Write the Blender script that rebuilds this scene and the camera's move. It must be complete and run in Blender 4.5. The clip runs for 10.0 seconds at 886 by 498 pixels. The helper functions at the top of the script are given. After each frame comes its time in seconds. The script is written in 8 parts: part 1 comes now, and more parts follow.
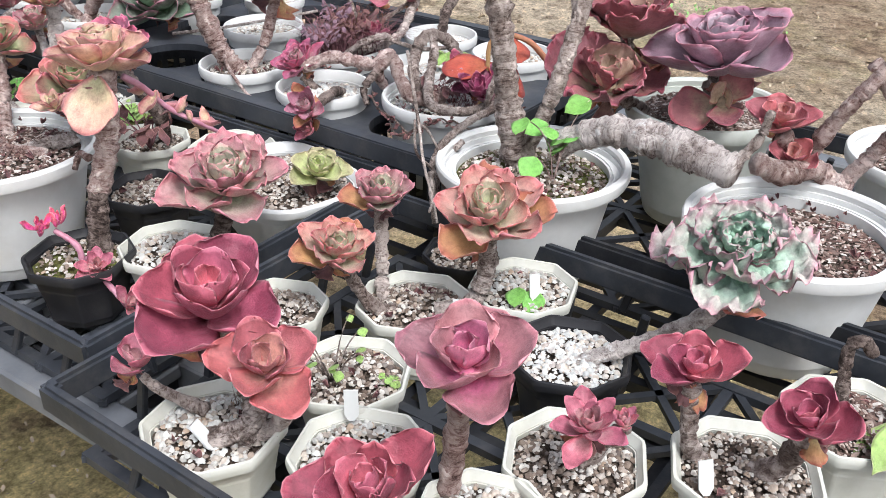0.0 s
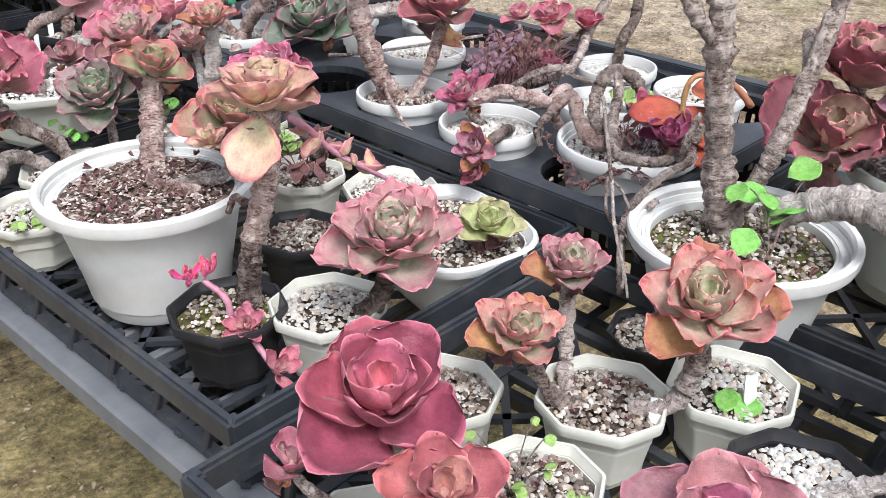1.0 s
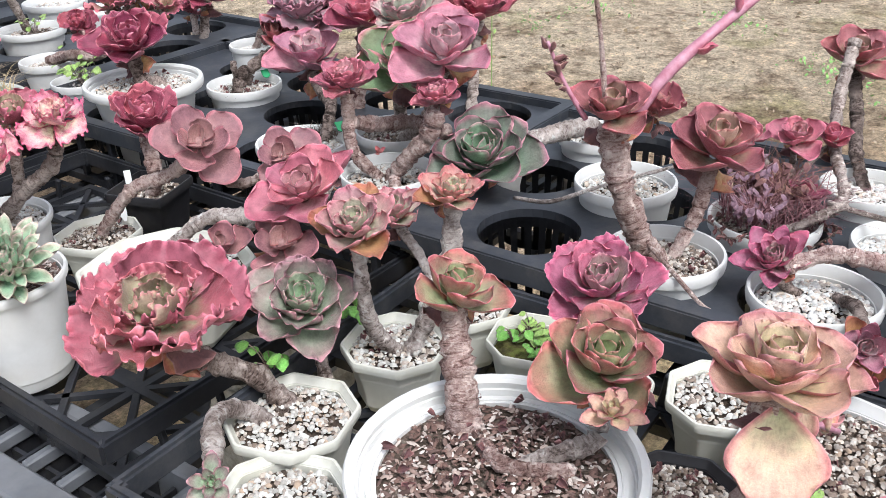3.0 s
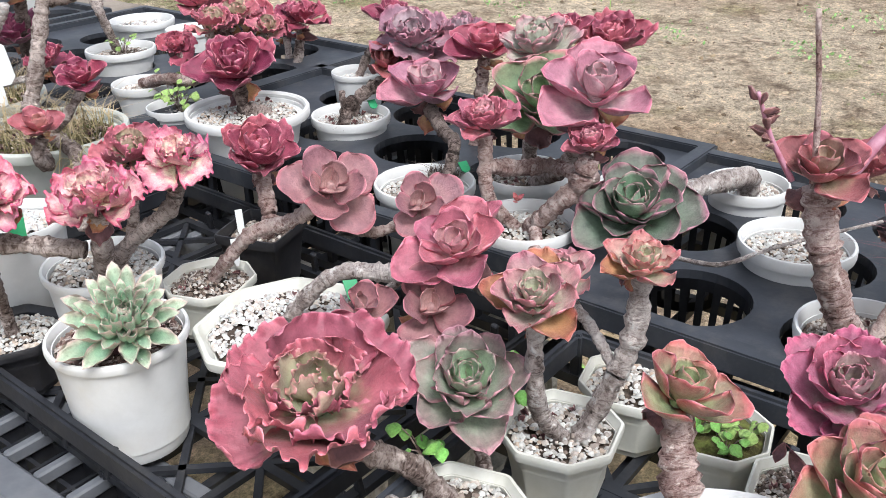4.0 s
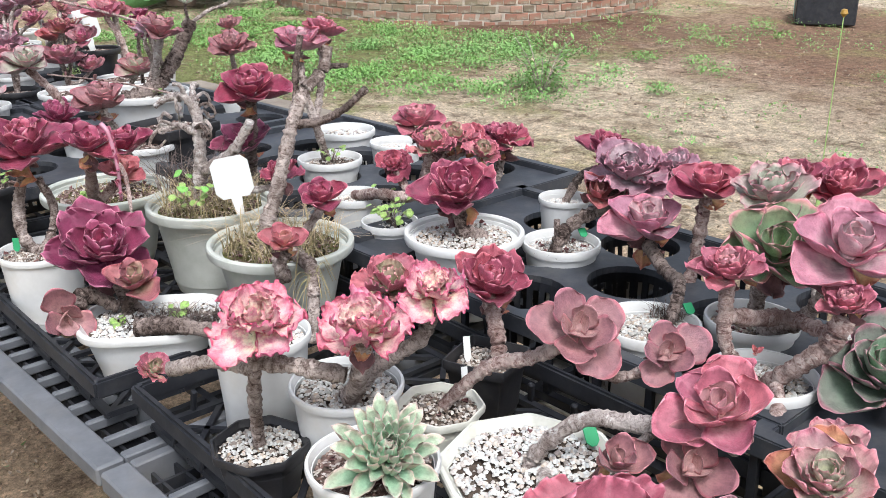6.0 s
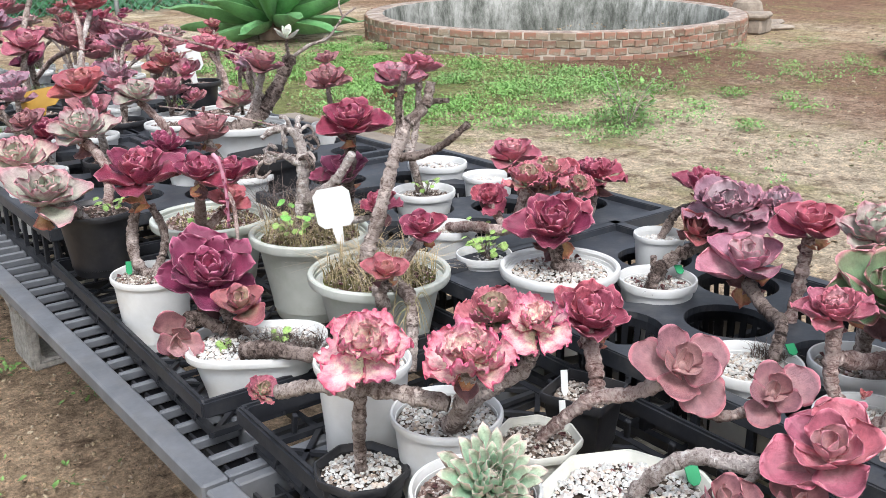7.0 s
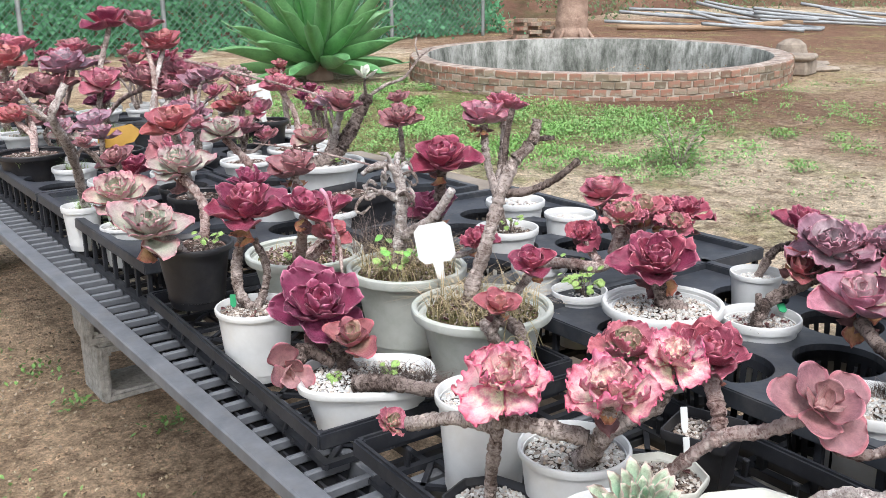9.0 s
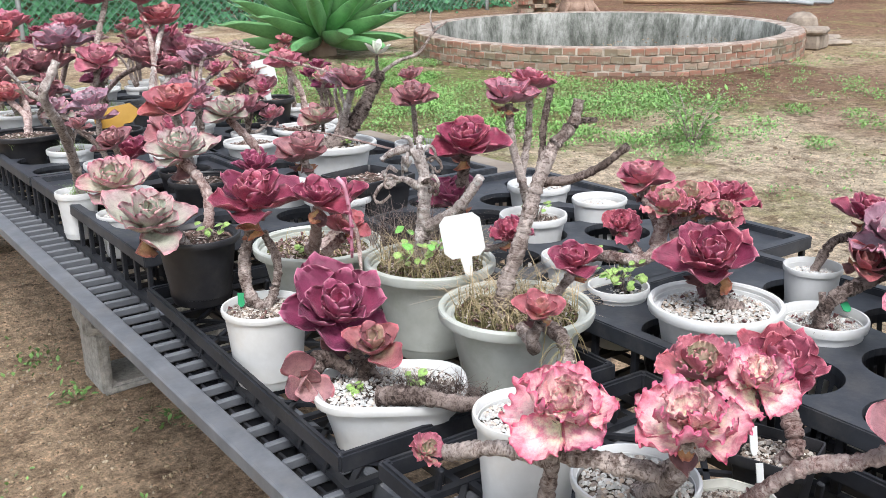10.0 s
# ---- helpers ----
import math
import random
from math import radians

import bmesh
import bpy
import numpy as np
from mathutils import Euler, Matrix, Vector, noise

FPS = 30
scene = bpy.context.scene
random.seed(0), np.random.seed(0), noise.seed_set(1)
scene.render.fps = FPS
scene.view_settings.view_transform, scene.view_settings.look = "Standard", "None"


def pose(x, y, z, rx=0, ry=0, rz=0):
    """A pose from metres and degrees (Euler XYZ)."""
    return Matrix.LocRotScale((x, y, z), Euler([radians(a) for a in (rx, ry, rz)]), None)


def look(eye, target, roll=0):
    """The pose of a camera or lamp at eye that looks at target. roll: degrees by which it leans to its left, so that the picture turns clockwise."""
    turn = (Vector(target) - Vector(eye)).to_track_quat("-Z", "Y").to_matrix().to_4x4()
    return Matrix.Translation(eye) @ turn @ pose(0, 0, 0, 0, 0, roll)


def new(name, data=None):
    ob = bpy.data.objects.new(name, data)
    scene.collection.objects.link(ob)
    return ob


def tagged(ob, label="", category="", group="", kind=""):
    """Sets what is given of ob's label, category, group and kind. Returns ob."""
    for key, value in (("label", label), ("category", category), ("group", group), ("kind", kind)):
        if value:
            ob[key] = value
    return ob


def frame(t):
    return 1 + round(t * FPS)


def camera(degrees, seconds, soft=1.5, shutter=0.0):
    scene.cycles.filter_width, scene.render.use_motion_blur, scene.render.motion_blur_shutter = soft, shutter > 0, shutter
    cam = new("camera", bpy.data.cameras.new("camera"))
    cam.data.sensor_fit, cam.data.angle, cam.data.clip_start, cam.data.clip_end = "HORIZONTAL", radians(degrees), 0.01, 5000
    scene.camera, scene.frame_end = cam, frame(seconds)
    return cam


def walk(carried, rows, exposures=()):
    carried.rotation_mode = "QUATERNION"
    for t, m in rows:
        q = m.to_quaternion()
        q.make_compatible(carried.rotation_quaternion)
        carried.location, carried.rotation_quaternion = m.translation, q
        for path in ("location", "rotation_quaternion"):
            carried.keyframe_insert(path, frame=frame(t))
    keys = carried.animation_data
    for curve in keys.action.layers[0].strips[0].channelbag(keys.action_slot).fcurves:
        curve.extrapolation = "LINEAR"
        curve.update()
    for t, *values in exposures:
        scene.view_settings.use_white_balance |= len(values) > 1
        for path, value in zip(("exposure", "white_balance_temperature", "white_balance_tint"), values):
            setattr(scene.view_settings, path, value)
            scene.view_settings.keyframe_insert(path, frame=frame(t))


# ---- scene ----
cam = camera(51.9, 10.0, soft=0.25)
PATH = [
    (0, (0.092, 0.115, 0.913), (1.484, 1.163, -0.068), 0.8),
    (0.5, (0.128, 0.169, 0.910), (1.453, 1.308, -0.063), 0.6),
    (0.7, (0.138, 0.197, 0.907), (1.440, 1.376, -0.053), 0.4),
    (1, (0.146, 0.234, 0.907), (1.376, 1.477, -0.064), 0.2),
    (1.2, (0.145, 0.266, 0.907), (1.357, 1.521, -0.073), 0.1),
    (1.5, (0.124, 0.341, 0.916), (1.396, 1.535, -0.064), -0.2),
    (1.7, (0.085, 0.418, 0.938), (1.429, 1.525, -0.040), -1.0),
    (2, (0.063, 0.489, 0.951), (1.458, 1.561, 0.0), -3.2),
    (2.2, (0.055, 0.528, 0.954), (1.463, 1.577, 0.0), -2.8),
    (2.5, (0.051, 0.590, 0.954), (1.466, 1.643, 0.012), -2.2),
    (2.7, (0.070, 0.635, 0.957), (1.483, 1.700, 0.024), -2.4),
    (3.8, (0.142, 0.839, 0.934), (1.517, 1.994, 0.052), -0.3),
    (4, (0.122, 0.854, 0.948), (1.488, 2.02, 0.068), -1.3),
    (4.5, (0.073, 0.884, 0.967), (1.419, 2.116, 0.149), -1.2),
    (5, (0.057, 0.906, 0.976), (1.36, 2.219, 0.217), -0.7),
    (5.5, (0.052, 0.927, 0.982), (1.32, 2.298, 0.266), -0.2),
    (5.7, (0.051, 0.936, 0.989), (1.307, 2.324, 0.286), -0.2),
    (6.8, (0.022, 0.948, 1.0), (1.166, 2.46, 0.364), -0.6),
    (7, (0.016, 0.948, 1.001), (1.132, 2.488, 0.383), -0.6),
    (7.5, (-0.003, 0.95, 1.006), (1.072, 2.539, 0.441), -0.4),
    (8, (-0.019, 0.952, 1.008), (1.032, 2.566, 0.469), -0.0),
    (8.5, (-0.046, 0.972, 1.005), (1.005, 2.59, 0.479), -0.0),
    (9, (-0.072, 0.997, 0.999), (0.999, 2.6, 0.465), -0.7),
    (9.5, (-0.073, 1.034, 0.996), (1.049, 2.594, 0.44), -0.1),
    (10, (-0.031, 1.123, 0.989), (1.027, 2.716, 0.405), -0.9),
]
walk(cam, [(t, look(eye, target, roll)) for t, eye, target, roll in PATH])

# ---- light ----
world = bpy.data.worlds.new("overcast_sky")
scene.world = world
world.use_nodes = True
wn, wl = world.node_tree.nodes, world.node_tree.links
sky = wn.new("ShaderNodeTexSky")
sky.sky_type, sky.sun_disc = "NISHITA", False
sky.sun_elevation, sky.sun_rotation = radians(58), radians(200)
sky.air_density, sky.dust_density = 1.0, 3.0
veil = wn.new("ShaderNodeHueSaturation")
veil.inputs["Saturation"].default_value = 0.48
wl.new(sky.outputs["Color"], veil.inputs["Color"])
wl.new(veil.outputs["Color"], wn["Background"].inputs["Color"])
wn["Background"].inputs["Strength"].default_value = 0.143
sun = new("sun", bpy.data.lights.new("sun", "SUN"))
sun.data.energy, sun.data.angle, sun.data.color = 1.75, radians(22), (0.955, 0.985, 1.03)
sun.matrix_world = look((-2.0, -3.4, 6.3), (0, 0, 0))
scene.view_settings.exposure = 0.90


# ---- materials ----
def material(name, rough=0.6, metal=0.0, spec=0.5):
    m = bpy.data.materials.new(name)
    m.use_nodes = True
    b = m.node_tree.nodes["Principled BSDF"]
    b.inputs["Roughness"].default_value, b.inputs["Metallic"].default_value = rough, metal
    b.inputs["Specular IOR Level"].default_value = spec
    return m, m.node_tree.nodes, m.node_tree.links, b


def ramp(nodes, links, fac, stops):
    r = nodes.new("ShaderNodeValToRGB")
    links.new(fac, r.inputs["Fac"])
    while len(r.color_ramp.elements) < len(stops):
        r.color_ramp.elements.new(0.5)
    for e, (at, c) in zip(r.color_ramp.elements, stops):
        e.position, e.color = at, (*c, 1)
    return r.outputs["Color"]


def noise_fac(nodes, links, scale, detail=4.0, rough=0.6, space="Object"):
    co, n = nodes.new("ShaderNodeTexCoord"), nodes.new("ShaderNodeTexNoise")
    n.inputs["Scale"].default_value, n.inputs["Detail"].default_value, n.inputs["Roughness"].default_value = scale, detail, rough
    links.new(co.outputs[space], n.inputs["Vector"])
    return n.outputs["Fac"]


def mix(nodes, links, a, b, fac, how="MIX"):
    m = nodes.new("ShaderNodeMix")
    m.data_type, m.blend_type = "RGBA", how
    for value, socket in ((fac, m.inputs["Factor"]), (a, m.inputs["A"]), (b, m.inputs["B"])):
        if isinstance(value, bpy.types.NodeSocket):
            links.new(value, socket)
        elif isinstance(value, (int, float)):
            socket.default_value = value
        else:
            socket.default_value = (*value, 1)
    return m.outputs["Result"]


def bump(nodes, links, bsdf, fac, strength, dist):
    b = nodes.new("ShaderNodeBump")
    b.inputs["Strength"].default_value, b.inputs["Distance"].default_value = strength, dist
    links.new(fac, b.inputs["Height"])
    links.new(b.outputs["Normal"], bsdf.inputs["Normal"])


def maths(nodes, links, how, a, b=0.0):
    m = nodes.new("ShaderNodeMath")
    m.operation = how
    for value, socket in ((a, m.inputs[0]), (b, m.inputs[1])):
        if isinstance(value, bpy.types.NodeSocket):
            links.new(value, socket)
        else:
            socket.default_value = value
    return m.outputs[0]


def mottled(name, stops, scale, rough=0.6, relief=0.3, dist=0.002, fine=8.0, spec=0.5, dirt=None, space="Object", metal=0.0):
    """A surface of two scales of variation, with an optional stain colour (colour, scale, amount)."""
    m, n, l, b = material(name, rough, metal, spec)
    colour = ramp(n, l, noise_fac(n, l, scale, 5, 0.65, space), stops)
    if dirt:
        stain = ramp(n, l, noise_fac(n, l, dirt[1], 6, 0.7, space), [(0.48, (0, 0, 0)), (0.75, (dirt[2],) * 3)])
        colour = mix(n, l, colour, dirt[0], stain)
    l.new(colour, b.inputs["Base Color"])
    bump(n, l, b, noise_fac(n, l, scale * fine, 4, 0.6, space), relief, dist)
    return m


def grains(name, stops, rough=0.8):
    """Small stones or crumbs, each of its own colour."""
    m, n, l, b = material(name, rough, 0, 0.3)
    geo = n.new("ShaderNodeNewGeometry")
    colour = ramp(n, l, geo.outputs["Random Per Island"], stops)
    speck = ramp(n, l, noise_fac(n, l, 260, 3), [(0.3, (0.72, 0.72, 0.72)), (0.7, (1.1, 1.1, 1.1))])
    l.new(mix(n, l, colour, speck, 1.0, "MULTIPLY"), b.inputs["Base Color"])
    return m


def leaf_skin(name, base, body, edge, tip=None, rim=0.86, rough=0.31, lip=0.45):
    """A fleshy leaf: colour runs from its base to its end (v), with a margin of another colour (u)."""
    m, n, l, b = material(name, rough + 0.05, 0, 0.42 if sum(body) > 0.45 else 0.32)
    dust = 0.02 if sum(body) < 0.52 else 0.08
    uv = n.new("ShaderNodeUVMap")
    sep = n.new("ShaderNodeSeparateXYZ")
    l.new(uv.outputs["UV"], sep.inputs["Vector"])
    info = n.new("ShaderNodeObjectInfo")
    wob = maths(n, l, "MULTIPLY", maths(n, l, "SUBTRACT", noise_fac(n, l, 4.0, 5, 0.65), 0.5), 0.75)
    along = maths(n, l, "ADD", sep.outputs["Y"], wob)
    colour = ramp(n, l, along, [(0.08, base), (0.55, body), (1.0, tip or body)])
    if "cream" in name:
        flush = ramp(n, l, noise_fac(n, l, 3.4, 6, 0.7), [(0.46, (0, 0, 0)), (0.60, (0.9, 0.9, 0.9))])
        colour = mix(n, l, colour, (0.52, 0.13, 0.19), flush)
    far = maths(n, l, "ADD", sep.outputs["X"], maths(n, l, "MULTIPLY", wob, 0.30))
    margin = ramp(n, l, far, [(rim - 0.10, (0, 0, 0)), (min(rim + 0.12, 0.998), (1, 1, 1))])
    colour = mix(n, l, colour, edge, margin)
    line = ramp(n, l, sep.outputs["X"], [(0.955, (0, 0, 0)), (0.985, (lip, lip, lip))])
    colour = mix(n, l, colour, tuple(0.45 * c + 0.55 * w for c, w in zip(edge, (0.78, 0.50, 0.50))), line)
    blot = ramp(n, l, noise_fac(n, l, 2.6, 6, 0.75), [(0.33, (0.50, 0.46, 0.50)), (0.5, (0.96, 0.96, 0.96)), (0.66, (1.32, 1.31, 1.27))])
    colour = mix(n, l, colour, blot, 0.72, "MULTIPLY")
    bloom = ramp(n, l, noise_fac(n, l, 1.3, 4, 0.6), [(0.40, (0.0, 0.0, 0.0)), (0.70, (dust, dust, dust))])
    colour = mix(n, l, colour, (0.46, 0.37, 0.43), bloom)
    fleck = ramp(n, l, noise_fac(n, l, 22, 7, 0.8), [(0.32, (0.50, 0.46, 0.48)), (0.5, (1.0, 1.0, 1.0)), (0.70, (1.35, 1.3, 1.3))])
    colour = mix(n, l, colour, fleck, 0.42, "MULTIPLY")
    hsv = n.new("ShaderNodeHueSaturation")
    hsv.inputs["Saturation"].default_value = 0.96
    l.new(maths(n, l, "ADD", 0.492 if "withered" in name or "apricot" in name else 0.4825, maths(n, l, "MULTIPLY", info.outputs["Random"], 0.016)), hsv.inputs["Hue"])
    l.new(maths(n, l, "ADD", 0.93, maths(n, l, "MULTIPLY", info.outputs["Random"], 0.30)), hsv.inputs["Value"])
    l.new(colour, hsv.inputs["Color"])
    l.new(hsv.outputs["Color"], b.inputs["Base Color"])
    b.inputs["Subsurface Weight"].default_value = 0.0
    b.inputs["Sheen Weight"].default_value = 0.06
    b.inputs["Sheen Roughness"].default_value = 0.5
    bump(n, l, b, noise_fac(n, l, 9.0, 8, 0.7), 0.26, 0.03)
    return m


M = {}
M["deck"] = mottled("weathered_grey_plastic", [(0.3, (0.085, 0.092, 0.104)), (0.7, (0.165, 0.174, 0.19))], 14, 0.55, 0.25, 0.001, dirt=((0.17, 0.16, 0.15), 9, 0.55))
M["tray"] = mottled("black_tray_plastic", [(0.3, (0.010, 0.011, 0.014)), (0.7, (0.027, 0.029, 0.036))], 16, 0.5, 0.2, 0.001, spec=0.35, dirt=((0.09, 0.085, 0.075), 26, 0.3))
M["tray_grey"] = mottled("faded_tray_plastic", [(0.3, (0.019, 0.022, 0.028)), (0.7, (0.044, 0.049, 0.060))], 14, 0.48, 0.2, 0.001, spec=0.4, dirt=((0.14, 0.13, 0.12), 24, 0.4))
M["white"] = mottled("white_pot_plastic", [(0.3, (0.56, 0.565, 0.555)), (0.7, (0.68, 0.685, 0.68))], 18, 0.42, 0.12, 0.001, dirt=((0.50, 0.46, 0.38), 15, 0.35))
M["cream"] = mottled("cream_pot_plastic", [(0.3, (0.53, 0.53, 0.47)), (0.7, (0.66, 0.66, 0.61))], 20, 0.45, 0.12, 0.001, dirt=((0.42, 0.40, 0.28), 16, 0.5))
M["greyed"] = mottled("greyed_pot_plastic", [(0.3, (0.40, 0.42, 0.38)), (0.7, (0.58, 0.60, 0.56))], 9, 0.55, 0.2, 0.001, dirt=((0.25, 0.27, 0.18), 12, 0.6))
M["black"] = mottled("black_pot_plastic", [(0.3, (0.012, 0.012, 0.014)), (0.7, (0.028, 0.028, 0.032))], 20, 0.42, 0.15, 0.001, spec=0.4, dirt=((0.09, 0.08, 0.07), 28, 0.3))
M["soil"] = mottled("potting_soil", [(0.3, (0.045, 0.032, 0.025)), (0.55, (0.11, 0.083, 0.066)), (0.75, (0.26, 0.23, 0.20))], 90, 0.95, 0.9, 0.004, 4, 0.2)
M["mossy"] = mottled("mossy_soil", [(0.3, (0.04, 0.03, 0.018)), (0.5, (0.09, 0.085, 0.03)), (0.7, (0.16, 0.20, 0.05))], 60, 0.95, 0.9, 0.004, 4, 0.2)
M["pebble"] = grains("pale_gravel", [(0.0, (0.62, 0.62, 0.59)), (0.25, (0.38, 0.37, 0.34)), (0.5, (0.68, 0.68, 0.65)), (0.68, (0.22, 0.17, 0.14)), (0.82, (0.58, 0.53, 0.47)), (1.0, (0.40, 0.30, 0.22))])
M["pebble_white"] = grains("white_gravel", [(0.0, (0.67, 0.68, 0.67)), (0.25, (0.47, 0.475, 0.46)), (0.5, (0.71, 0.70, 0.67)), (0.68, (0.50, 0.42, 0.34)), (0.78, (0.68, 0.65, 0.61)), (0.9, (0.36, 0.32, 0.30)), (1.0, (0.60, 0.52, 0.46))])
M["pebble_dark"] = grains("mixed_gravel", [(0.0, (0.12, 0.085, 0.065)), (0.3, (0.28, 0.22, 0.18)), (0.5, (0.56, 0.52, 0.47)), (0.66, (0.08, 0.055, 0.045)), (0.8, (0.66, 0.63, 0.58)), (1.0, (0.36, 0.27, 0.20))])
M["mulch"] = grains("brown_mulch", [(0.0, (0.06, 0.035, 0.030)), (0.25, (0.19, 0.115, 0.095)), (0.45, (0.10, 0.06, 0.052)), (0.65, (0.32, 0.235, 0.20)), (0.82, (0.46, 0.40, 0.36)), (0.93, (0.62, 0.57, 0.53)), (1.0, (0.15, 0.08, 0.07))])
M["label"] = mottled("white_label_plastic", [(0.3, (0.58, 0.60, 0.585)), (0.7, (0.68, 0.69, 0.68))], 20, 0.4, 0.05, 0.0005)
M["label_green"] = mottled("green_label_plastic", [(0.3, (0.02, 0.25, 0.10)), (0.7, (0.03, 0.33, 0.14))], 20, 0.4, 0.05, 0.0005)
M["label_yellow"] = mottled("amber_label_plastic", [(0.3, (0.30, 0.16, 0.02)), (0.7, (0.38, 0.22, 0.035))], 20, 0.4, 0.05, 0.0005)
M["ink"] = mottled("marker_ink", [(0.3, (0.26, 0.20, 0.15)), (0.7, (0.36, 0.29, 0.22))], 20, 0.6, 0.05, 0.0005)


def bark(name, stops):
    """Old succulent stem: tight rings of leaf scars, flaky and pale over dark seams."""
    m, n, l, b = material(name, 0.85, 0, 0.25)
    uv, grid, rings = n.new("ShaderNodeUVMap"), n.new("ShaderNodeMapping"), n.new("ShaderNodeTexNoise")
    grid.inputs["Scale"].default_value = (5.5, 24.0, 1.0)
    rings.inputs["Scale"].default_value, rings.inputs["Detail"].default_value, rings.inputs["Roughness"].default_value = 1.0, 3.0, 0.6
    rings.inputs["Distortion"].default_value = 1.6
    l.new(uv.outputs["UV"], grid.inputs["Vector"])
    l.new(grid.outputs["Vector"], rings.inputs["Vector"])
    seams = ramp(n, l, rings.outputs["Fac"], [(0.38, (0, 0, 0)), (0.50, (1, 1, 1))])
    flakes = ramp(n, l, noise_fac(n, l, 150, 6, 0.75), [(0.36, (0, 0, 0)), (0.60, (1, 1, 1))])
    patches = ramp(n, l, noise_fac(n, l, 30, 5, 0.7), [(0.36, (0.0, 0.0, 0.0)), (0.60, (1, 1, 1))])
    tone = mix(n, l, mix(n, l, seams, flakes, 0.55), patches, 0.42)
    peel = ramp(n, l, noise_fac(n, l, 75, 5, 0.7), [(0.57, (0, 0, 0)), (0.63, (0.7, 0.7, 0.7))])
    grime = ramp(n, l, noise_fac(n, l, 18, 4, 0.6), [(0.36, (0.66, 0.63, 0.61)), (0.58, (1.25, 1.25, 1.25))])
    colour = mix(n, l, ramp(n, l, tone, stops), tuple(min(0.66, 1.22 * c) for c in stops[-1][1]), peel)
    l.new(mix(n, l, colour, grime, 1.0, "MULTIPLY"), b.inputs["Base Color"])
    bump(n, l, b, mix(n, l, seams, flakes, 0.55), 0.9, 0.004)
    return m


M["bark"] = bark("scarred_stem", [(0.10, (0.050, 0.032, 0.027)), (0.42, (0.21, 0.155, 0.135)), (0.82, (0.52, 0.445, 0.41))])
M["bark_pink"] = bark("pinkish_stem", [(0.10, (0.075, 0.035, 0.03)), (0.42, (0.32, 0.20, 0.18)), (0.82, (0.60, 0.475, 0.44))])
M["bark_pale"] = bark("pale_grey_stem", [(0.10, (0.07, 0.053, 0.045)), (0.42, (0.33, 0.27, 0.25)), (0.82, (0.62, 0.56, 0.53))])
M["bark_dark"] = bark("dark_dry_stem", [(0.10, (0.018, 0.013, 0.011)), (0.42, (0.085, 0.058, 0.050)), (0.82, (0.30, 0.24, 0.215))])
M["dry_purple"] = mottled("dry_purple_stalk", [(0.3, (0.085, 0.030, 0.042)), (0.7, (0.27, 0.125, 0.135))], 40, 0.85, 0.3, 0.001)
M["dry_brown"] = mottled("dry_rusty_stalk", [(0.3, (0.11, 0.045, 0.028)), (0.7, (0.30, 0.15, 0.10))], 40, 0.85, 0.3, 0.001)
M["stalk_pink"] = mottled("pink_flower_stalk", [(0.3, (0.34, 0.10, 0.15)), (0.7, (0.54, 0.30, 0.38))], 60, 0.5, 0.3, 0.001)

# leaf colours: base, body, margin, end


def skin(name, *a):
    """A leaf colour, and the paler one of its young leaves at the heart."""
    L[name] = leaf_skin(a[0], *a[1:])
    base, body, edge, tip = a[1:5]
    blend = lambda p, q, f: tuple(x * (1 - f) + y * f for x, y in zip(p, q))
    f = 0.30 if "cream" not in a[0] else 0.8
    # Beyond the paler hue, brightened to offset the shade inside the rosette.
    base = tuple(min(0.72, (1.3 if sum(body) < 0.6 else 1.12) * c) for c in base)
    L[name + "_young"] = leaf_skin("young_" + a[0], base, blend(base, body, f), blend(edge, base, 0.25), blend(base, body, 0.6), *a[5:])


L = {}
skin("crimson", "crimson_leaf", (0.48, 0.11, 0.145), (0.275, 0.045, 0.066), (0.46, 0.08, 0.105), (0.24, 0.040, 0.058), 0.9)
skin("rosepink", "rose_leaf", (0.50, 0.30, 0.28), (0.40, 0.105, 0.135), (0.54, 0.09, 0.13), (0.35, 0.085, 0.11), 0.90)
skin("pinkmauve", "pink_mauve_leaf", (0.46, 0.37, 0.36), (0.40, 0.17, 0.215), (0.50, 0.09, 0.14), (0.36, 0.13, 0.175), 0.91)
skin("brownred", "brown_red_leaf", (0.32, 0.27, 0.17), (0.27, 0.09, 0.09), (0.42, 0.065, 0.075), (0.27, 0.08, 0.08), 0.9)
skin("purplefrill", "purple_frilled_leaf", (0.36, 0.31, 0.32), (0.29, 0.155, 0.19), (0.44, 0.14, 0.19), (0.28, 0.13, 0.165), 0.9)
skin("redorange", "red_orange_leaf", (0.44, 0.24, 0.19), (0.34, 0.085, 0.085), (0.48, 0.08, 0.08), (0.33, 0.08, 0.075), 0.9)
skin("mauve", "mauve_leaf", (0.56, 0.12, 0.22), (0.31, 0.115, 0.125), (0.42, 0.12, 0.14), (0.27, 0.115, 0.118), 0.9)
skin("dustymauve", "dusty_mauve_leaf", (0.33, 0.20, 0.18), (0.265, 0.115, 0.118), (0.43, 0.11, 0.125), (0.23, 0.095, 0.105), 0.91)
skin("greypink", "grey_pink_leaf", (0.42, 0.49, 0.32), (0.36, 0.265, 0.23), (0.50, 0.13, 0.15), (0.41, 0.165, 0.17), 0.87)
skin("greypink_warm", "grey_pink_orange_leaf", (0.45, 0.51, 0.32), (0.42, 0.30, 0.23), (0.52, 0.12, 0.10), (0.48, 0.19, 0.145), 0.87)
skin("orange", "apricot_leaf", (0.47, 0.46, 0.26), (0.52, 0.33, 0.235), (0.50, 0.15, 0.155), (0.53, 0.31, 0.235), 0.86)
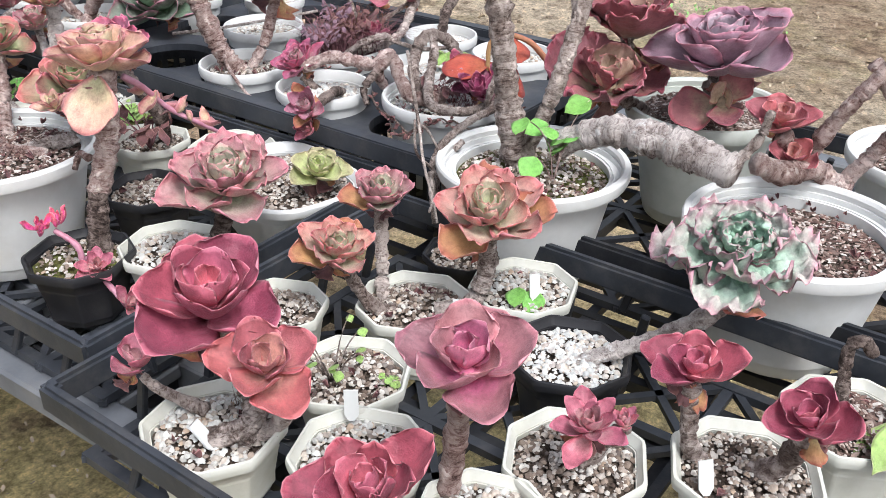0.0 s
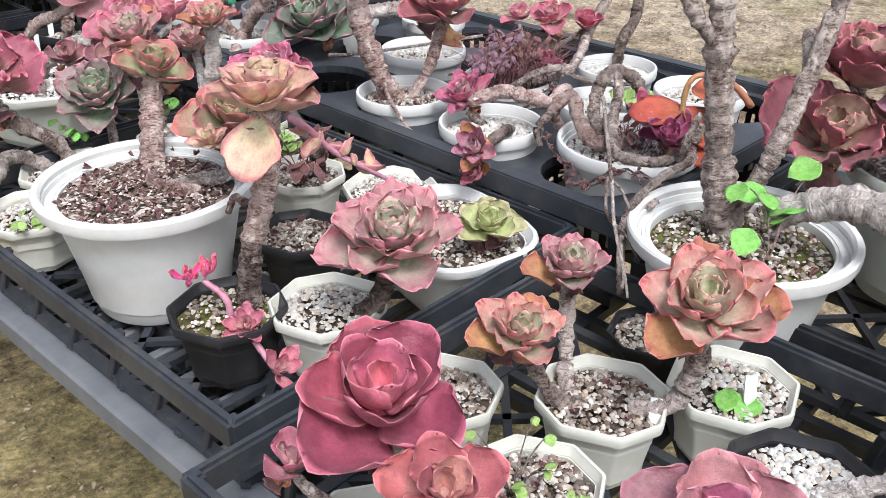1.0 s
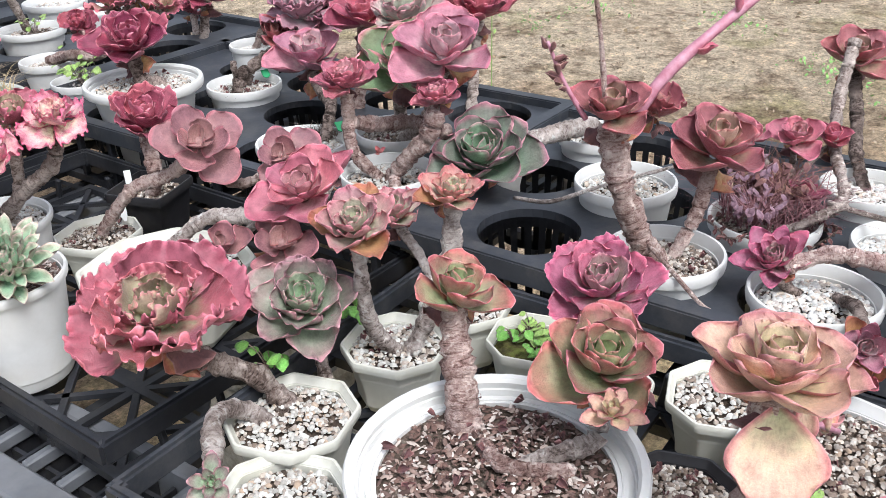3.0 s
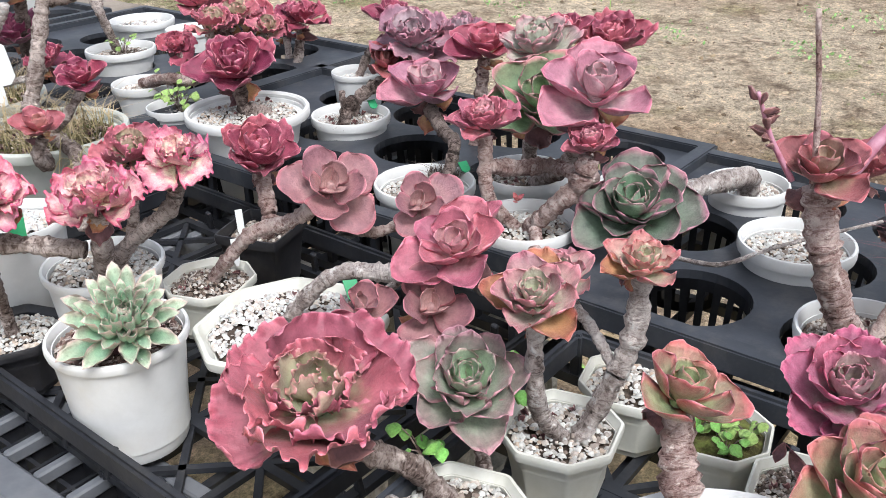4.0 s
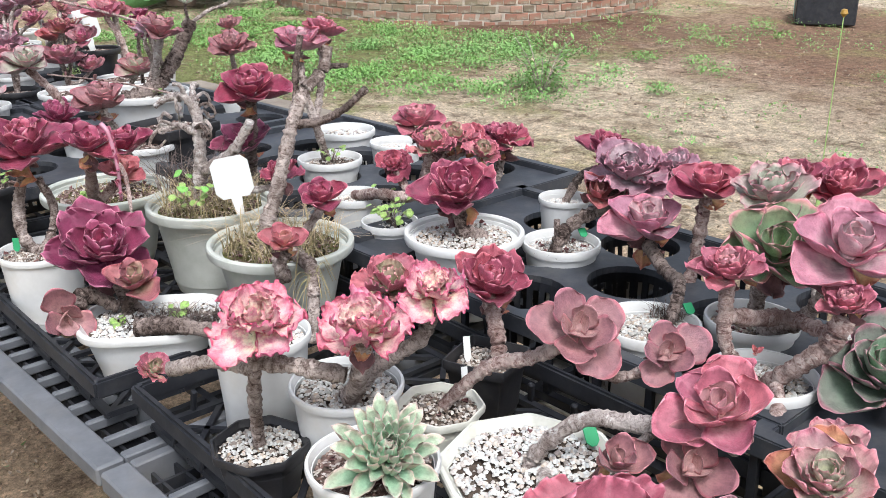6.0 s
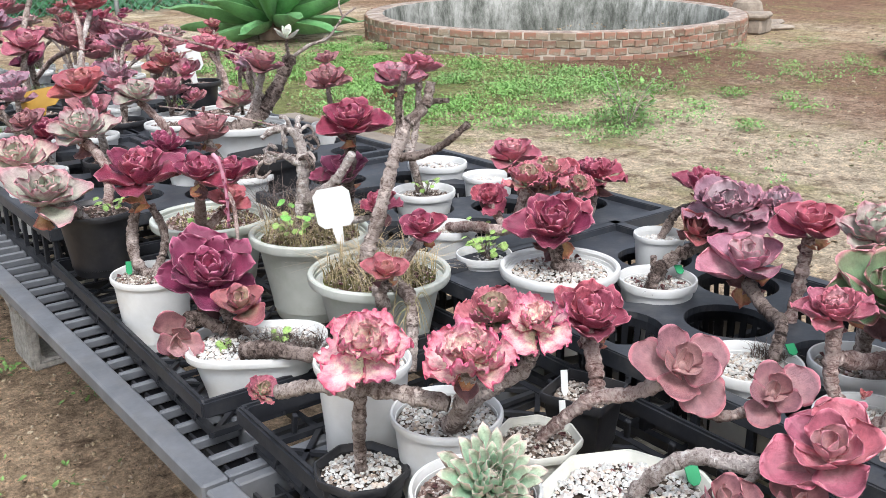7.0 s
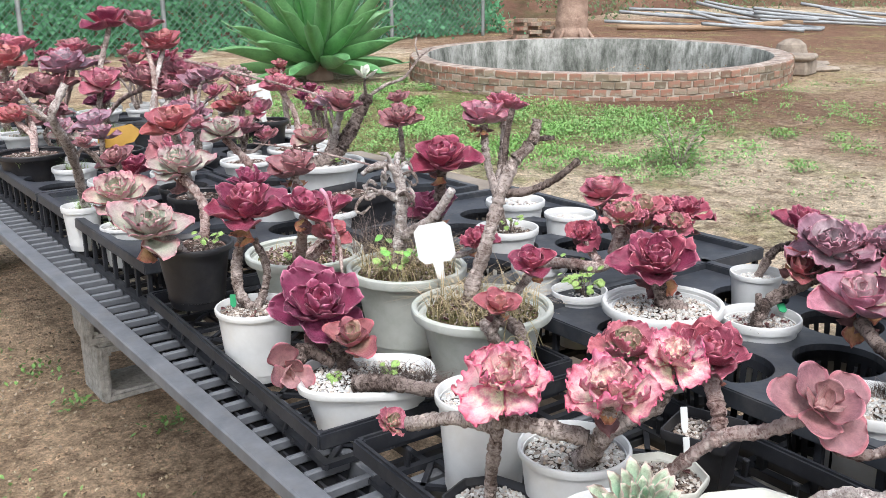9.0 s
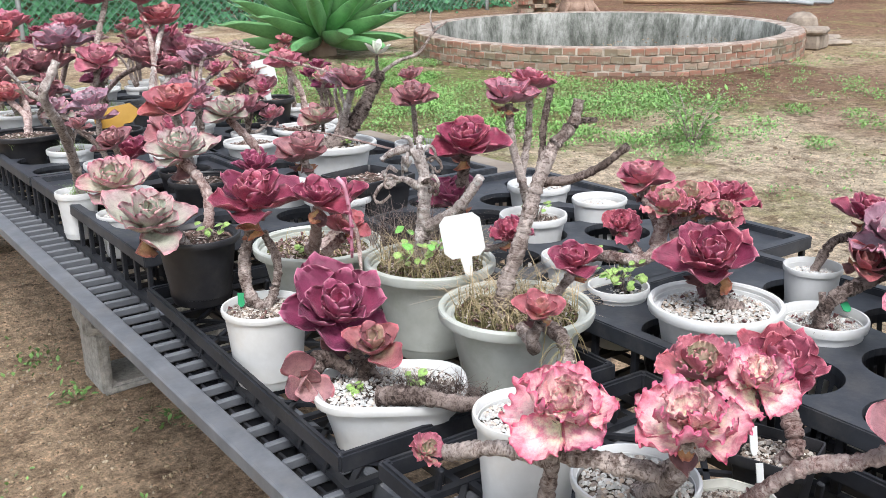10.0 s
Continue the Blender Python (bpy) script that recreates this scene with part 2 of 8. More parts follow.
skin("greenred", "green_red_leaf", (0.26, 0.36, 0.17), (0.24, 0.21, 0.12), (0.45, 0.08, 0.07), (0.32, 0.12, 0.085), 0.86)
skin("greenpurple", "green_purple_leaf", (0.27, 0.43, 0.25), (0.22, 0.245, 0.19), (0.40, 0.15, 0.18), (0.27, 0.19, 0.175), 0.88)
skin("darkgreen", "dark_green_leaf", (0.17, 0.30, 0.18), (0.13, 0.18, 0.135), (0.34, 0.11, 0.15), (0.16, 0.16, 0.135), 0.9)
skin("greenpink", "green_pink_edged_leaf", (0.16, 0.26, 0.12), (0.12, 0.19, 0.10), (0.46, 0.14, 0.16), (0.16, 0.18, 0.10), 0.9)
skin("pale", "pale_pink_leaf", (0.40, 0.46, 0.31), (0.40, 0.365, 0.29), (0.52, 0.14, 0.18), (0.45, 0.25, 0.24), 0.86)
skin("palegrey", "pale_grey_pink_leaf", (0.36, 0.42, 0.31), (0.34, 0.335, 0.275), (0.48, 0.17, 0.19), (0.37, 0.26, 0.25), 0.88)
skin("creamred", "cream_red_leaf", (0.58, 0.60, 0.36), (0.66, 0.46, 0.42), (0.54, 0.05, 0.12), (0.58, 0.20, 0.24), 0.92, 0.36, 0.0)
skin("frillred", "frilled_red_leaf", (0.29, 0.36, 0.20), (0.345, 0.090, 0.105), (0.56, 0.11, 0.14), (0.35, 0.070, 0.088), 0.93, 0.33, 0.3)
skin("pinktooth", "pink_toothed_leaf", (0.34, 0.34, 0.26), (0.371, 0.12, 0.179), (0.474, 0.06, 0.128), (0.371, 0.09, 0.147), 0.84)
skin("purple", "purple_leaf", (0.42, 0.38, 0.41), (0.32, 0.205, 0.25), (0.46, 0.15, 0.21), (0.29, 0.165, 0.21), 0.9)
skin("wine", "wine_leaf", (0.36, 0.06, 0.13), (0.19, 0.022, 0.058), (0.40, 0.08, 0.15), (0.165, 0.02, 0.052), 0.92)
skin("darkred", "dark_red_leaf", (0.38, 0.07, 0.11), (0.215, 0.023, 0.050), (0.42, 0.08, 0.115), (0.19, 0.020, 0.045), 0.9)
skin("lime", "lime_leaf", (0.42, 0.50, 0.20), (0.38, 0.44, 0.20), (0.44, 0.42, 0.20), (0.42, 0.40, 0.20), 0.91)
skin("mint", "mint_leaf", (0.20, 0.36, 0.22), (0.25, 0.42, 0.29), (0.44, 0.38, 0.30), (0.36, 0.44, 0.31), 0.95, 0.4)
skin("frillgreen", "frilled_grey_green_leaf", (0.26, 0.44, 0.33), (0.32, 0.43, 0.35), (0.46, 0.22, 0.26), (0.40, 0.33, 0.31), 0.90, 0.45, 0.0)
skin("amber", "withered_amber_leaf", (0.40, 0.30, 0.12), (0.38, 0.19, 0.07), (0.36, 0.09, 0.045), (0.34, 0.13, 0.06), 0.8, 0.6)
skin("ember", "withered_orange_leaf", (0.38, 0.10, 0.03), (0.40, 0.062, 0.020), (0.30, 0.035, 0.02), (0.37, 0.055, 0.022), 0.9, 0.5, 0.0)
skin("whiteleaf", "white_green_leaf", (0.45, 0.55, 0.42), (0.62, 0.68, 0.58), (0.68, 0.70, 0.62), (0.66, 0.70, 0.62), 0.9)
skin("husk", "shrivelled_brown_leaf", (0.16, 0.08, 0.06), (0.12, 0.05, 0.05), (0.22, 0.10, 0.08), (0.10, 0.045, 0.04), 0.9, 0.7)
skin("plumhusk", "shrivelled_plum_leaf", (0.20, 0.13, 0.17), (0.17, 0.095, 0.125), (0.26, 0.15, 0.18), (0.14, 0.07, 0.095), 0.9, 0.7)
skin("hotpink", "hot_pink_flower", (0.567, 0.08, 0.256), (0.639, 0.03, 0.205), (0.639, 0.08, 0.128), (0.618, 0.12, 0.128), 0.89)
skin("green", "bright_green_leaf", (0.12, 0.37, 0.055), (0.13, 0.40, 0.06), (0.18, 0.46, 0.08), (0.15, 0.43, 0.065), 0.93, 0.45, 0.0)
skin("sprout", "sprout_green_leaf", (0.24, 0.40, 0.10), (0.22, 0.40, 0.08), (0.26, 0.42, 0.10), (0.24, 0.40, 0.10), 0.93)
skin("agave", "agave_leaf", (0.11, 0.30, 0.10), (0.07, 0.24, 0.075), (0.13, 0.34, 0.13), (0.09, 0.28, 0.10), 0.93, 0.28, 0.0)


# ---- shapes ----
def mesh_of(name, verts, faces, mat, uvs=None, smooth=True):
    me = bpy.data.meshes.new(name)
    me.from_pydata([tuple(v) for v in verts], [], faces)
    if uvs is not None:
        layer = me.uv_layers.new(name="UVMap")
        flat = np.array(uvs, dtype=np.float32)[np.array([i for f in faces for i in f])]
        layer.data.foreach_set("uv", flat.ravel())
    me.polygons.foreach_set("use_smooth", [smooth] * len(me.polygons))
    if mat:
        me.materials.append(mat)
    me.update()
    return me


def thing(name, label, category, at=(0, 0, 0), turn=0.0, group="", kind=""):
    ob = new(name)
    ob.empty_display_size = 0.02
    ob.matrix_world = pose(*at, 0, 0, turn)
    return tagged(ob, label, category, group, kind)


def part(name, data, parent, label="", m=None, kind=""):
    """One mesh, linked under a thing or under a part, at the pose m in its parent's space."""
    ob = new(name, data)
    ob.parent = parent
    if m is not None:
        ob.matrix_basis = m
    return tagged(ob, label, kind=kind)


def boxes_mesh(name, boxes, mat, bevel=0.0, smooth=False):
    """Boxes given as (x0, y0, z0, x1, y1, z1), in one mesh, with softened edges."""
    bm = bmesh.new()
    for x0, y0, z0, x1, y1, z1 in boxes:
        vs = [bm.verts.new(p) for p in ((x0, y0, z0), (x1, y0, z0), (x1, y1, z0), (x0, y1, z0), (x0, y0, z1), (x1, y0, z1), (x1, y1, z1), (x0, y1, z1))]
        for f in ((3, 2, 1, 0), (4, 5, 6, 7), (0, 1, 5, 4), (1, 2, 6, 5), (2, 3, 7, 6), (3, 0, 4, 7)):
            bm.faces.new([vs[i] for i in f])
    if bevel:
        bmesh.ops.bevel(bm, geom=bm.edges[:], offset=bevel, segments=1, affect="EDGES")
    me = bpy.data.meshes.new(name)
    bm.to_mesh(me)
    bm.free()
    me.materials.append(mat)
    return me


def frame_mesh(name, x0, y0, x1, y1, z0, z1, t, mat, bevel=0.002):
    """A closed rectangular band of thickness t, in one piece."""
    bm = bmesh.new()
    rings = []
    for d, z in ((0, z0), (0, z1), (t, z1), (t, z0)):
        rings.append([bm.verts.new(p) for p in ((x0 + d, y0 + d, z), (x1 - d, y0 + d, z), (x1 - d, y1 - d, z), (x0 + d, y1 - d, z))])
    for a in range(4):
        for i in range(4):
            bm.faces.new((rings[a][i], rings[a][(i + 1) % 4], rings[(a + 1) % 4][(i + 1) % 4], rings[(a + 1) % 4][i]))
    bmesh.ops.recalc_face_normals(bm, faces=bm.faces[:])
    bmesh.ops.bevel(bm, geom=bm.edges[:], offset=bevel, segments=2, affect="EDGES")
    me = bpy.data.meshes.new(name)
    bm.to_mesh(me)
    bm.free()
    me.materials.append(mat)
    return me


def smooth_path(points, steps=6):
    """A Catmull-Rom line through the points."""
    p = [Vector(q) for q in points]
    if len(p) == 2:
        return [p[0].lerp(p[1], i / steps) for i in range(steps + 1)]
    p = [2 * p[0] - p[1]] + p + [2 * p[-1] - p[-2]]
    out = []
    for i in range(1, len(p) - 2):
        for k in range(steps):
            t = k / steps
            out.append(0.5 * (2 * p[i] + (p[i + 1] - p[i - 1]) * t + (2 * p[i - 1] - 5 * p[i] + 4 * p[i + 1] - p[i + 2]) * t * t + (3 * p[i] - p[i - 1] - 3 * p[i + 1] + p[i + 2]) * t ** 3))
    return out + [p[-2]]


def tube_mesh(name, points, r0, r1, mat, sides=9, knobs=0.13, steps=6, seed=0, rings=0.0):
    """A tapering, knobbly, closed stem along the points."""
    rng = random.Random(seed)
    line = smooth_path(points, steps)
    if rings:
        run = [0.0]
        for p, q in zip(line, line[1:]):
            run.append(run[-1] + (q - p).length)
        count = int(min(90, max(6, run[-1] / rings)))
        at = np.interp(np.linspace(0, run[-1], count + 1), run, range(len(line)))
        line = [line[int(a)].lerp(line[min(int(a) + 1, len(line) - 1)], a - int(a)) for a in at]
    verts, faces, uvs, run = [], [], [], 0.0
    up = Vector((0.31, 0.2, 0.93)).normalized()
    for i, p in enumerate(line):
        d = (line[min(i + 1, len(line) - 1)] - line[max(i - 1, 0)]).normalized()
        a = d.cross(up if abs(d.dot(up)) < 0.9 else Vector((1, 0, 0))).normalized()
        b = d.cross(a)
        if i:
            run += (p - line[i - 1]).length
        f = i / (len(line) - 1)
        swell = 1 + 0.13 * noise.noise(Vector((run * 55, seed * 1.7, 0))) + 0.12 * noise.noise(Vector((run * 160, seed * 1.7, 4))) if rings else 1.0
        r = (r0 + (r1 - r0) * f) * swell * (1 + rng.uniform(-knobs, knobs) + (rng.uniform(-0.02, 0.07) if rings and i % 2 else 0.0))
        for k in range(sides):
            w = 2 * math.pi * k / sides
            q = r * (1 + rng.uniform(-knobs, knobs) * 0.5)
            if rings:
                way = a * math.cos(w) + b * math.sin(w)
                q *= 1 + 0.15 * noise.noise((p + way * r) * (0.7 / r) + Vector((seed, 0, 0)))
            verts.append(p + a * (q * math.cos(w)) + b * (q * math.sin(w)))
            uvs.append((k / sides, run * 10.0))
    n = len(line)
    for i in range(n - 1):
        for k in range(sides):
            faces.append((i * sides + k, i * sides + (k + 1) % sides, (i + 1) * sides + (k + 1) % sides, (i + 1) * sides + k))
    faces.append(tuple(range(sides - 1, -1, -1)))
    faces.append(tuple((n - 1) * sides + k for k in range(sides)))
    return mesh_of(name, verts, faces, mat, uvs)


# ---- cross sections of pots, as unit outlines ----
def outline(shape, count=40):
    if shape == "round":
        return [(math.cos(2 * math.pi * i / count), math.sin(2 * math.pi * i / count)) for i in range(count)]
    corners = {"octagon": [(1.0, 0.46), (0.46, 1.0), (-0.46, 1.0), (-1.0, 0.46), (-1.0, -0.46), (-0.46, -1.0), (0.46, -1.0), (1.0, -0.46)],
               "oblong": [(1.0, 0.42), (0.66, 0.74), (-0.66, 0.74), (-1.0, 0.42), (-1.0, -0.42), (-0.66, -0.74), (0.66, -0.74), (1.0, -0.42)],
               "square": [(1.0, 0.9), (0.9, 1.0), (-0.9, 1.0), (-1.0, 0.9), (-1.0, -0.9), (-0.9, -1.0), (0.9, -1.0), (1.0, -0.9)]}[shape]
    soft = {"octagon": 0.07, "oblong": 0.38, "square": 0.3}[shape]
    out, n = [], len(corners)
    for i, c in enumerate(corners):
        a, b = Vector(corners[i - 1]), Vector(corners[(i + 1) % n])
        c = Vector(c)
        p, q = c.lerp(a, soft), c.lerp(b, soft)
        for t in (0.0, 0.33, 0.67, 1.0) if soft > 0.1 else (0.0, 0.5, 1.0):
            v = p.lerp(c, t).lerp(c.lerp(q, t), t)
            out.append((v.x, v.y))
    return out


def loft(name, shape, profile, mat, smooth=None, close=True):
    """A hollow form: the outline swept through (radius, height) pairs."""
    ring = outline(shape)
    n = len(ring)
    verts = [(x * r, y * r, z) for r, z in profile for x, y in ring]
    faces = [(j * n + i, j * n + (i + 1) % n, (j + 1) * n + (i + 1) % n, (j + 1) * n + i) for j in range(len(profile) - 1) for i in range(n)]
    if close:
        faces.append(tuple(range(n - 1, -1, -1)))
        faces.append(tuple((len(profile) - 1) * n + i for i in range(n)))
    me = mesh_of(name, verts, faces, mat)
    me.set_sharp_from_angle(angle=radians(35 if shape == "round" else 28))
    return me


ICO = None


def stone_bed(name, shape, radius, count, size, mat, seed, mound=0.006, flat=0.65, long=1.0):
    """Many small stones heaped over a pot's soil, in one mesh."""
    global ICO
    if ICO is None:
        low = [(math.cos(w), math.sin(w), -0.25) for w in np.arange(6) * math.pi / 3]
        high = [(0.55 * math.cos(w), 0.55 * math.sin(w), 0.85) for w in np.arange(3) * math.pi / 1.5 + math.pi / 6]
        sides = [[k, (k + 1) % 6, 6 + k // 2] for k in range(6)] + [[2 * k + 2 if k < 2 else 0, 6 + (k + 1) % 3, 6 + k] for k in range(3)]
        ICO = (np.array(low + high), sides + [[6, 7, 8]])
    rng = np.random.RandomState(seed)
    ring = np.array(outline(shape))
    ang = np.unwrap(np.arctan2(ring[:, 1], ring[:, 0]))
    rad = np.hypot(ring[:, 0], ring[:, 1])
    verts, faces, off = [], [], 0
    for _ in range(count):
        w = rng.uniform(0, 2 * math.pi)
        lim = np.interp(w, ang, rad, period=2 * math.pi) * radius * 0.96
        q = math.sqrt(rng.uniform(0, 1))
        x, y = lim * q * math.cos(w), lim * q * math.sin(w)
        s = size * rng.choice([0.45, 0.7, 1.0, 1.25]) * rng.uniform(0.8, 1.1) * np.array([rng.uniform(0.75, 1.3) * long, rng.uniform(0.7, 1.0) / long ** 0.5, flat * rng.uniform(0.7, 1.2)])
        tilt = np.array(Euler((rng.uniform(-0.4, 0.4), rng.uniform(-0.4, 0.4), rng.uniform(0, 6.3))).to_matrix())
        v = (ICO[0] * (1 + rng.uniform(-0.16, 0.14, (len(ICO[0]), 1))) * s) @ tilt.T + np.array([x, y, mound * (1 - q * q) + size * rng.uniform(-0.1, 0.7)])
        verts.append(v)
        faces += [[i + off for i in f] for f in ICO[1]]
        off += len(ICO[0])
    return mesh_of(name, np.concatenate(verts), faces, mat)


def soil_disc(name, shape, radius, mat, seed):
    ring = outline(shape)
    n, verts, faces = len(ring), [], []
    steps = 6
    rng = random.Random(seed)
    for j in range(1, steps + 1):
        for x, y in ring:
            verts.append((x * radius * j / steps, y * radius * j / steps, rng.uniform(-0.002, 0.0025) if j < steps else -0.001))
    verts.append((0, 0, 0.002))
    for j in range(steps - 1):
        for i in range(n):
            faces.append((j * n + i, (j + 1) * n + i, (j + 1) * n + (i + 1) % n, j * n + (i + 1) % n))
    faces += [(steps * n, i, (i + 1) % n) for i in range(n)]
    return mesh_of(name, verts, faces, mat)


SHARED = {}


def shared(key, make):
    if key not in SHARED:
        SHARED[key] = make()
    return SHARED[key]


POT_FORMS = {
    # foot radius, band under the rim, rim height, rim lip, wall thickness (all of the rim's radius, but the lip of the height)
    "octagon": (0.70, 0.90, 0.13, 0.045), "round": (0.74, 0.92, 0.12, 0.05), "flared": (0.62, 0.86, 0.10, 0.07),
    "cup": (0.76, 0.93, 0.07, 0.04), "bowl": (0.66, 0.88, 0.08, 0.05)}


def pot(name, label, at, radius, height, mat, shape="octagon", form=None, fill="pebble", soil="soil", level=0.84, turn=0.0, group="", seed=1, stretch=1.0, count=None, size=None):
    """A plant pot standing at `at` (its foot), with its soil and gravel."""
    foot, band, rim_h, wall = POT_FORMS[form or ("octagon" if shape != "round" else "round")]
    R, h = radius, height
    ob = thing(name, label, "plant pot", at, turn, group)
    ob.scale = (1, stretch, 1)
    key = (shape, form, round(R, 3), round(h, 3), mat)

    def body():
        zr = h * (1 - rim_h)
        prof = [(R * foot * 0.97, 0.0), (R * foot, 0.003), (R * (foot + (band - foot) * 0.13), h * 0.115), (R * (foot + (band - foot) * 0.13) + 0.0012, h * 0.12)]
        prof += [(R * (foot + (band - foot) * k), zr * k) for k in (0.3, 0.55, 0.8)] + [(R * band, zr), (R * (band - wall), zr), (R * (band - wall), h * level - 0.012), (R * 0.2, h * level - 0.014)]
        return loft("pot_body", shape, prof, M[mat])

    def rim():
        zr = h * (1 - rim_h)
        prof = [(R * (band + 0.002), zr - 0.002), (R * 0.985, zr - 0.001), (R, zr + 0.003), (R, h - 0.002), (R * 0.985, h), (R * (0.955 - wall * 0.3), h), (R * (0.94 - wall * 0.4), h - 0.003)]
        if shape == "round" and R > 0.07:
            prof += [(R * 0.925, h * 0.93), (R * 0.905, h * 0.928), (R * 0.90, h * 0.87), (R * 0.885, h * 0.868)]
        prof += [(R * (band - wall * 0.6), zr + 0.001), (R * (band - wall * 0.6), zr - 0.002)]
        return loft("pot_rim", shape, prof, M[mat], close=False)
    part("pot_body", shared(key + ("body",), body), ob)
    part("rim", shared(key + ("rim",), rim), ob)
    inner = R * (foot + (band - foot) * level) * 0.965 if level < 0.86 else R * band * 0.94
    at_soil = pose(0, 0, h * level)
    part("soil", shared((shape, round(inner, 3), soil, seed % 2), lambda: soil_disc("soil", shape, inner, M[soil], seed)), ob, "", at_soil)
    if fill:
        s = size or {"pebble": 0.0028, "pebble_white": 0.0029, "pebble_dark": 0.0024, "mulch": 0.0021}[fill]
        c = count or int(min((2100 if fill == "mulch" else 1500) if at[1] < 2.4 else 260, (3.6 if fill == "pebble_white" else 2.8) * (inner / s) ** 2))
        s *= 1.0 if at[1] < 2.4 else 1.5
        part("gravel", shared((shape, round(inner, 3), fill, seed % 2, c), lambda: stone_bed("gravel", shape, inner, c, s, M[fill], seed, flat=0.4 if fill == "mulch" else 0.65, long=1.5 if fill == "mulch" else 1.0)), ob, "", at_soil, "stuff")
    return ob


# ---- leaves ----
def leaf_mesh(name, mat, width=0.8, tip=0.12, cup=0.18, curl=0.25, frill=0.0, waves=9, thick=0.03, belly=0.62, seed=0, nx=8, ny=7, teeth=0.0, edge_only=1.0, inplane=0.14, sway=0.0, warts=0.0, ripple=0.22):
    """A fleshy leaf of length 1 along +x, its face up (+z), with a thick middle and a thin margin."""
    rng = random.Random(seed)
    ph = [rng.uniform(0, 6.3) for _ in range(3)]
    top, bot, uvs = [], [], []
    for i in range(nx + 1):
        t = (i / nx) ** (0.75 if edge_only > 1 else 1.0)
        if t < belly:
            s = 0.16 + 0.84 * math.sin(math.pi * t / belly / 2)
        else:
            s = 1 - 0.22 * ((t - belly) / (1 - belly)) ** 2
        w = 0.5 * width * s
        for j in range(ny + 1):
            u = 2 * j / ny - 1
            out = max(u * u, (max(0.0, t - 0.45) / 0.55) ** 1.6)
            round_it = math.atan2(u * 0.75, t - 0.36)
            along = u * width * 0.5 + math.copysign(abs(u) ** 3 * (1 - t), u)
            if edge_only > 1:
                round_it = along * 2 * math.pi / (ripple * waves)
            ruff = frill * out ** edge_only * (math.sin(waves * round_it + ph[0]) * 0.8 + math.sin(waves * (0.61 if edge_only > 1 else 1.63) * round_it + ph[1]) * 0.4) + sway * out * math.sin(4.3 * math.atan2(u * 0.75, t - 0.36) + ph[2])
            x = t - 0.30 * min(1.0, width) ** 0.5 * abs(u) ** 3.2 * t ** 3 + tip * max(0.0, 1 - abs(u) * 3.0) * t ** 9
            x += teeth * out * math.sin(waves * 3.1 * round_it + ph[2]) + ruff * inplane * (t - 0.3)
            y = u * w * (1 + inplane * ruff)
            if edge_only > 1:
                roll = -0.072 * ripple * out ** edge_only * math.sin(2 * (waves * round_it + ph[0]))
                flank = abs(u) ** 6 * min(1.0, 2.5 * (1 - t))
                y, x = y + roll * (1 - flank), x - math.copysign(roll * flank, u)
            z = cup * (u * u) * w * 1.6 + curl * (t * t) * 0.5 - 0.06 * math.sin(math.pi * t) + ruff * 0.30
            z += warts * max(0.0, noise.noise(Vector((x * 8, y * 8, ph[0]))) + 0.15) * min(1.0, t * 3)
            top.append((x, y, z))
            th = thick * (1 - 0.8 * out) * (0.55 + math.sin(math.pi * min(1, t + 0.12)))
            bot.append((x, y * 0.985, z - max(th, 0.006)))
            uvs.append((max(0.0, 1 - min(1 - t, (1 - abs(u)) * w) / 0.5), t))
    n = (nx + 1) * (ny + 1)
    faces = []
    for i in range(nx):
        for j in range(ny):
            a, b, c, d = i * (ny + 1) + j, (i + 1) * (ny + 1) + j, (i + 1) * (ny + 1) + j + 1, i * (ny + 1) + j + 1
            faces += [(a, b, c, d), (n + d, n + c, n + b, n + a)]
    loop = [i * (ny + 1) for i in range(nx + 1)] + [nx * (ny + 1) + j for j in range(1, ny + 1)] + [i * (ny + 1) + ny for i in range(nx - 1, -1, -1)] + [j for j in range(ny - 1, 0, -1)]
    for k in range(len(loop)):
        a, b = loop[k], loop[(k + 1) % len(loop)]
        faces.append((b, a, n + a, n + b))
    return mesh_of(name, top + bot, faces, mat, uvs + uvs)


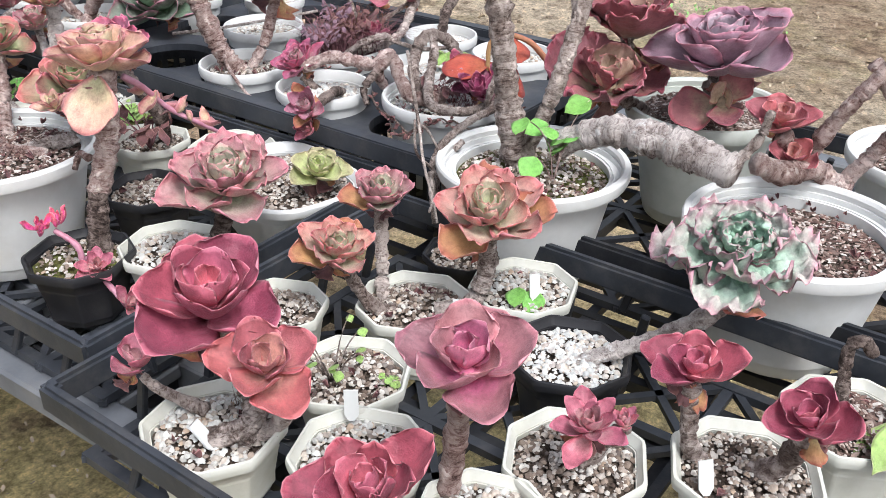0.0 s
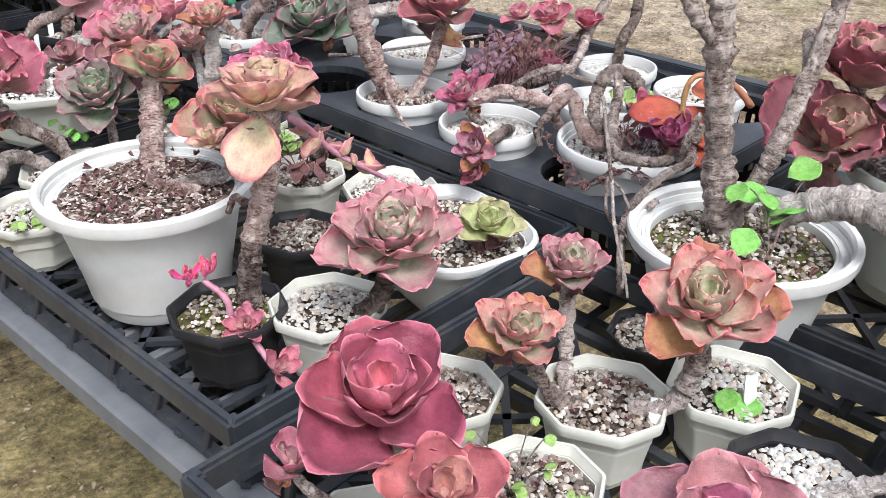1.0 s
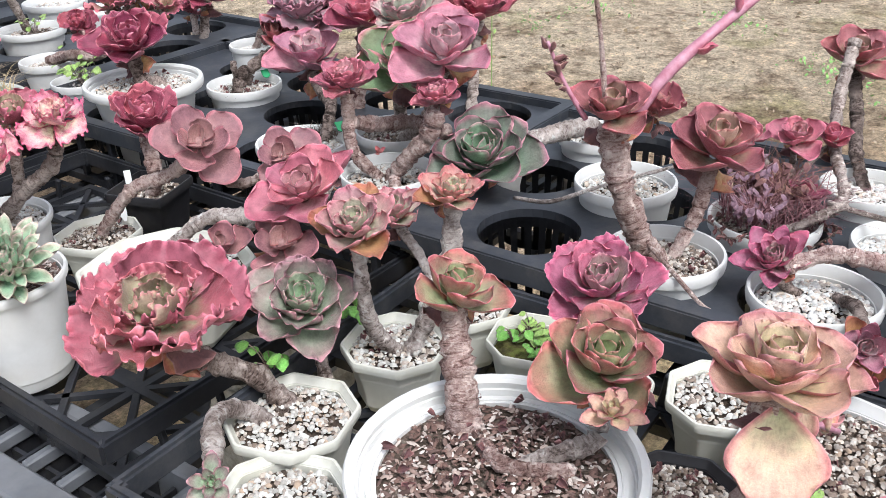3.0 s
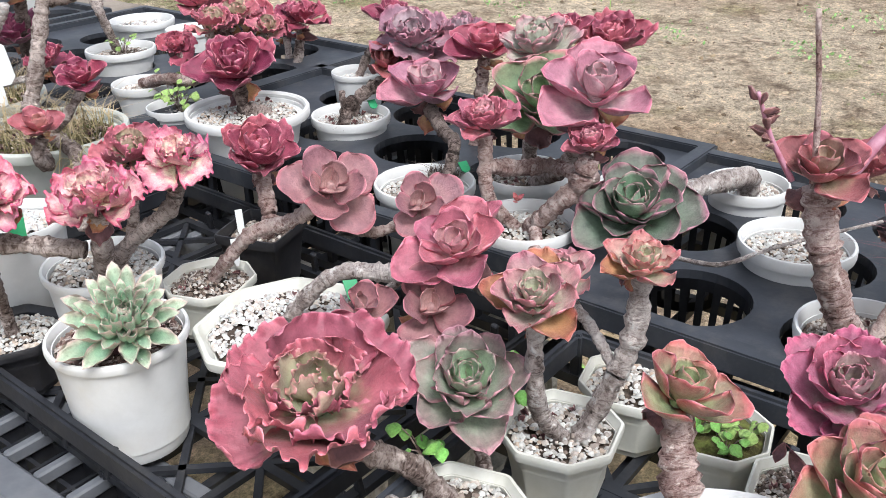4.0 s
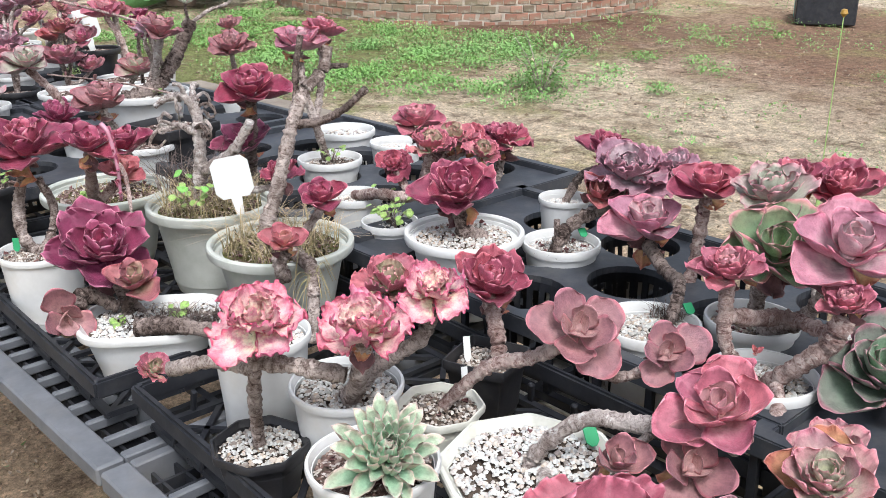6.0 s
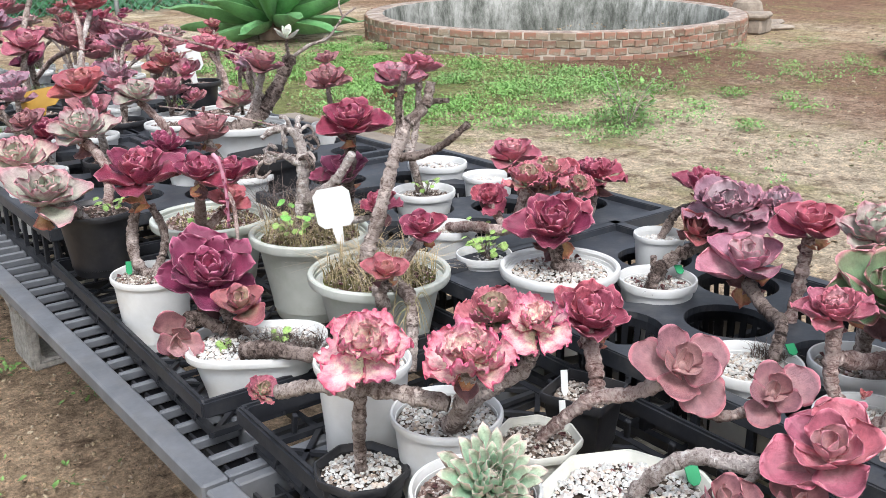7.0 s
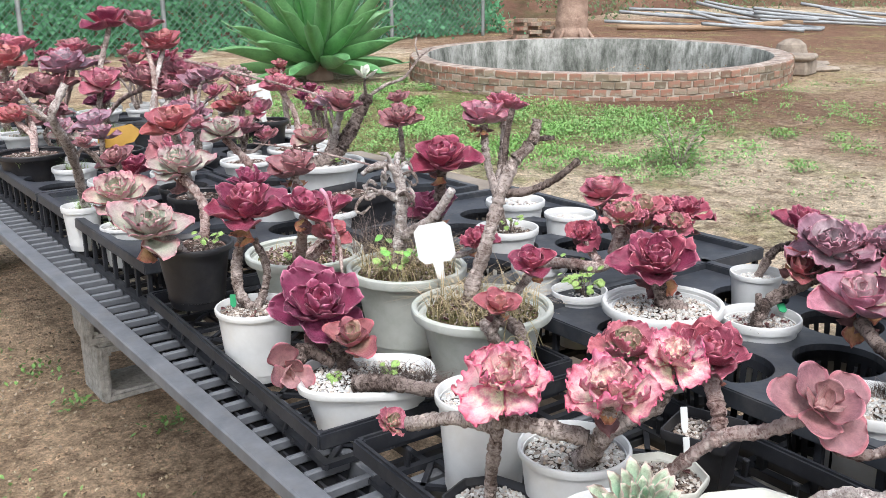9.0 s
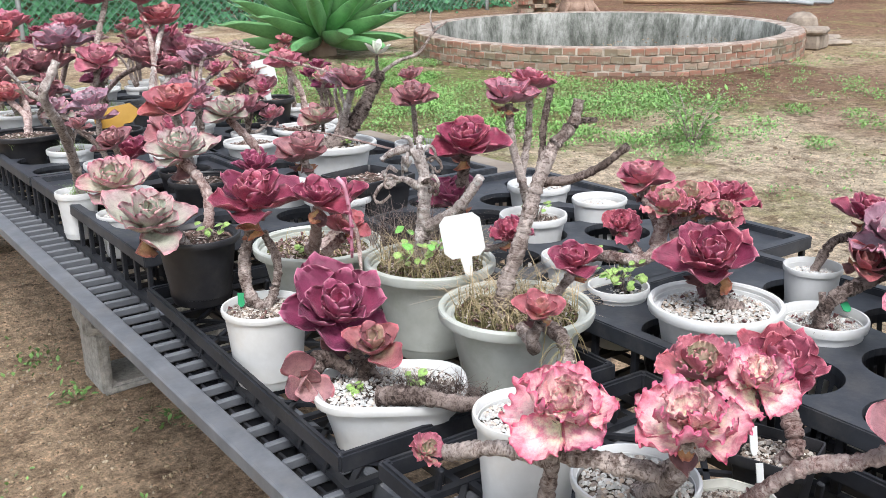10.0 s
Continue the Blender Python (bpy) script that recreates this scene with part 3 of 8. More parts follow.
LEAF_KINDS = {
    "broad": dict(width=1.0, tip=0.04, cup=0.32, curl=0.10, thick=0.036, belly=0.64, frill=0.09, waves=5, nx=8, ny=10),
    "spoon": dict(width=0.64, tip=0.09, cup=0.26, curl=0.14, thick=0.05, belly=0.64),
    "wavy": dict(width=0.90, tip=0.05, cup=0.24, curl=0.13, thick=0.03, belly=0.66, frill=0.18, waves=7, nx=8, ny=12),
    "ruffle": dict(width=1.18, tip=0.0, cup=0.10, curl=0.20, thick=0.022, belly=0.76, frill=0.30, waves=12, nx=28, ny=42, edge_only=3.0, inplane=0.03, sway=0.34, ripple=0.26),
    "frill": dict(width=1.22, tip=0.0, cup=0.12, curl=0.14, thick=0.022, belly=0.72, frill=0.25, waves=17, nx=28, ny=46, edge_only=4.2, inplane=0.02, sway=0.24, ripple=0.22),
    "frill_far": dict(width=1.22, tip=0.0, cup=0.12, curl=0.14, thick=0.022, belly=0.72, frill=0.26, waves=17, nx=11, ny=18, edge_only=3.0, inplane=0.02, sway=0.24, ripple=0.34),
    "broad_far": dict(width=1.0, tip=0.04, cup=0.32, curl=0.10, thick=0.036, belly=0.64, frill=0.09, waves=5, nx=5, ny=6),
    "wavy_far": dict(width=0.90, tip=0.05, cup=0.24, curl=0.13, thick=0.03, belly=0.66, frill=0.20, waves=6, nx=6, ny=8),
    "tooth": dict(width=0.92, tip=0.04, cup=0.18, curl=0.16, thick=0.03, belly=0.66, frill=0.12, waves=9, teeth=0.02, nx=10, ny=16),
    "dart": dict(width=0.33, tip=0.05, cup=0.35, curl=0.50, thick=0.12, belly=0.70, nx=7, ny=6),
    "wart": dict(width=1.05, tip=0.0, cup=0.10, curl=0.16, thick=0.03, belly=0.72, frill=0.14, waves=17, nx=15, ny=26, edge_only=2.4, inplane=0.02, sway=0.22, warts=0.24),
    "husk": dict(width=0.9, tip=0.05, cup=-0.5, curl=0.3, thick=0.03, frill=0.5, waves=6, nx=5, ny=6),
    "disc": dict(width=1.02, tip=0.02, cup=0.10, curl=0.0, thick=0.03, belly=0.60, frill=0.05, waves=4, nx=8, ny=10)}


def leaf(kind, skin, v, alt=0):
    k = LEAF_KINDS[kind]
    return shared(("leaf", kind, skin, v, alt), lambda: leaf_mesh("leaf", L.get(skin + "_young", L[skin]) if v == 2 else L[skin], seed=v * 7 + len(kind) + alt * 23, **{**k, "curl": k["curl"] + (v - 1) * 0.10 - alt * 0.07, "cup": k["cup"] + alt * 0.06}))


def rosette(parent, at, face, radius, kind, skin, count=20, seed=0, open_to=78.0, inner=0.40, label="", core=True, steep=13.0, withered=0):
    """A rosette of leaves round an axis, as a part with every leaf a piece under it. at and face are in the parent's space."""
    rng = random.Random(seed * 31 + 7)
    rough_grown = kind in ("frill", "ruffle", "frill_far")
    if kind == "ruffle":
        steep, open_to, inner, radius = 24.0, open_to + 10, 0.45, radius * 0.80
    count = max(5, int(count * {"frill": 0.9, "frill_far": 0.9, "ruffle": 0.82, "broad": 0.92, "broad_far": 0.92, "disc": 0.85, "wavy": 1.0, "wavy_far": 1.0}.get(kind, 1.2)))
    face = Vector(face).normalized() + Vector((rng.uniform(-0.17, 0.17), rng.uniform(-0.17, 0.17), rng.uniform(-0.1, 0.1)))
    stray = (24 if kind == "ruffle" else 17) if rough_grown else 8
    turn = Vector(face).normalized().to_track_quat("Z", "Y").to_matrix().to_4x4()
    heart = part("rosette", shared(("heart", skin), lambda: loft("rosette_core", "round", [(0.03, -0.12), (0.11, -0.05), (0.13, 0.05), (0.07, 0.13), (0.01, 0.16)], L[skin])), parent, label,
                 Matrix.Translation(at) @ turn @ Matrix.Diagonal((radius, radius, radius, 1)))
    for i in range(count):
        f = (i + 0.35) / count
        g = f ** 1.05
        length = inner + (1 - inner) * g
        tilt = steep + (open_to - steep) * g + rng.uniform(-stray, stray) * (0.4 + 0.6 * g)
        m = pose(0, 0, 0.10 - 0.22 * g, 0, 0, math.degrees(i * 2.39996) + rng.uniform(-8, 8)) @ pose(0.02 + 0.07 * g, 0, 0, rng.uniform(-stray, stray), -(90 - tilt), 0) @ Matrix.Diagonal((length * rng.uniform(0.80 if rough_grown else 0.88, 1.07),) * 3 + (1,))
        old = i >= count - withered
        part("leaf", leaf(kind, "amber" if old else skin, 2 if f < 0.35 else (1 if f < 0.7 else 0), rng.randint(0, 1)), heart, "", m)
    for i in range(0 if radius < 0.03 or not core else 4):
        m = pose(0, 0, -0.16 - 0.12 * rng.random(), 0, 0, rng.uniform(0, 360)) @ pose(0.05, 0, 0, rng.uniform(-30, 30), rng.uniform(5, 60), 0) @ Matrix.Diagonal((rng.uniform(0.28, 0.55),) * 3 + (1,))
        part("withered_leaf", leaf("husk", "husk" if i % 3 else "amber", 0, i % 2), heart, "", m)
    return heart


def stem(parent, points, r0, r1, bark_name="bark", seed=0, name="stem", label="", knobs=0.13, steps=6):
    return part(name, tube_mesh(name, points, r0 * 0.84, r1 * 0.84, M[bark_name], 12, knobs, steps + 3, seed, 0.0032 if max(r0, r1) > 0.0035 else 0.0), parent, label)


OPEN_SIDE = {0: (0.13, 0.2, 0.95), 1: (0.06, 0.6, 0.98), 2: (0.06, 0.92, 1.0), 3: (-0.05, 0.98, 1.0)}


def lean(at, tilt, part_of_walk, off=0.0):
    """An axis that leans by tilt degrees from upright towards the open, lighter side of the bench, turned by off degrees."""
    e = OPEN_SIDE[part_of_walk]
    w = math.atan2(e[1] - at[1], e[0] - at[0]) + radians(off)
    return Vector((math.sin(radians(tilt)) * math.cos(w), math.sin(radians(tilt)) * math.sin(w), math.cos(radians(tilt))))


def plant(name, label, root, heads, stems=(), group="succulents on the bench", bark_name="bark", category="succulent plant"):
    """A succulent: root point, heads (at, radius, tilt, side, off, kind, skin, count, open_to, withered), stems (points, r0, r1, and where it differs a bark)."""
    ob = thing(name, label, category, root, 0, group)
    base = Vector(root)
    s = int(abs(root[0] * 1000 + root[1] * 7000)) % 997
    for k, (pts, r0, r1, *own) in enumerate(stems):
        stem(ob, [Vector(p) - base for p in pts], r0, r1, own[0] if own else bark_name, s + k)
    for k, (at, radius, tilt, side, off, kind, skin, count, open_to, withered) in enumerate(heads):
        face = lean(at, tilt * {"disc": 1.0, "frill": 0.45, "ruffle": 0.36, "dart": 0.7, "spoon": 0.6}.get(kind, 0.52), side, off)
        if not stems:
            b = Vector(at) - base
            stem(ob, [(0, 0, -0.008), b * 0.5 + Vector((0.006, 0.004, 0)), b - face * radius * 0.1], 0.007, 0.006, bark_name, s + k)
        size = radius * {"broad": 1.09, "wavy": 1.08, "wart": 1.12}.get(kind, 1.0)
        form = kind + "_far" if (kind == "frill" and (at[1] > 1.7 or at[0] > 0.85)) or (kind in ("broad", "wavy") and at[1] > 2.0) else kind
        rosette(ob, Vector(at) - base, face, size, form, skin, count, s + k * 13, open_to, core=at[1] < 2.8, withered=withered)
    return ob


# ---- ground and distance ----
DECK = 0.43


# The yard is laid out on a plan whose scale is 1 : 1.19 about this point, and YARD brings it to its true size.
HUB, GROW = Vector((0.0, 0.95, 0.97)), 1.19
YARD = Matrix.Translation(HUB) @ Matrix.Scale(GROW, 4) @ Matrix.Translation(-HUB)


def gz(x, y):
    """Height of the ground on the yard's plan, which rises gently beyond the bench."""
    s = (x - 0.8) * 0.55 + (y - 1.5) * 0.835 - 1.0
    return 0.0175 * (s + math.sqrt(s * s + 0.5))


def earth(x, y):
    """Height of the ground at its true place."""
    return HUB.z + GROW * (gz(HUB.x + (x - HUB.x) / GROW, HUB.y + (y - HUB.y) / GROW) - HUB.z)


def ground_material():
    """Trodden earth: sandy paths, darker litter, moss and damp, each over its own stretch of the yard."""
    m, n, l, b = material("bare_earth", 0.95, 0, 0.15)
    place = n.new("ShaderNodeTexCoord").outputs["Object"]

    def near(x, y, reach, rough, scale):
        """1 at a point of the plan, falling to 0 at about `reach` metres, with a ragged edge."""
        gap = n.new("ShaderNodeVectorMath")
        gap.operation = "DISTANCE"
        l.new(place, gap.inputs[0])
        gap.inputs[1].default_value = (x, y, 0.0)
        far = maths(n, l, "MULTIPLY", gap.outputs["Value"], 1.0 / reach)
        ragged = maths(n, l, "MULTIPLY", maths(n, l, "SUBTRACT", noise_fac(n, l, scale, 8, 0.72), 0.5), rough)
        return ramp(n, l, maths(n, l, "ADD", far, ragged), [(0.55, (1, 1, 1)), (1.0, (0, 0, 0))])

    def patches(scale, lo, hi, most):
        return ramp(n, l, noise_fac(n, l, scale, 8, 0.72), [(lo, (0, 0, 0)), (hi, (most,) * 3)])
    earth = ramp(n, l, noise_fac(n, l, 0.55, 6, 0.65), [(0.38, (0.35, 0.255, 0.17)), (0.48, (0.455, 0.36, 0.255)), (0.60, (0.60, 0.53, 0.42))])
    earth = mix(n, l, earth, (0.23, 0.155, 0.105), patches(0.9, 0.50, 0.58, 0.8))
    earth = mix(n, l, earth, (0.55, 0.465, 0.355), near(4.0, 3.2, 2.4, 1.6, 0.9))
    earth = mix(n, l, earth, (0.60, 0.49, 0.38), near(5.5, 4.6, 1.4, 1.6, 0.8))
    earth = mix(n, l, earth, (0.17, 0.10, 0.07), near(5.4, 5.6, 1.3, 2.2, 1.3))
    earth = mix(n, l, earth, (0.20, 0.115, 0.078), near(11.0, 10.6, 5.6, 1.0, 0.8))
    earth = mix(n, l, earth, (0.24, 0.15, 0.105), near(6.7, 3.3, 2.6, 1.2, 0.9))
    earth = mix(n, l, earth, (0.27, 0.25, 0.115), patches(1.7, 0.51, 0.64, 0.7))
    earth = mix(n, l, earth, (0.48, 0.355, 0.245), near(-0.6, 2.8, 3.4, 1.0, 3.2))
    earth = mix(n, l, earth, (0.54, 0.45, 0.225), near(0.0, 0.5, 1.9, 1.4, 3.2))
    earth = mix(n, l, earth, (0.19, 0.21, 0.085), near(3.35, 6.4, 2.0, 2.8, 2.0))
    earth = mix(n, l, earth, (0.22, 0.15, 0.10), patches(4.5, 0.50, 0.60, 0.5))
    earth = mix(n, l, earth, (0.13, 0.085, 0.06), patches(9.0, 0.55, 0.62, 0.5))
    litter = ramp(n, l, noise_fac(n, l, 22, 8, 0.8), [(0.36, (0.46, 0.42, 0.39)), (0.5, (1.05, 1.03, 1.01)), (0.64, (1.6, 1.56, 1.5))])
    grit = ramp(n, l, noise_fac(n, l, 95, 5, 0.8), [(0.36, (0.46, 0.44, 0.42)), (0.5, (1.05, 1.05, 1.05)), (0.66, (1.7, 1.66, 1.6))])
    earth = mix(n, l, mix(n, l, earth, litter, 0.9, "MULTIPLY"), grit, 0.75, "MULTIPLY")
    l.new(earth, b.inputs["Base Color"])
    bump(n, l, b, noise_fac(n, l, 40, 9, 0.8), 1.0, 0.04)
    return m


def ground_sheet():
    def spread(lo, hi, fine, a, b):
        out = list(np.arange(a, b + 1e-6, fine))
        step, v = fine, b
        while v < hi:
            step *= 1.3
            v += step
            out.append(min(v, hi))
        step, v = fine, a
        while v > lo:
            step *= 1.3
            v -= step
            out.insert(0, max(v, lo))
        return out
    xs, ys = spread(-160, 220, 0.16, -1.5, 9.5), spread(-160, 260, 0.16, -1.0, 11.0)
    verts = []
    for y in ys:
        for x in xs:
            far = max(abs(x - 4), abs(y - 5))
            z = gz(x, y) if far < 14 else gz(4 + (x - 4) * 14 / far, 5 + (y - 5) * 14 / far)
            z -= 1.0 if (x - 6.2) ** 2 + (y - 7.65) ** 2 < 1.66 ** 2 else 0.0
            z += 0.016 * noise.fractal(Vector((x * 1.3, y * 1.3, 0)), 1.0, 2.0, 4) if far < 12 else 0
            verts.append((x, y, z))
    n = len(xs)
    faces = [(j * n + i, j * n + i + 1, (j + 1) * n + i + 1, (j + 1) * n + i) for j in range(len(ys) - 1) for i in range(n - 1)]
    ob = new("ground", mesh_of("ground", verts, faces, ground_material()))
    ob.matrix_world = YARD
    return tagged(ob, "bare trodden earth with moss, litter and weeds", "ground", kind="structure")


ground_sheet()
M["block"] = mottled("grey_concrete_block", [(0.3, (0.30, 0.285, 0.255)), (0.7, (0.60, 0.575, 0.53))], 60, 0.95, 1.0, 0.006, 5, 0.2, dirt=((0.15, 0.145, 0.09), 7, 0.8))


def streaked(name):
    """Old concrete with dark runs down its face."""
    m, n, l, b = material(name, 0.9, 0, 0.2)
    co, grid, run = n.new("ShaderNodeTexCoord"), n.new("ShaderNodeMapping"), n.new("ShaderNodeTexNoise")
    grid.inputs["Scale"].default_value = (5.0, 5.0, 1.8)
    run.inputs["Scale"].default_value, run.inputs["Detail"].default_value, run.inputs["Roughness"].default_value = 1.0, 9.0, 0.78
    l.new(co.outputs["Object"], grid.inputs["Vector"])
    l.new(grid.outputs["Vector"], run.inputs["Vector"])
    colour = ramp(n, l, run.outputs["Fac"], [(0.38, (0.09, 0.095, 0.085)), (0.48, (0.22, 0.225, 0.21)), (0.58, (0.40, 0.40, 0.385))])
    colour = mix(n, l, colour, ramp(n, l, noise_fac(n, l, 1.1, 5), [(0.35, (0.55, 0.56, 0.52)), (0.65, (1.15, 1.15, 1.12))]), 0.9, "MULTIPLY")
    l.new(colour, b.inputs["Base Color"])
    bump(n, l, b, noise_fac(n, l, 14, 6, 0.7), 0.6, 0.02)
    return m


M["concrete"] = streaked("stained_concrete")
M["coping"] = mottled("worn_brick_coping", [(0.34, (0.17, 0.13, 0.11)), (0.5, (0.32, 0.25, 0.21)), (0.66, (0.46, 0.42, 0.37))], 9, 0.9, 0.8, 0.012)
M["mortar"] = mottled("pale_mortar", [(0.3, (0.20, 0.17, 0.13)), (0.7, (0.42, 0.37, 0.31))], 8, 0.95, 0.6, 0.01)
M["wood"] = mottled("weathered_timber", [(0.3, (0.14, 0.11, 0.085)), (0.7, (0.28, 0.24, 0.20))], 7, 0.85, 0.5, 0.004)
M["pipe"] = mottled("grey_conduit_pipe", [(0.3, (0.17, 0.18, 0.19)), (0.7, (0.36, 0.38, 0.39))], 3, 0.5, 0.1, 0.002)
M["log"] = mottled("tan_bamboo_pole", [(0.3, (0.24, 0.15, 0.09)), (0.7, (0.36, 0.25, 0.16))], 3, 0.7, 0.3, 0.004)
M["trunk"] = mottled("tree_bark", [(0.3, (0.20, 0.13, 0.10)), (0.7, (0.44, 0.32, 0.25))], 5, 0.95, 0.9, 0.02, 4, 0.2)
M["steel"] = mottled("grey_steel_post", [(0.3, (0.22, 0.24, 0.24)), (0.7, (0.36, 0.38, 0.38))], 6, 0.5, 0.1, 0.002, metal=0.6)
M["wire"] = mottled("green_coated_wire", [(0.3, (0.05, 0.13, 0.085)), (0.7, (0.10, 0.22, 0.15))], 6, 0.5, 0.1, 0.001)
M["redearth"] = mottled("red_earth_bank", [(0.3, (0.085, 0.045, 0.03)), (0.7, (0.20, 0.115, 0.08))], 1.6, 0.95, 0.9, 0.05, 12, 0.15, dirt=((0.06, 0.085, 0.03), 0.9, 0.95))


def brick_material():
    m, n, l, b = material("old_red_brick", 0.9, 0, 0.2)
    info = n.new("ShaderNodeObjectInfo")
    colour = ramp(n, l, info.outputs["Random"], [(0.0, (0.30, 0.115, 0.085)), (0.3, (0.40, 0.20, 0.15)), (0.55, (0.20, 0.10, 0.08)), (0.75, (0.42, 0.30, 0.24)), (0.9, (0.27, 0.20, 0.14)), (1.0, (0.16, 0.11, 0.085))])
    wear = ramp(n, l, noise_fac(n, l, 12, 5, 0.7), [(0.38, (0, 0, 0)), (0.60, (0.85, 0.85, 0.85))])
    colour = mix(n, l, colour, (0.20, 0.19, 0.13), wear)
    lime = ramp(n, l, noise_fac(n, l, 5.0, 6, 0.7), [(0.52, (0, 0, 0)), (0.66, (0.7, 0.7, 0.7))])
    l.new(mix(n, l, colour, (0.44, 0.38, 0.32), lime), b.inputs["Base Color"])
    bump(n, l, b, noise_fac(n, l, 40, 5), 0.6, 0.006)
    return m


M["brick"] = brick_material()


# ---- the bench: slotted plastic panels on concrete blocks ----
BLOCK_X, BLOCK_Y = 0.66, 3.745
BENCH = pose(0.405, 0, 0, 0, 0, 2.66)


def bench_panel(y0, y1, width=0.92):
    ob = thing("bench_panel", "faded grey slotted plastic bench panel on concrete blocks", "bench panel", group="bench panels")
    ob.matrix_world = BENCH @ pose(0, y0 + 0.004, DECK)
    n = y1 - y0 - 0.008
    part("outer_band", boxes_mesh("outer_band", [(0.0, 0, -0.026, 0.034, n, -0.001)], M["deck"], 0.003), ob)
    part("inner_bar", boxes_mesh("inner_bar", [(0.098, 0.016, -0.042, 0.114, n - 0.016, -0.002)], M["deck"], 0.002), ob)
    part("far_band", boxes_mesh("far_band", [(width - 0.03, 0, -0.045, width, n, 0.0)], M["deck"], 0.003), ob)
    for e in (0.0, n - 0.016):
        part("end_band", boxes_mesh("end_band", [(0.034, e, -0.04, width - 0.03, e + 0.016, -0.001)], M["deck"], 0.002), ob)
    rung = shared("rung", lambda: boxes_mesh("rung", [(0.034, 0, -0.016, 0.098, 0.010, -0.002)], M["deck"], 0.002))
    k = 0.05
    while k < n - 0.06:
        part("rung", rung, ob, "", pose(0, k, 0))
        k += 0.05
    # Added black ribs fill the slots' depth, standing in for the shade below.
    part("under_rib", shared(("under_rib", round(n, 2)), lambda: boxes_mesh("under_rib", [(0.050, 0.016, -0.060, 0.054, n - 0.016, -0.018), (0.078, 0.016, -0.060, 0.082, n - 0.016, -0.018)] + [(0.036, y, -0.060, 0.096, y + 0.004, -0.0175) for y in np.arange(0.03, n - 0.03, 0.025)], M["tray"])), ob)
    # Tray black, not the panel's grey: the dark of the gaps put into colour.
    lattice = [(x, 0.016, -0.016, x + 0.010, n - 0.016, -0.004) for x in np.arange(0.17, width - 0.06, 0.07)]
    lattice += [(x + 0.010, y, -0.015, min(x + 0.07, width - 0.03), y + 0.010, -0.005) for x in [0.102] + list(np.arange(0.17, width - 0.06, 0.07)) for y in np.arange(0.06, n - 0.05, 0.07)]
    part("lattice", boxes_mesh("lattice", lattice, M["tray"]), ob, kind="stuff")
    return ob


for y0, y1 in ((-0.62, 1.835), (1.835, 4.30), (4.30, 6.75)):
    bench_panel(y0, y1)


def concrete_block(at, turn=0.0, upright=False):
    """A hollow block, 39 x 19 x 19 cm, with two cores that run along its width."""
    w, d, h, t = 0.39, 0.19, 0.19, 0.032
    ob = thing("concrete_block", "weathered grey hollow concrete block on the earth", "concrete block", at, turn, "bench supports")
    def body():
        xs, zs = [-w / 2, -w / 2 + t, -t / 2, t / 2, w / 2 - t, w / 2], [0.0, t, h - t, h]
        solid = lambda i, k: 0 <= i < 5 and 0 <= k < 3 and not (k == 1 and i in (1, 3))
        bm = bmesh.new()
        v = {(i, k, s): bm.verts.new((xs[i], s * d / 2, zs[k])) for i in range(6) for k in range(4) for s in (-1, 1)}
        for i in range(5):
            for k in range(3):
                if not solid(i, k):
                    continue
                for s in (-1, 1):
                    bm.faces.new([v[i, k, s], v[i + 1, k, s], v[i + 1, k + 1, s], v[i, k + 1, s]])
                for di, dk, p, q in ((-1, 0, (i, k), (i, k + 1)), (1, 0, (i + 1, k), (i + 1, k + 1)), (0, -1, (i, k), (i + 1, k)), (0, 1, (i, k + 1), (i + 1, k + 1))):
                    if not solid(i + di, k + dk):
                        bm.faces.new([v[(*p, -1)], v[(*q, -1)], v[(*q, 1)], v[(*p, 1)]])
        bmesh.ops.recalc_face_normals(bm, faces=bm.faces[:])
        sharp = [e for e in bm.edges if len(e.link_faces) == 2 and e.calc_face_angle() > 1.0]
        bmesh.ops.bevel(bm, geom=sharp, offset=0.009, segments=2, affect="EDGES")
        out = bpy.data.meshes.new("block_body")
        bm.to_mesh(out)
        bm.free()
        out.materials.append(M["block"])
        return out
    me = shared("block", body)
    part("block_body", me, ob)
    return ob


for y in (-0.1, 1.6, BLOCK_Y, 5.3):
    for x in ((0.86,) if y < 2 else (BLOCK_X, BLOCK_X + 0.45)):
        px = x - 0.0465 * (y - BLOCK_Y)
        for level in range(3):
            concrete_block((px + (0.0, -0.022, 0.05)[level], y + (0.0, -0.015, 0.05)[level], DECK - 0.027 - 0.57 + 0.19 * level), 2.7 + (0, -6, 3)[level])


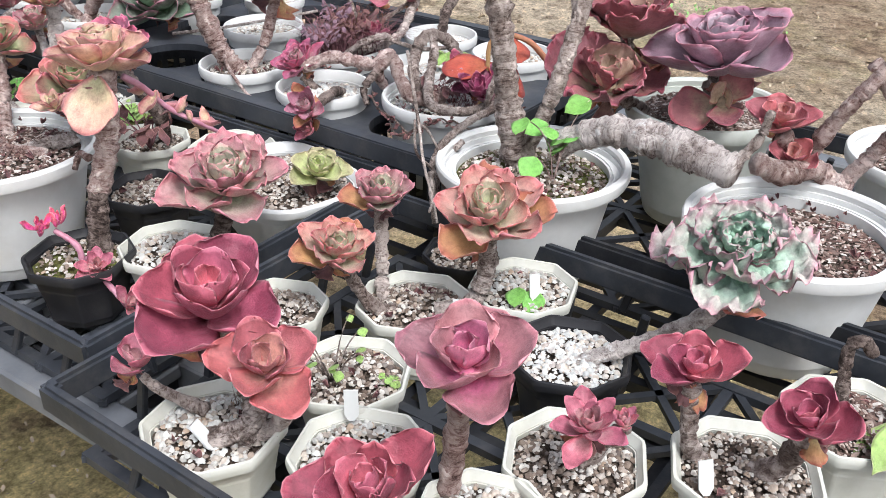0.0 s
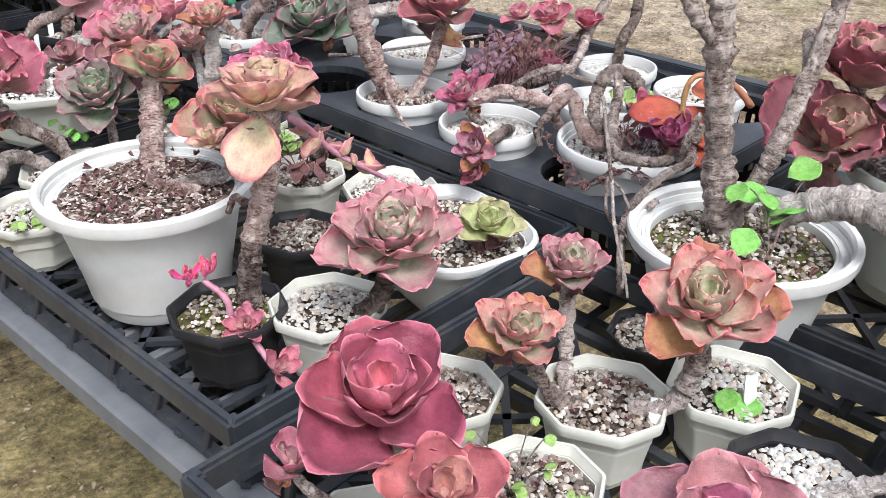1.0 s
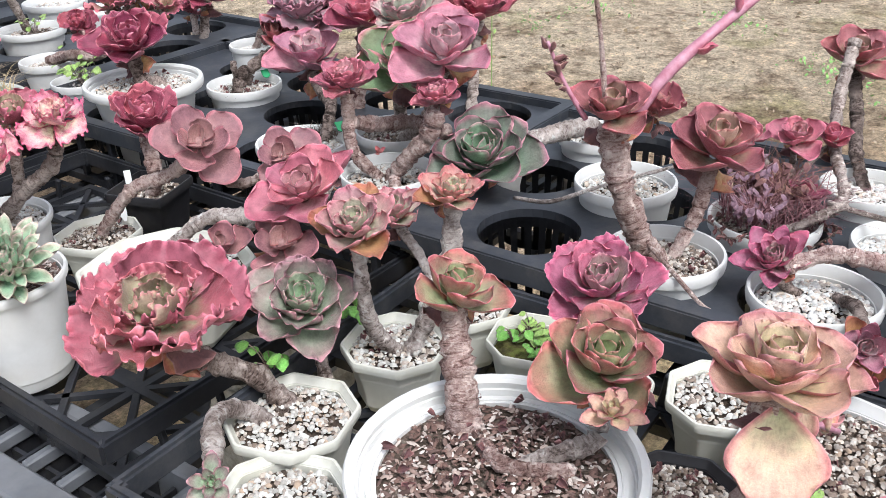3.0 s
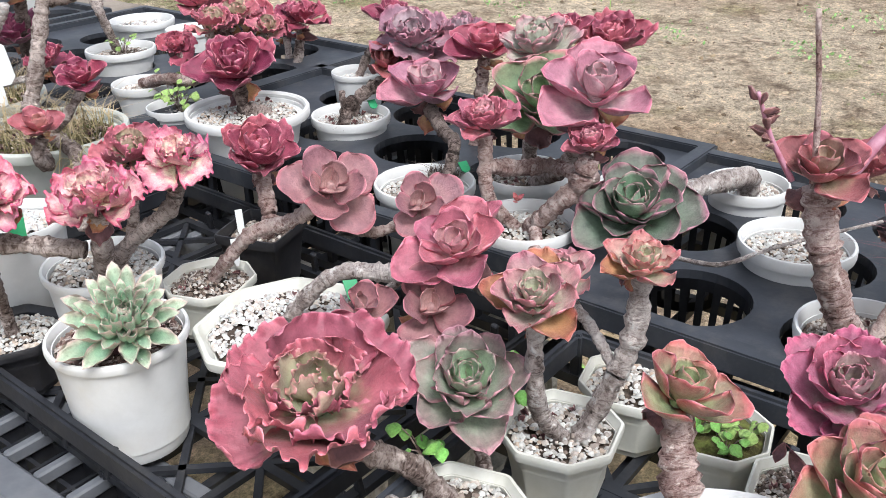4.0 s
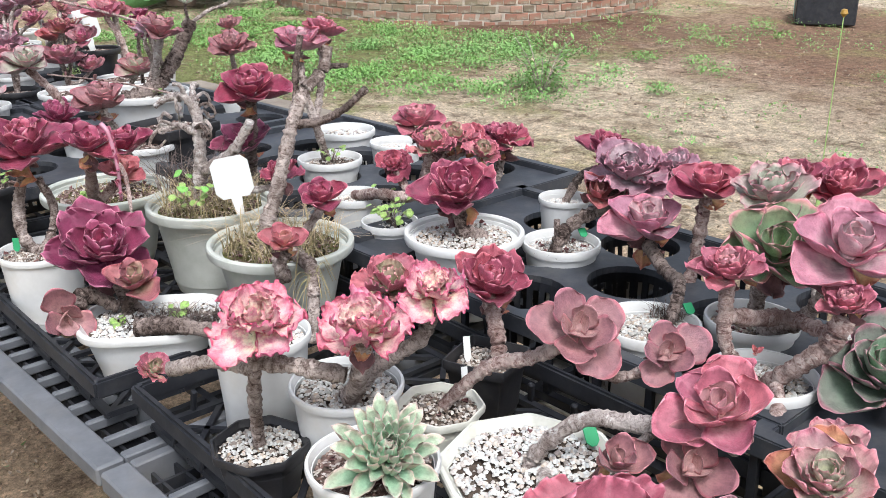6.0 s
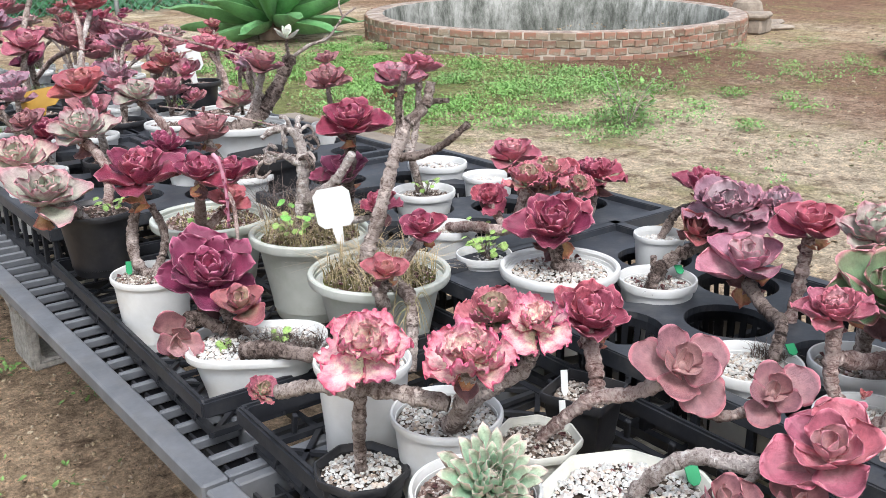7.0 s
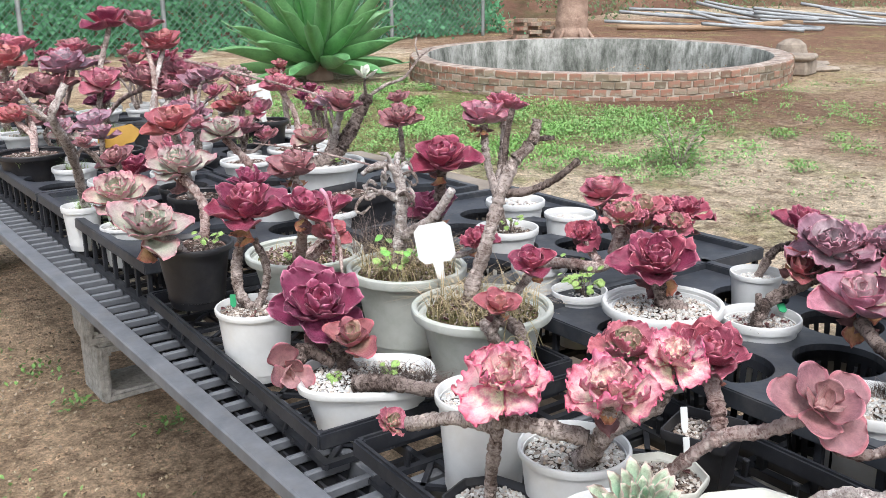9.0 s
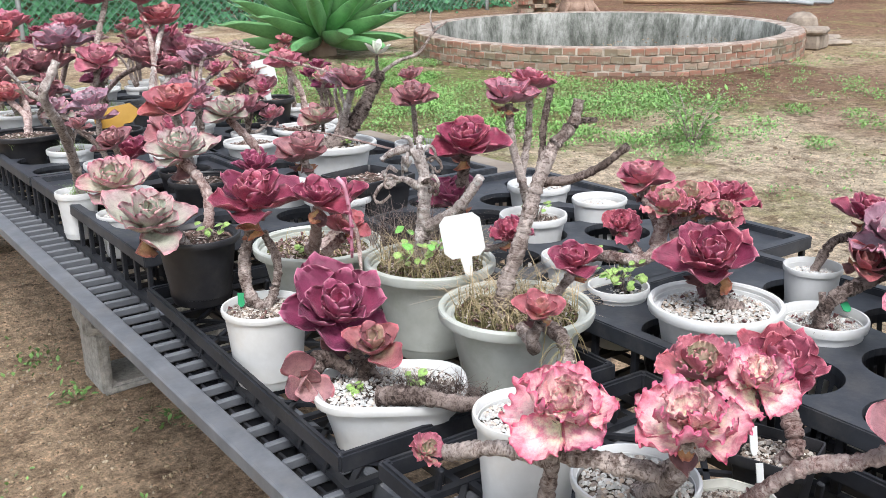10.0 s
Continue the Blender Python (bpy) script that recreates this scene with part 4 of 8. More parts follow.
# ---- trays ----
def crate_tray(x0, x1, y0, y1, turn=1.6, height=0.06, z=DECK, mat="tray", label="black slatted plastic nursery tray on the bench"):
    """An open tray: a rim carried on bent legs, over a braced lattice floor."""
    ob = thing("slatted_tray", label, "plant tray", (x0, y0, z), turn, "slatted trays")
    w, n, h = x1 - x0, y1 - y0, height
    t, band = 0.010, 0.024
    part("rim", frame_mesh("rim", 0, 0, w, n, h - band, h, t, M[mat], 0.003), ob)
    leg = shared(("leg", mat, h), lambda: boxes_mesh("leg", [(-0.003, -0.004, 0.004, 0.003, 0.004, h - band + 0.002)], M[mat], 0.0012))
    for k in range(1, int(n / 0.065)):
        y = k * n / int(n / 0.065)
        for x, s in ((0.008, 1), (w - 0.008, -1)):
            part("leg", leg, ob, "", pose(x + s * 0.006, y, 0) @ pose(0, 0, 0, 12, s * 14, 0))
    for k in range(1, int(w / 0.065)):
        x = k * w / int(w / 0.065)
        for y, s in ((0.008, 1), (n - 0.008, -1)):
            part("leg", leg, ob, "", pose(x, y + s * 0.006, 0) @ pose(0, 0, 0, -s * 14, 0, 0))
    a = 0.014
    floor = [(a, a, 0.001, a + 0.01, n - a, 0.009), (w - a - 0.01, a, 0.001, w - a, n - a, 0.009), (a + 0.01, a, 0.001, w - a - 0.01, a + 0.01, 0.009), (a + 0.01, n - a - 0.01, 0.001, w - a - 0.01, n - a, 0.009)]
    cx, cy = max(2, round(w / 0.095)), max(2, round(n / 0.095))
    bars, sx, sy = list(floor), (w - 2 * a) / cx, (n - 2 * a) / cy
    bars += [(a + i * sx - 0.0045, a, 0.001, a + i * sx + 0.0045, n - a, 0.008) for i in range(1, cx)]
    bars += [(a, a + j * sy - 0.0045, 0.0015, w - a, a + j * sy + 0.0045, 0.0075) for j in range(1, cy)]
    bm = bmesh.new()
    bm.from_mesh(boxes_mesh("floor", bars, M[mat]))
    for i in range(cx):
        for j in range(cy):
            mx, my = a + (i + 0.5) * sx, a + (j + 0.5) * sy
            for s in (1, -1):
                length = math.hypot(sx, sy) / 2
                m = pose(mx, my, 0.0045, 0, 0, s * math.degrees(math.atan2(sy, sx))) @ Matrix.Diagonal((length * 2, 0.007, 0.0055, 1))
                bmesh.ops.create_cube(bm, size=1, matrix=m)
    me = bpy.data.meshes.new("tray_floor")
    bm.to_mesh(me)
    bm.free()
    if not me.materials:
        me.materials.append(M[mat])
    part("tray_floor", me, ob)
    return ob


TRAYS = [(0.343, 0.752, 0.085, 0.658, 1.2, "tray_grey"), (0.379, 0.783, 0.672, 1.218, 2.6, "tray_grey"), (0.389, 0.79, 1.275, 1.885, 0.3, "tray"), (0.356, 0.77, 1.915, 2.60, 0.4, "tray"),
         (0.775, 1.2, -0.05, 0.62, 1.0, "tray")]
for x0, x1, y0, y1, turn, mat in TRAYS:
    crate_tray(x0, x1, y0, y1, turn, 0.076 if y0 < 1 else 0.060, DECK, mat)


def holed_tray(at, turn, columns, cell, pitch, count, hole, height=0.10, mat="tray_grey"):
    """A raised tray: a plate with staggered round holes, each with a slatted basket under it."""
    ob = thing("holed_tray", "dark grey plastic carrying tray with round pot holes", "plant tray", at, turn, "holed trays")
    h, seg = height, 32
    bm = bmesh.new()
    w, n = columns * cell + 0.03, (count + 0.5) * pitch + 0.03
    centres = []

    def quad(*pts):
        bm.faces.new([bm.verts.new((x, y, h - 0.009)) for x, y in pts])
    for c in range(columns):
        x0 = 0.015 + c * cell
        off = 0.015 + (pitch / 2 if c % 2 else 0)
        quad((x0, 0.015), (x0 + cell, 0.015), (x0 + cell, off), (x0, off)) if c % 2 else None
        end = off + count * pitch
        if c % 2 == 0:
            quad((x0, end), (x0 + cell, end), (x0 + cell, n - 0.015), (x0, n - 0.015))
        for k in range(count):
            y0 = off + k * pitch
            mx, my = x0 + cell / 2, y0 + pitch / 2
            centres.append((mx, my))
            walk_round = [(-1 + k / 4, -1) for k in range(8)] + [(1, -1 + k / 4) for k in range(8)] + [(1 - k / 4, 1) for k in range(8)] + [(-1, 1 - k / 4) for k in range(8)]
            outer = [bm.verts.new((mx + px * cell / 2, my + py * pitch / 2, h - 0.009)) for px, py in walk_round]
            angles = [math.atan2(py * pitch, px * cell) for px, py in walk_round]
            inner = [bm.verts.new((mx + math.cos(q) * hole, my + math.sin(q) * hole, h - 0.009)) for q in angles]
            for s in range(seg):
                bm.faces.new((inner[s], outer[s], outer[(s + 1) % seg], inner[(s + 1) % seg]))
            low = [bm.verts.new((v.co.x, v.co.y, h - 0.022)) for v in inner]
            for s in range(seg):
                bm.faces.new((low[s], inner[s], inner[(s + 1) % seg], low[(s + 1) % seg]))
    bmesh.ops.remove_doubles(bm, verts=bm.verts[:], dist=0.0002)
    bmesh.ops.recalc_face_normals(bm, faces=bm.faces[:])
    me = bpy.data.meshes.new("plate")
    bm.to_mesh(me)
    bm.free()
    me.materials.append(M[mat])
    part("plate", me, ob)
    part("skirt", frame_mesh("skirt", -0.005, -0.005, w + 0.005, n + 0.005, h - 0.021, h + 0.003, 0.0205, M[mat], 0.0018), ob)
    leg = shared(("hleg", mat, h), lambda: boxes_mesh("leg", [(-0.004, -0.005, 0.002, 0.004, 0.005, h - 0.019)], M["tray"], 0.001))
    for k in range(int(n / 0.07) + 1):
        y = 0.006 + k * (n - 0.012) / int(n / 0.07)
        for x in (0.006, w - 0.006):
            part("leg", leg, ob, "", pose(x, y, 0))
    part("base_frame", boxes_mesh("base_frame", [(0, 0, 0.001, 0.012, n, 0.012), (w - 0.012, 0, 0.001, w, n, 0.012)] + [(0.012, y, 0.001, w - 0.012, y + 0.01, 0.009) for y in np.arange(0.0, n, 0.08)], M["tray"]), ob)

    def basket():
        bm2, seg2 = bmesh.new(), 40
        rows = [(hole - 0.002, h - 0.018), (hole - 0.003, h - 0.030), (hole * 0.85, 0.022), (hole * 0.84, 0.010)]
        grid = [[bm2.verts.new((r * math.cos(2 * math.pi * s / seg2), r * math.sin(2 * math.pi * s / seg2), z)) for s in range(seg2)] for r, z in rows]
        for k in range(3):
            for s in range(seg2):
                if k != 1 or s % 2:
                    bm2.faces.new((grid[k][s], grid[k][(s + 1) % seg2], grid[k + 1][(s + 1) % seg2], grid[k + 1][s]))
        bmesh.ops.solidify(bm2, geom=bm2.faces[:], thickness=0.0025)
        me2 = bpy.data.meshes.new("basket")
        bm2.to_mesh(me2)
        bm2.free()
        me2.materials.append(M["tray"])
        return me2
    me = shared(("basket", hole, h), basket)
    for c in centres:
        part("basket", me, ob, "", pose(*c, 0))
    return ob


# near row of holed trays, then the next along the bench, then those at the far end
holed_tray((0.782, 0.648, DECK), 1.2, 3, 0.138, 0.1435, 4, 0.056, 0.098)
holed_tray((0.800, 1.31, DECK), 1.4, 3, 0.132, 0.160, 4, 0.060, 0.100)
holed_tray((0.800, 2.035, DECK), 1.4, 4, 0.132, 0.160, 4, 0.060, 0.100)
holed_tray((0.372, 2.66, DECK), 2.4, 3, 0.140, 0.170, 4, 0.060, 0.096)
holed_tray((0.335, 3.47, DECK), 2.6, 3, 0.150, 0.170, 4, 0.062, 0.096)
holed_tray((0.300, 4.28, DECK), 2.6, 5, 0.150, 0.170, 4, 0.062, 0.096)
holed_tray((0.835, 2.85, DECK), 2.4, 3, 0.140, 0.170, 4, 0.060, 0.096)
holed_tray((0.815, 3.65, DECK), 2.4, 3, 0.140, 0.170, 3, 0.060, 0.096)


# ---- pots ----
TABLE = DECK + 0.010          # floor of a slatted tray
WELL = DECK + 0.018           # floor of a basket


def octagon_pot(x, y, r, black=False, rim=0.50, turn=0.0, seed=1, **kw):
    label = "black octagonal plastic pot in a slatted tray" if black else "white octagonal plastic pot in a slatted tray"
    return pot("octagonal_pot", kw.pop("label", label), (x, y, TABLE), r, rim - TABLE, "black" if black else "cream", "octagon", None, turn=turn, group="octagonal pots", seed=seed, **kw)


FEET = []


def round_pot(x, y, r, rim=0.545, foot=WELL, mat="white", form="round", label="white round plastic pot set in a tray hole", **kw):
    FEET.append((x, y, r))
    return pot("round_pot", label, (x, y, foot), r, rim - foot, mat, "round", form, group="round pots", **kw)


octagon_pot(0.386, 0.532, 0.047, turn=14, seed=1, fill="pebble")
octagon_pot(0.489, 0.499, 0.044, turn=30, seed=2, fill="pebble_dark")
octagon_pot(0.594, 0.523, 0.046, turn=26, seed=3, fill="pebble_dark")
octagon_pot(0.672, 0.464, 0.045, turn=20, seed=4, fill="pebble")
octagon_pot(0.613, 0.382, 0.047, black=True, turn=24, seed=5, fill="pebble_white")
octagon_pot(0.427, 0.434, 0.045, turn=22, seed=6, fill="pebble")
octagon_pot(0.513, 0.320, 0.047, turn=28, seed=7, fill="pebble_dark")
octagon_pot(0.573, 0.226, 0.048, turn=26, seed=8, fill="pebble_dark")
octagon_pot(0.668, 0.185, 0.047, turn=30, seed=9, fill="mulch")
octagon_pot(0.428, 0.335, 0.042, turn=20, seed=10, fill="pebble")
octagon_pot(0.518, 0.608, 0.040, turn=26, seed=11, fill="pebble_dark")
octagon_pot(0.708, 0.555, 0.036, black=True, turn=20, seed=12, fill="pebble_dark", rim=0.485)
octagon_pot(0.529, 0.758, 0.046, turn=20, seed=13, fill="pebble")
octagon_pot(0.466, 0.811, 0.046, black=True, turn=24, seed=14, fill="pebble_dark", soil="mossy", count=260)
octagon_pot(0.591, 0.877, 0.043, black=True, turn=18, seed=15, fill="pebble_dark")
octagon_pot(0.720, 0.893, 0.047, turn=20, seed=16, fill="pebble")
octagon_pot(0.675, 0.985, 0.043, turn=12, seed=17, fill="pebble_dark")
pot("oblong_pot", "white rounded oblong pot in a slatted tray", (0.690, 0.778, TABLE), 0.086, 0.068, "white", "oblong", None, fill="pebble_dark", turn=78, seed=18, stretch=1.08)
round_pot(0.484, 0.960, 0.099, 0.562, TABLE, "white", "flared", "large white flared pot of mulch in a tray", fill="mulch", seed=19, level=0.88)
round_pot(0.788, 0.532, 0.094, 0.560, TABLE, "white", "flared", "large white flared pot with a thick trunk", fill="pebble_dark", soil="mossy", seed=20, level=0.84, count=1200)
round_pot(0.815, 0.285, 0.096, 0.560, TABLE, "white", "flared", "large white flared pot of mulch and gravel", fill="mulch", seed=21, level=0.82)
round_pot(1.015, 0.454, 0.088, 0.570, TABLE, "greyed", "flared", "large greyed plastic pot with a purple rosette", fill="mulch", seed=22, level=0.9)
round_pot(1.045, 0.225, 0.085, 0.560, TABLE, "white", "flared", "white flared pot of gravel on the bench", fill="mulch", seed=23, level=0.86)

for x, y, r, fill, seed in ((0.846, 1.008, 0.058, "pebble_dark", 1), (1.100, 1.220, 0.048, "pebble", 2), (0.982, 1.118, 0.058, "pebble", 4), (0.846, 0.867, 0.058, "pebble_white", 3), (1.108, 0.889, 0.052, "pebble_white", 4), (0.972, 0.956, 0.057, "pebble_dark", 5),
                            (1.103, 0.763, 0.055, "pebble", 6), (0.985, 0.821, 0.053, "pebble_white", 8), (0.858, 1.365, 0.058, "pebble", 9), (0.976, 1.449, 0.056, "pebble_dark", 10),
                            (0.875, 1.523, 0.061, "pebble", 11), (1.018, 1.321, 0.046, "pebble_dark", 12), (1.010, 1.783, 0.058, "pebble_white", 13)):
    round_pot(x, y, r, fill=fill, seed=seed)
round_pot(0.902, 0.724, 0.075, 0.550, WELL, "white", "round", "white round pot with a ring of bare branches", fill="pebble_white", seed=7)
round_pot(1.124, 1.880, 0.042, 0.568, WELL + 0.02, "white", "cup", "small white cup pot of white gravel in a tray", fill="pebble_white", seed=2)
round_pot(0.891, 2.042, 0.046, 0.540, WELL, "white", "round", "white round pot with clover in a tray hole", fill="pebble_white", soil="mossy", count=160, seed=3)
round_pot(0.926, 2.185, 0.050, 0.545, WELL, "white", "round", "white round pot with a leaning stem", fill="pebble", seed=4)
round_pot(1.029, 2.410, 0.064, 0.550, WELL, "white", "round", "white round pot with a dry stub", fill="pebble_dark", seed=5)
round_pot(1.200, 2.600, 0.068, 0.550, WELL, "white", "round", "white round pot of pale gravel", fill="pebble_white", seed=6)
round_pot(1.184, 2.396, 0.054, 0.560, WELL, "white", "cup", "white cup pot of white gravel", fill="pebble_white", seed=7)
round_pot(0.882, 1.856, 0.087, 0.572, DECK + 0.02, "white", "flared", "white flared bowl pot with a red rosette", fill="pebble", seed=8, level=0.9)

pot("octagonal_bowl", "wide white octagonal bowl of white gravel in a tray", (0.588, 1.440, TABLE), 0.084, 0.516 - TABLE, "cream", "octagon", None, fill="pebble_white", turn=20, seed=24, level=0.9)
round_pot(0.449, 1.500, 0.060, 0.551, TABLE, "white", "cup", "tall white cup pot in a slatted tray", fill="mulch", seed=25, level=0.9)
octagon_pot(0.429, 1.665, 0.047, black=True, turn=22, seed=26, fill="pebble")
round_pot(0.520, 1.640, 0.060, 0.545, TABLE, "white", "cup", "tall white cup pot of gravel", fill="pebble", seed=27, level=0.9)
round_pot(0.492, 1.762, 0.056, 0.568, TABLE, "white", "cup", "tall white cup pot behind frilled rosettes", fill="pebble_white", seed=28, level=0.9)
octagon_pot(0.613, 1.601, 0.046, turn=22, seed=29, fill="pebble_dark")
pot("square_pot", "black square plastic pot in a slatted tray", (0.707, 1.625, TABLE), 0.040, 0.08, "black", "square", None, fill="pebble_dark", turn=20, seed=30)
octagon_pot(0.500, 1.171, 0.052, turn=18, seed=31, fill="pebble")
octagon_pot(0.429, 1.111, 0.049, turn=20, seed=32, fill="pebble", rim=0.495, level=0.78)
octagon_pot(0.630, 1.168, 0.047, turn=16, seed=33, fill="pebble")
octagon_pot(0.723, 1.156, 0.043, turn=16, seed=34, fill="pebble")
octagon_pot(0.705, 1.068, 0.040, turn=16, seed=35, fill=None, soil="mossy")

round_pot(0.417, 2.245, 0.060, 0.552, TABLE, "white", "cup", "tall white cup pot in a slatted tray", fill="pebble_dark", seed=36, level=0.9)
pot("oblong_pot", "white ribbed oblong planter of white gravel", (0.467, 1.990, TABLE), 0.092, 0.518 - TABLE, "white", "oblong", None, fill="pebble_white", turn=-32, seed=37, level=0.9)
round_pot(0.667, 2.003, 0.103, 0.570, TABLE, "greyed", "flared", "large greyed white pot of dry grass", fill="mulch", soil="mossy", seed=38, level=0.9, count=900)
round_pot(0.667, 2.210, 0.098, 0.580, TABLE, "greyed", "flared", "large greyed white pot of weeds and grass", fill="mulch", soil="mossy", seed=39, level=0.92, count=900)
round_pot(0.588, 2.425, 0.105, 0.570, TABLE, "greyed", "flared", "large cream pot of mossy soil", fill="mulch", soil="mossy", seed=40, level=0.9, count=900)
round_pot(0.418, 2.515, 0.070, 0.592, DECK + 0.05, "black", "bowl", "black round pot with pale rosettes", fill="mulch", seed=41, level=0.9)
round_pot(0.372, 3.150, 0.045, 0.550, WELL, "white", "round", "white round pot in a tray hole", fill="pebble", seed=1)
round_pot(0.415, 2.960, 0.050, 0.535, WELL, "white", "cup", "white cup pot hanging in a tray hole", fill="pebble", seed=2)
round_pot(0.955, 3.090, 0.110, 0.600, DECK + 0.02, "white", "flared", "large white pot with a slanting trunk", fill="pebble", seed=42, level=0.92)
for x, y, r, z, mat, fill, seed in ((0.403, 3.873, 0.105, 0.575, "black", "mulch", 1), (0.612, 3.808, 0.095, 0.57, "black", "mulch", 2), (0.815, 4.088, 0.069, 0.60, "black", "mulch", 3), (1.168, 3.942, 0.080, 0.60, "black", "mulch", 4), (0.62, 3.06, 0.075, 0.56, "black", "mulch", 5),
                                    (0.882, 3.411, 0.076, 0.565, "white", "mulch", 6), (1.104, 3.556, 0.093, 0.56, "white", "mulch", 7), (0.486, 4.42, 0.09, 0.56, "white", "pebble", 8), (0.86, 4.95, 0.09, 0.56, "white", "pebble", 9), (0.42, 4.95, 0.09, 0.56, "white", "pebble", 10),
                                    (1.127, 4.236, 0.09, 0.57, "white", "mulch", 11), (0.74, 2.90, 0.065, 0.56, "white", "mulch", 12), (0.78, 2.72, 0.07, 0.565, "white", "mulch", 13), (1.117, 4.592, 0.09, 0.56, "white", "mulch", 14), (0.28, 4.6, 0.08, 0.56, "white", "pebble", 15), (1.25, 5.0, 0.09, 0.56, "white", "pebble", 16),
                                    (0.68, 4.18, 0.06, 0.56, "white", "mulch", 17), (0.66, 4.75, 0.08, 0.56, "black", "mulch", 18)):
    round_pot(x, y, r, z, WELL, mat, "flared", ("black" if mat == "black" else "white") + " round pot at the bench's far end", fill=fill, seed=seed, level=0.9)


# ---- plants: near tray ----
def up(p, dz):
    return (p[0], p[1], p[2] + dz)


plant("red_succulent", "crimson broad-leaved succulent on a coiled stem", (0.392, 0.535, 0.488),
      [((0.410, 0.553, 0.574), 0.059, 30, 0, 0, "broad", "crimson", 15, 74, 0), ((0.398, 0.487, 0.560), 0.040, 42, 0, 20, "broad", "redorange", 13, 74, 0), ((0.371, 0.590, 0.530), 0.028, 30, 0, 60, "broad", "rosepink", 6, 58, 0)],
      [([(0.392, 0.535, 0.485), (0.378, 0.520, 0.498), (0.40, 0.505, 0.51), (0.416, 0.535, 0.53), (0.412, 0.556, 0.572)], 0.010, 0.008), ([(0.385, 0.515, 0.494), (0.412, 0.492, 0.505), (0.405, 0.490, 0.55)], 0.009, 0.006), ([(0.392, 0.545, 0.50), (0.378, 0.575, 0.512), (0.373, 0.588, 0.522)], 0.006, 0.004)])
plant("branching_succulent", "grey-pink wavy succulent with three heads on bent stems", (0.594, 0.523, 0.488),
      [((0.550, 0.567, 0.548), 0.036, 36, 0, 0, "wavy", "greypink_warm", 18, 76, 2), ((0.621, 0.580, 0.566), 0.036, 34, 0, 0, "wavy", "greypink", 18, 76, 1), ((0.630, 0.474, 0.578), 0.049, 34, 0, 0, "wavy", "greypink_warm", 22, 80, 3)],
      [([(0.594, 0.523, 0.485), (0.586, 0.548, 0.492), (0.604, 0.566, 0.515), (0.619, 0.580, 0.556)], 0.0065, 0.007), ([(0.600, 0.505, 0.494), (0.618, 0.482, 0.500), (0.628, 0.474, 0.530), (0.630, 0.475, 0.570)], 0.008, 0.0095), ([(0.585, 0.530, 0.49), (0.566, 0.545, 0.50), (0.552, 0.562, 0.538)], 0.008, 0.006)])
plant("mauve_succulent", "mauve broad-leaved succulent with a pink heart on a stout stem", (0.442, 0.373, 0.488),
      [((0.434, 0.355, 0.600), 0.046, 34, 0, 0, "broad", "mauve", 14, 84, 0)], [([(0.442, 0.373, 0.480), (0.440, 0.366, 0.53), (0.436, 0.358, 0.592)], 0.0085, 0.010)], bark_name="bark_pink")
plant("small_succulent", "small rose-red succulent in gravel", (0.510, 0.312, 0.488),
      [((0.498, 0.305, 0.540), 0.030, 30, 0, 0, "spoon", "rosepink", 14, 82, 0), ((0.522, 0.292, 0.533), 0.016, 20, 0, -60, "spoon", "rosepink", 9, 70, 0)])
plant("red_succulent", "crimson succulent with two leaning heads", (0.575, 0.236, 0.488),
      [((0.563, 0.268, 0.560), 0.034, 22, 0, -10, "broad", "crimson", 11, 74, 0), ((0.567, 0.193, 0.555), 0.034, 40, 0, -40, "broad", "crimson", 10, 66, 0)],
      [([(0.575, 0.24, 0.485), (0.566, 0.262, 0.50), (0.564, 0.268, 0.55)], 0.007, 0.007), ([(0.578, 0.225, 0.488), (0.575, 0.206, 0.51), (0.568, 0.195, 0.545)], 0.009, 0.008)])
plant("red_succulent", "deep rose succulent with ruffled leaves", (0.400, 0.410, 0.488),
      [((0.370, 0.371, 0.539), 0.048, 24, 0, 0, "wavy", "crimson", 13, 72, 0)], [([(0.415, 0.41, 0.482), (0.39, 0.39, 0.50), (0.372, 0.373, 0.531)], 0.008, 0.008)])
plant("frilled_succulent", "grey-green and pink warty frilled succulent on a trailing stem", (0.606, 0.385, 0.488),
      [((0.662, 0.284, 0.594), 0.058, 24, 0, -10, "wart", "frillgreen", 15, 96, 0)],
      [([(0.606, 0.385, 0.486), (0.618, 0.362, 0.500), (0.640, 0.325, 0.522), (0.660, 0.290, 0.552), (0.664, 0.285, 0.586)], 0.006, 0.010)], bark_name="bark_pale")
plant("bare_stem_succulent", "twisted leafless dry grey stem", (0.668, 0.190, 0.490), [], [([(0.668, 0.190, 0.485), (0.664, 0.196, 0.52), (0.672, 0.200, 0.55), (0.676, 0.192, 0.556), (0.682, 0.186, 0.545)], 0.006, 0.005)], bark_name="bark_dark")

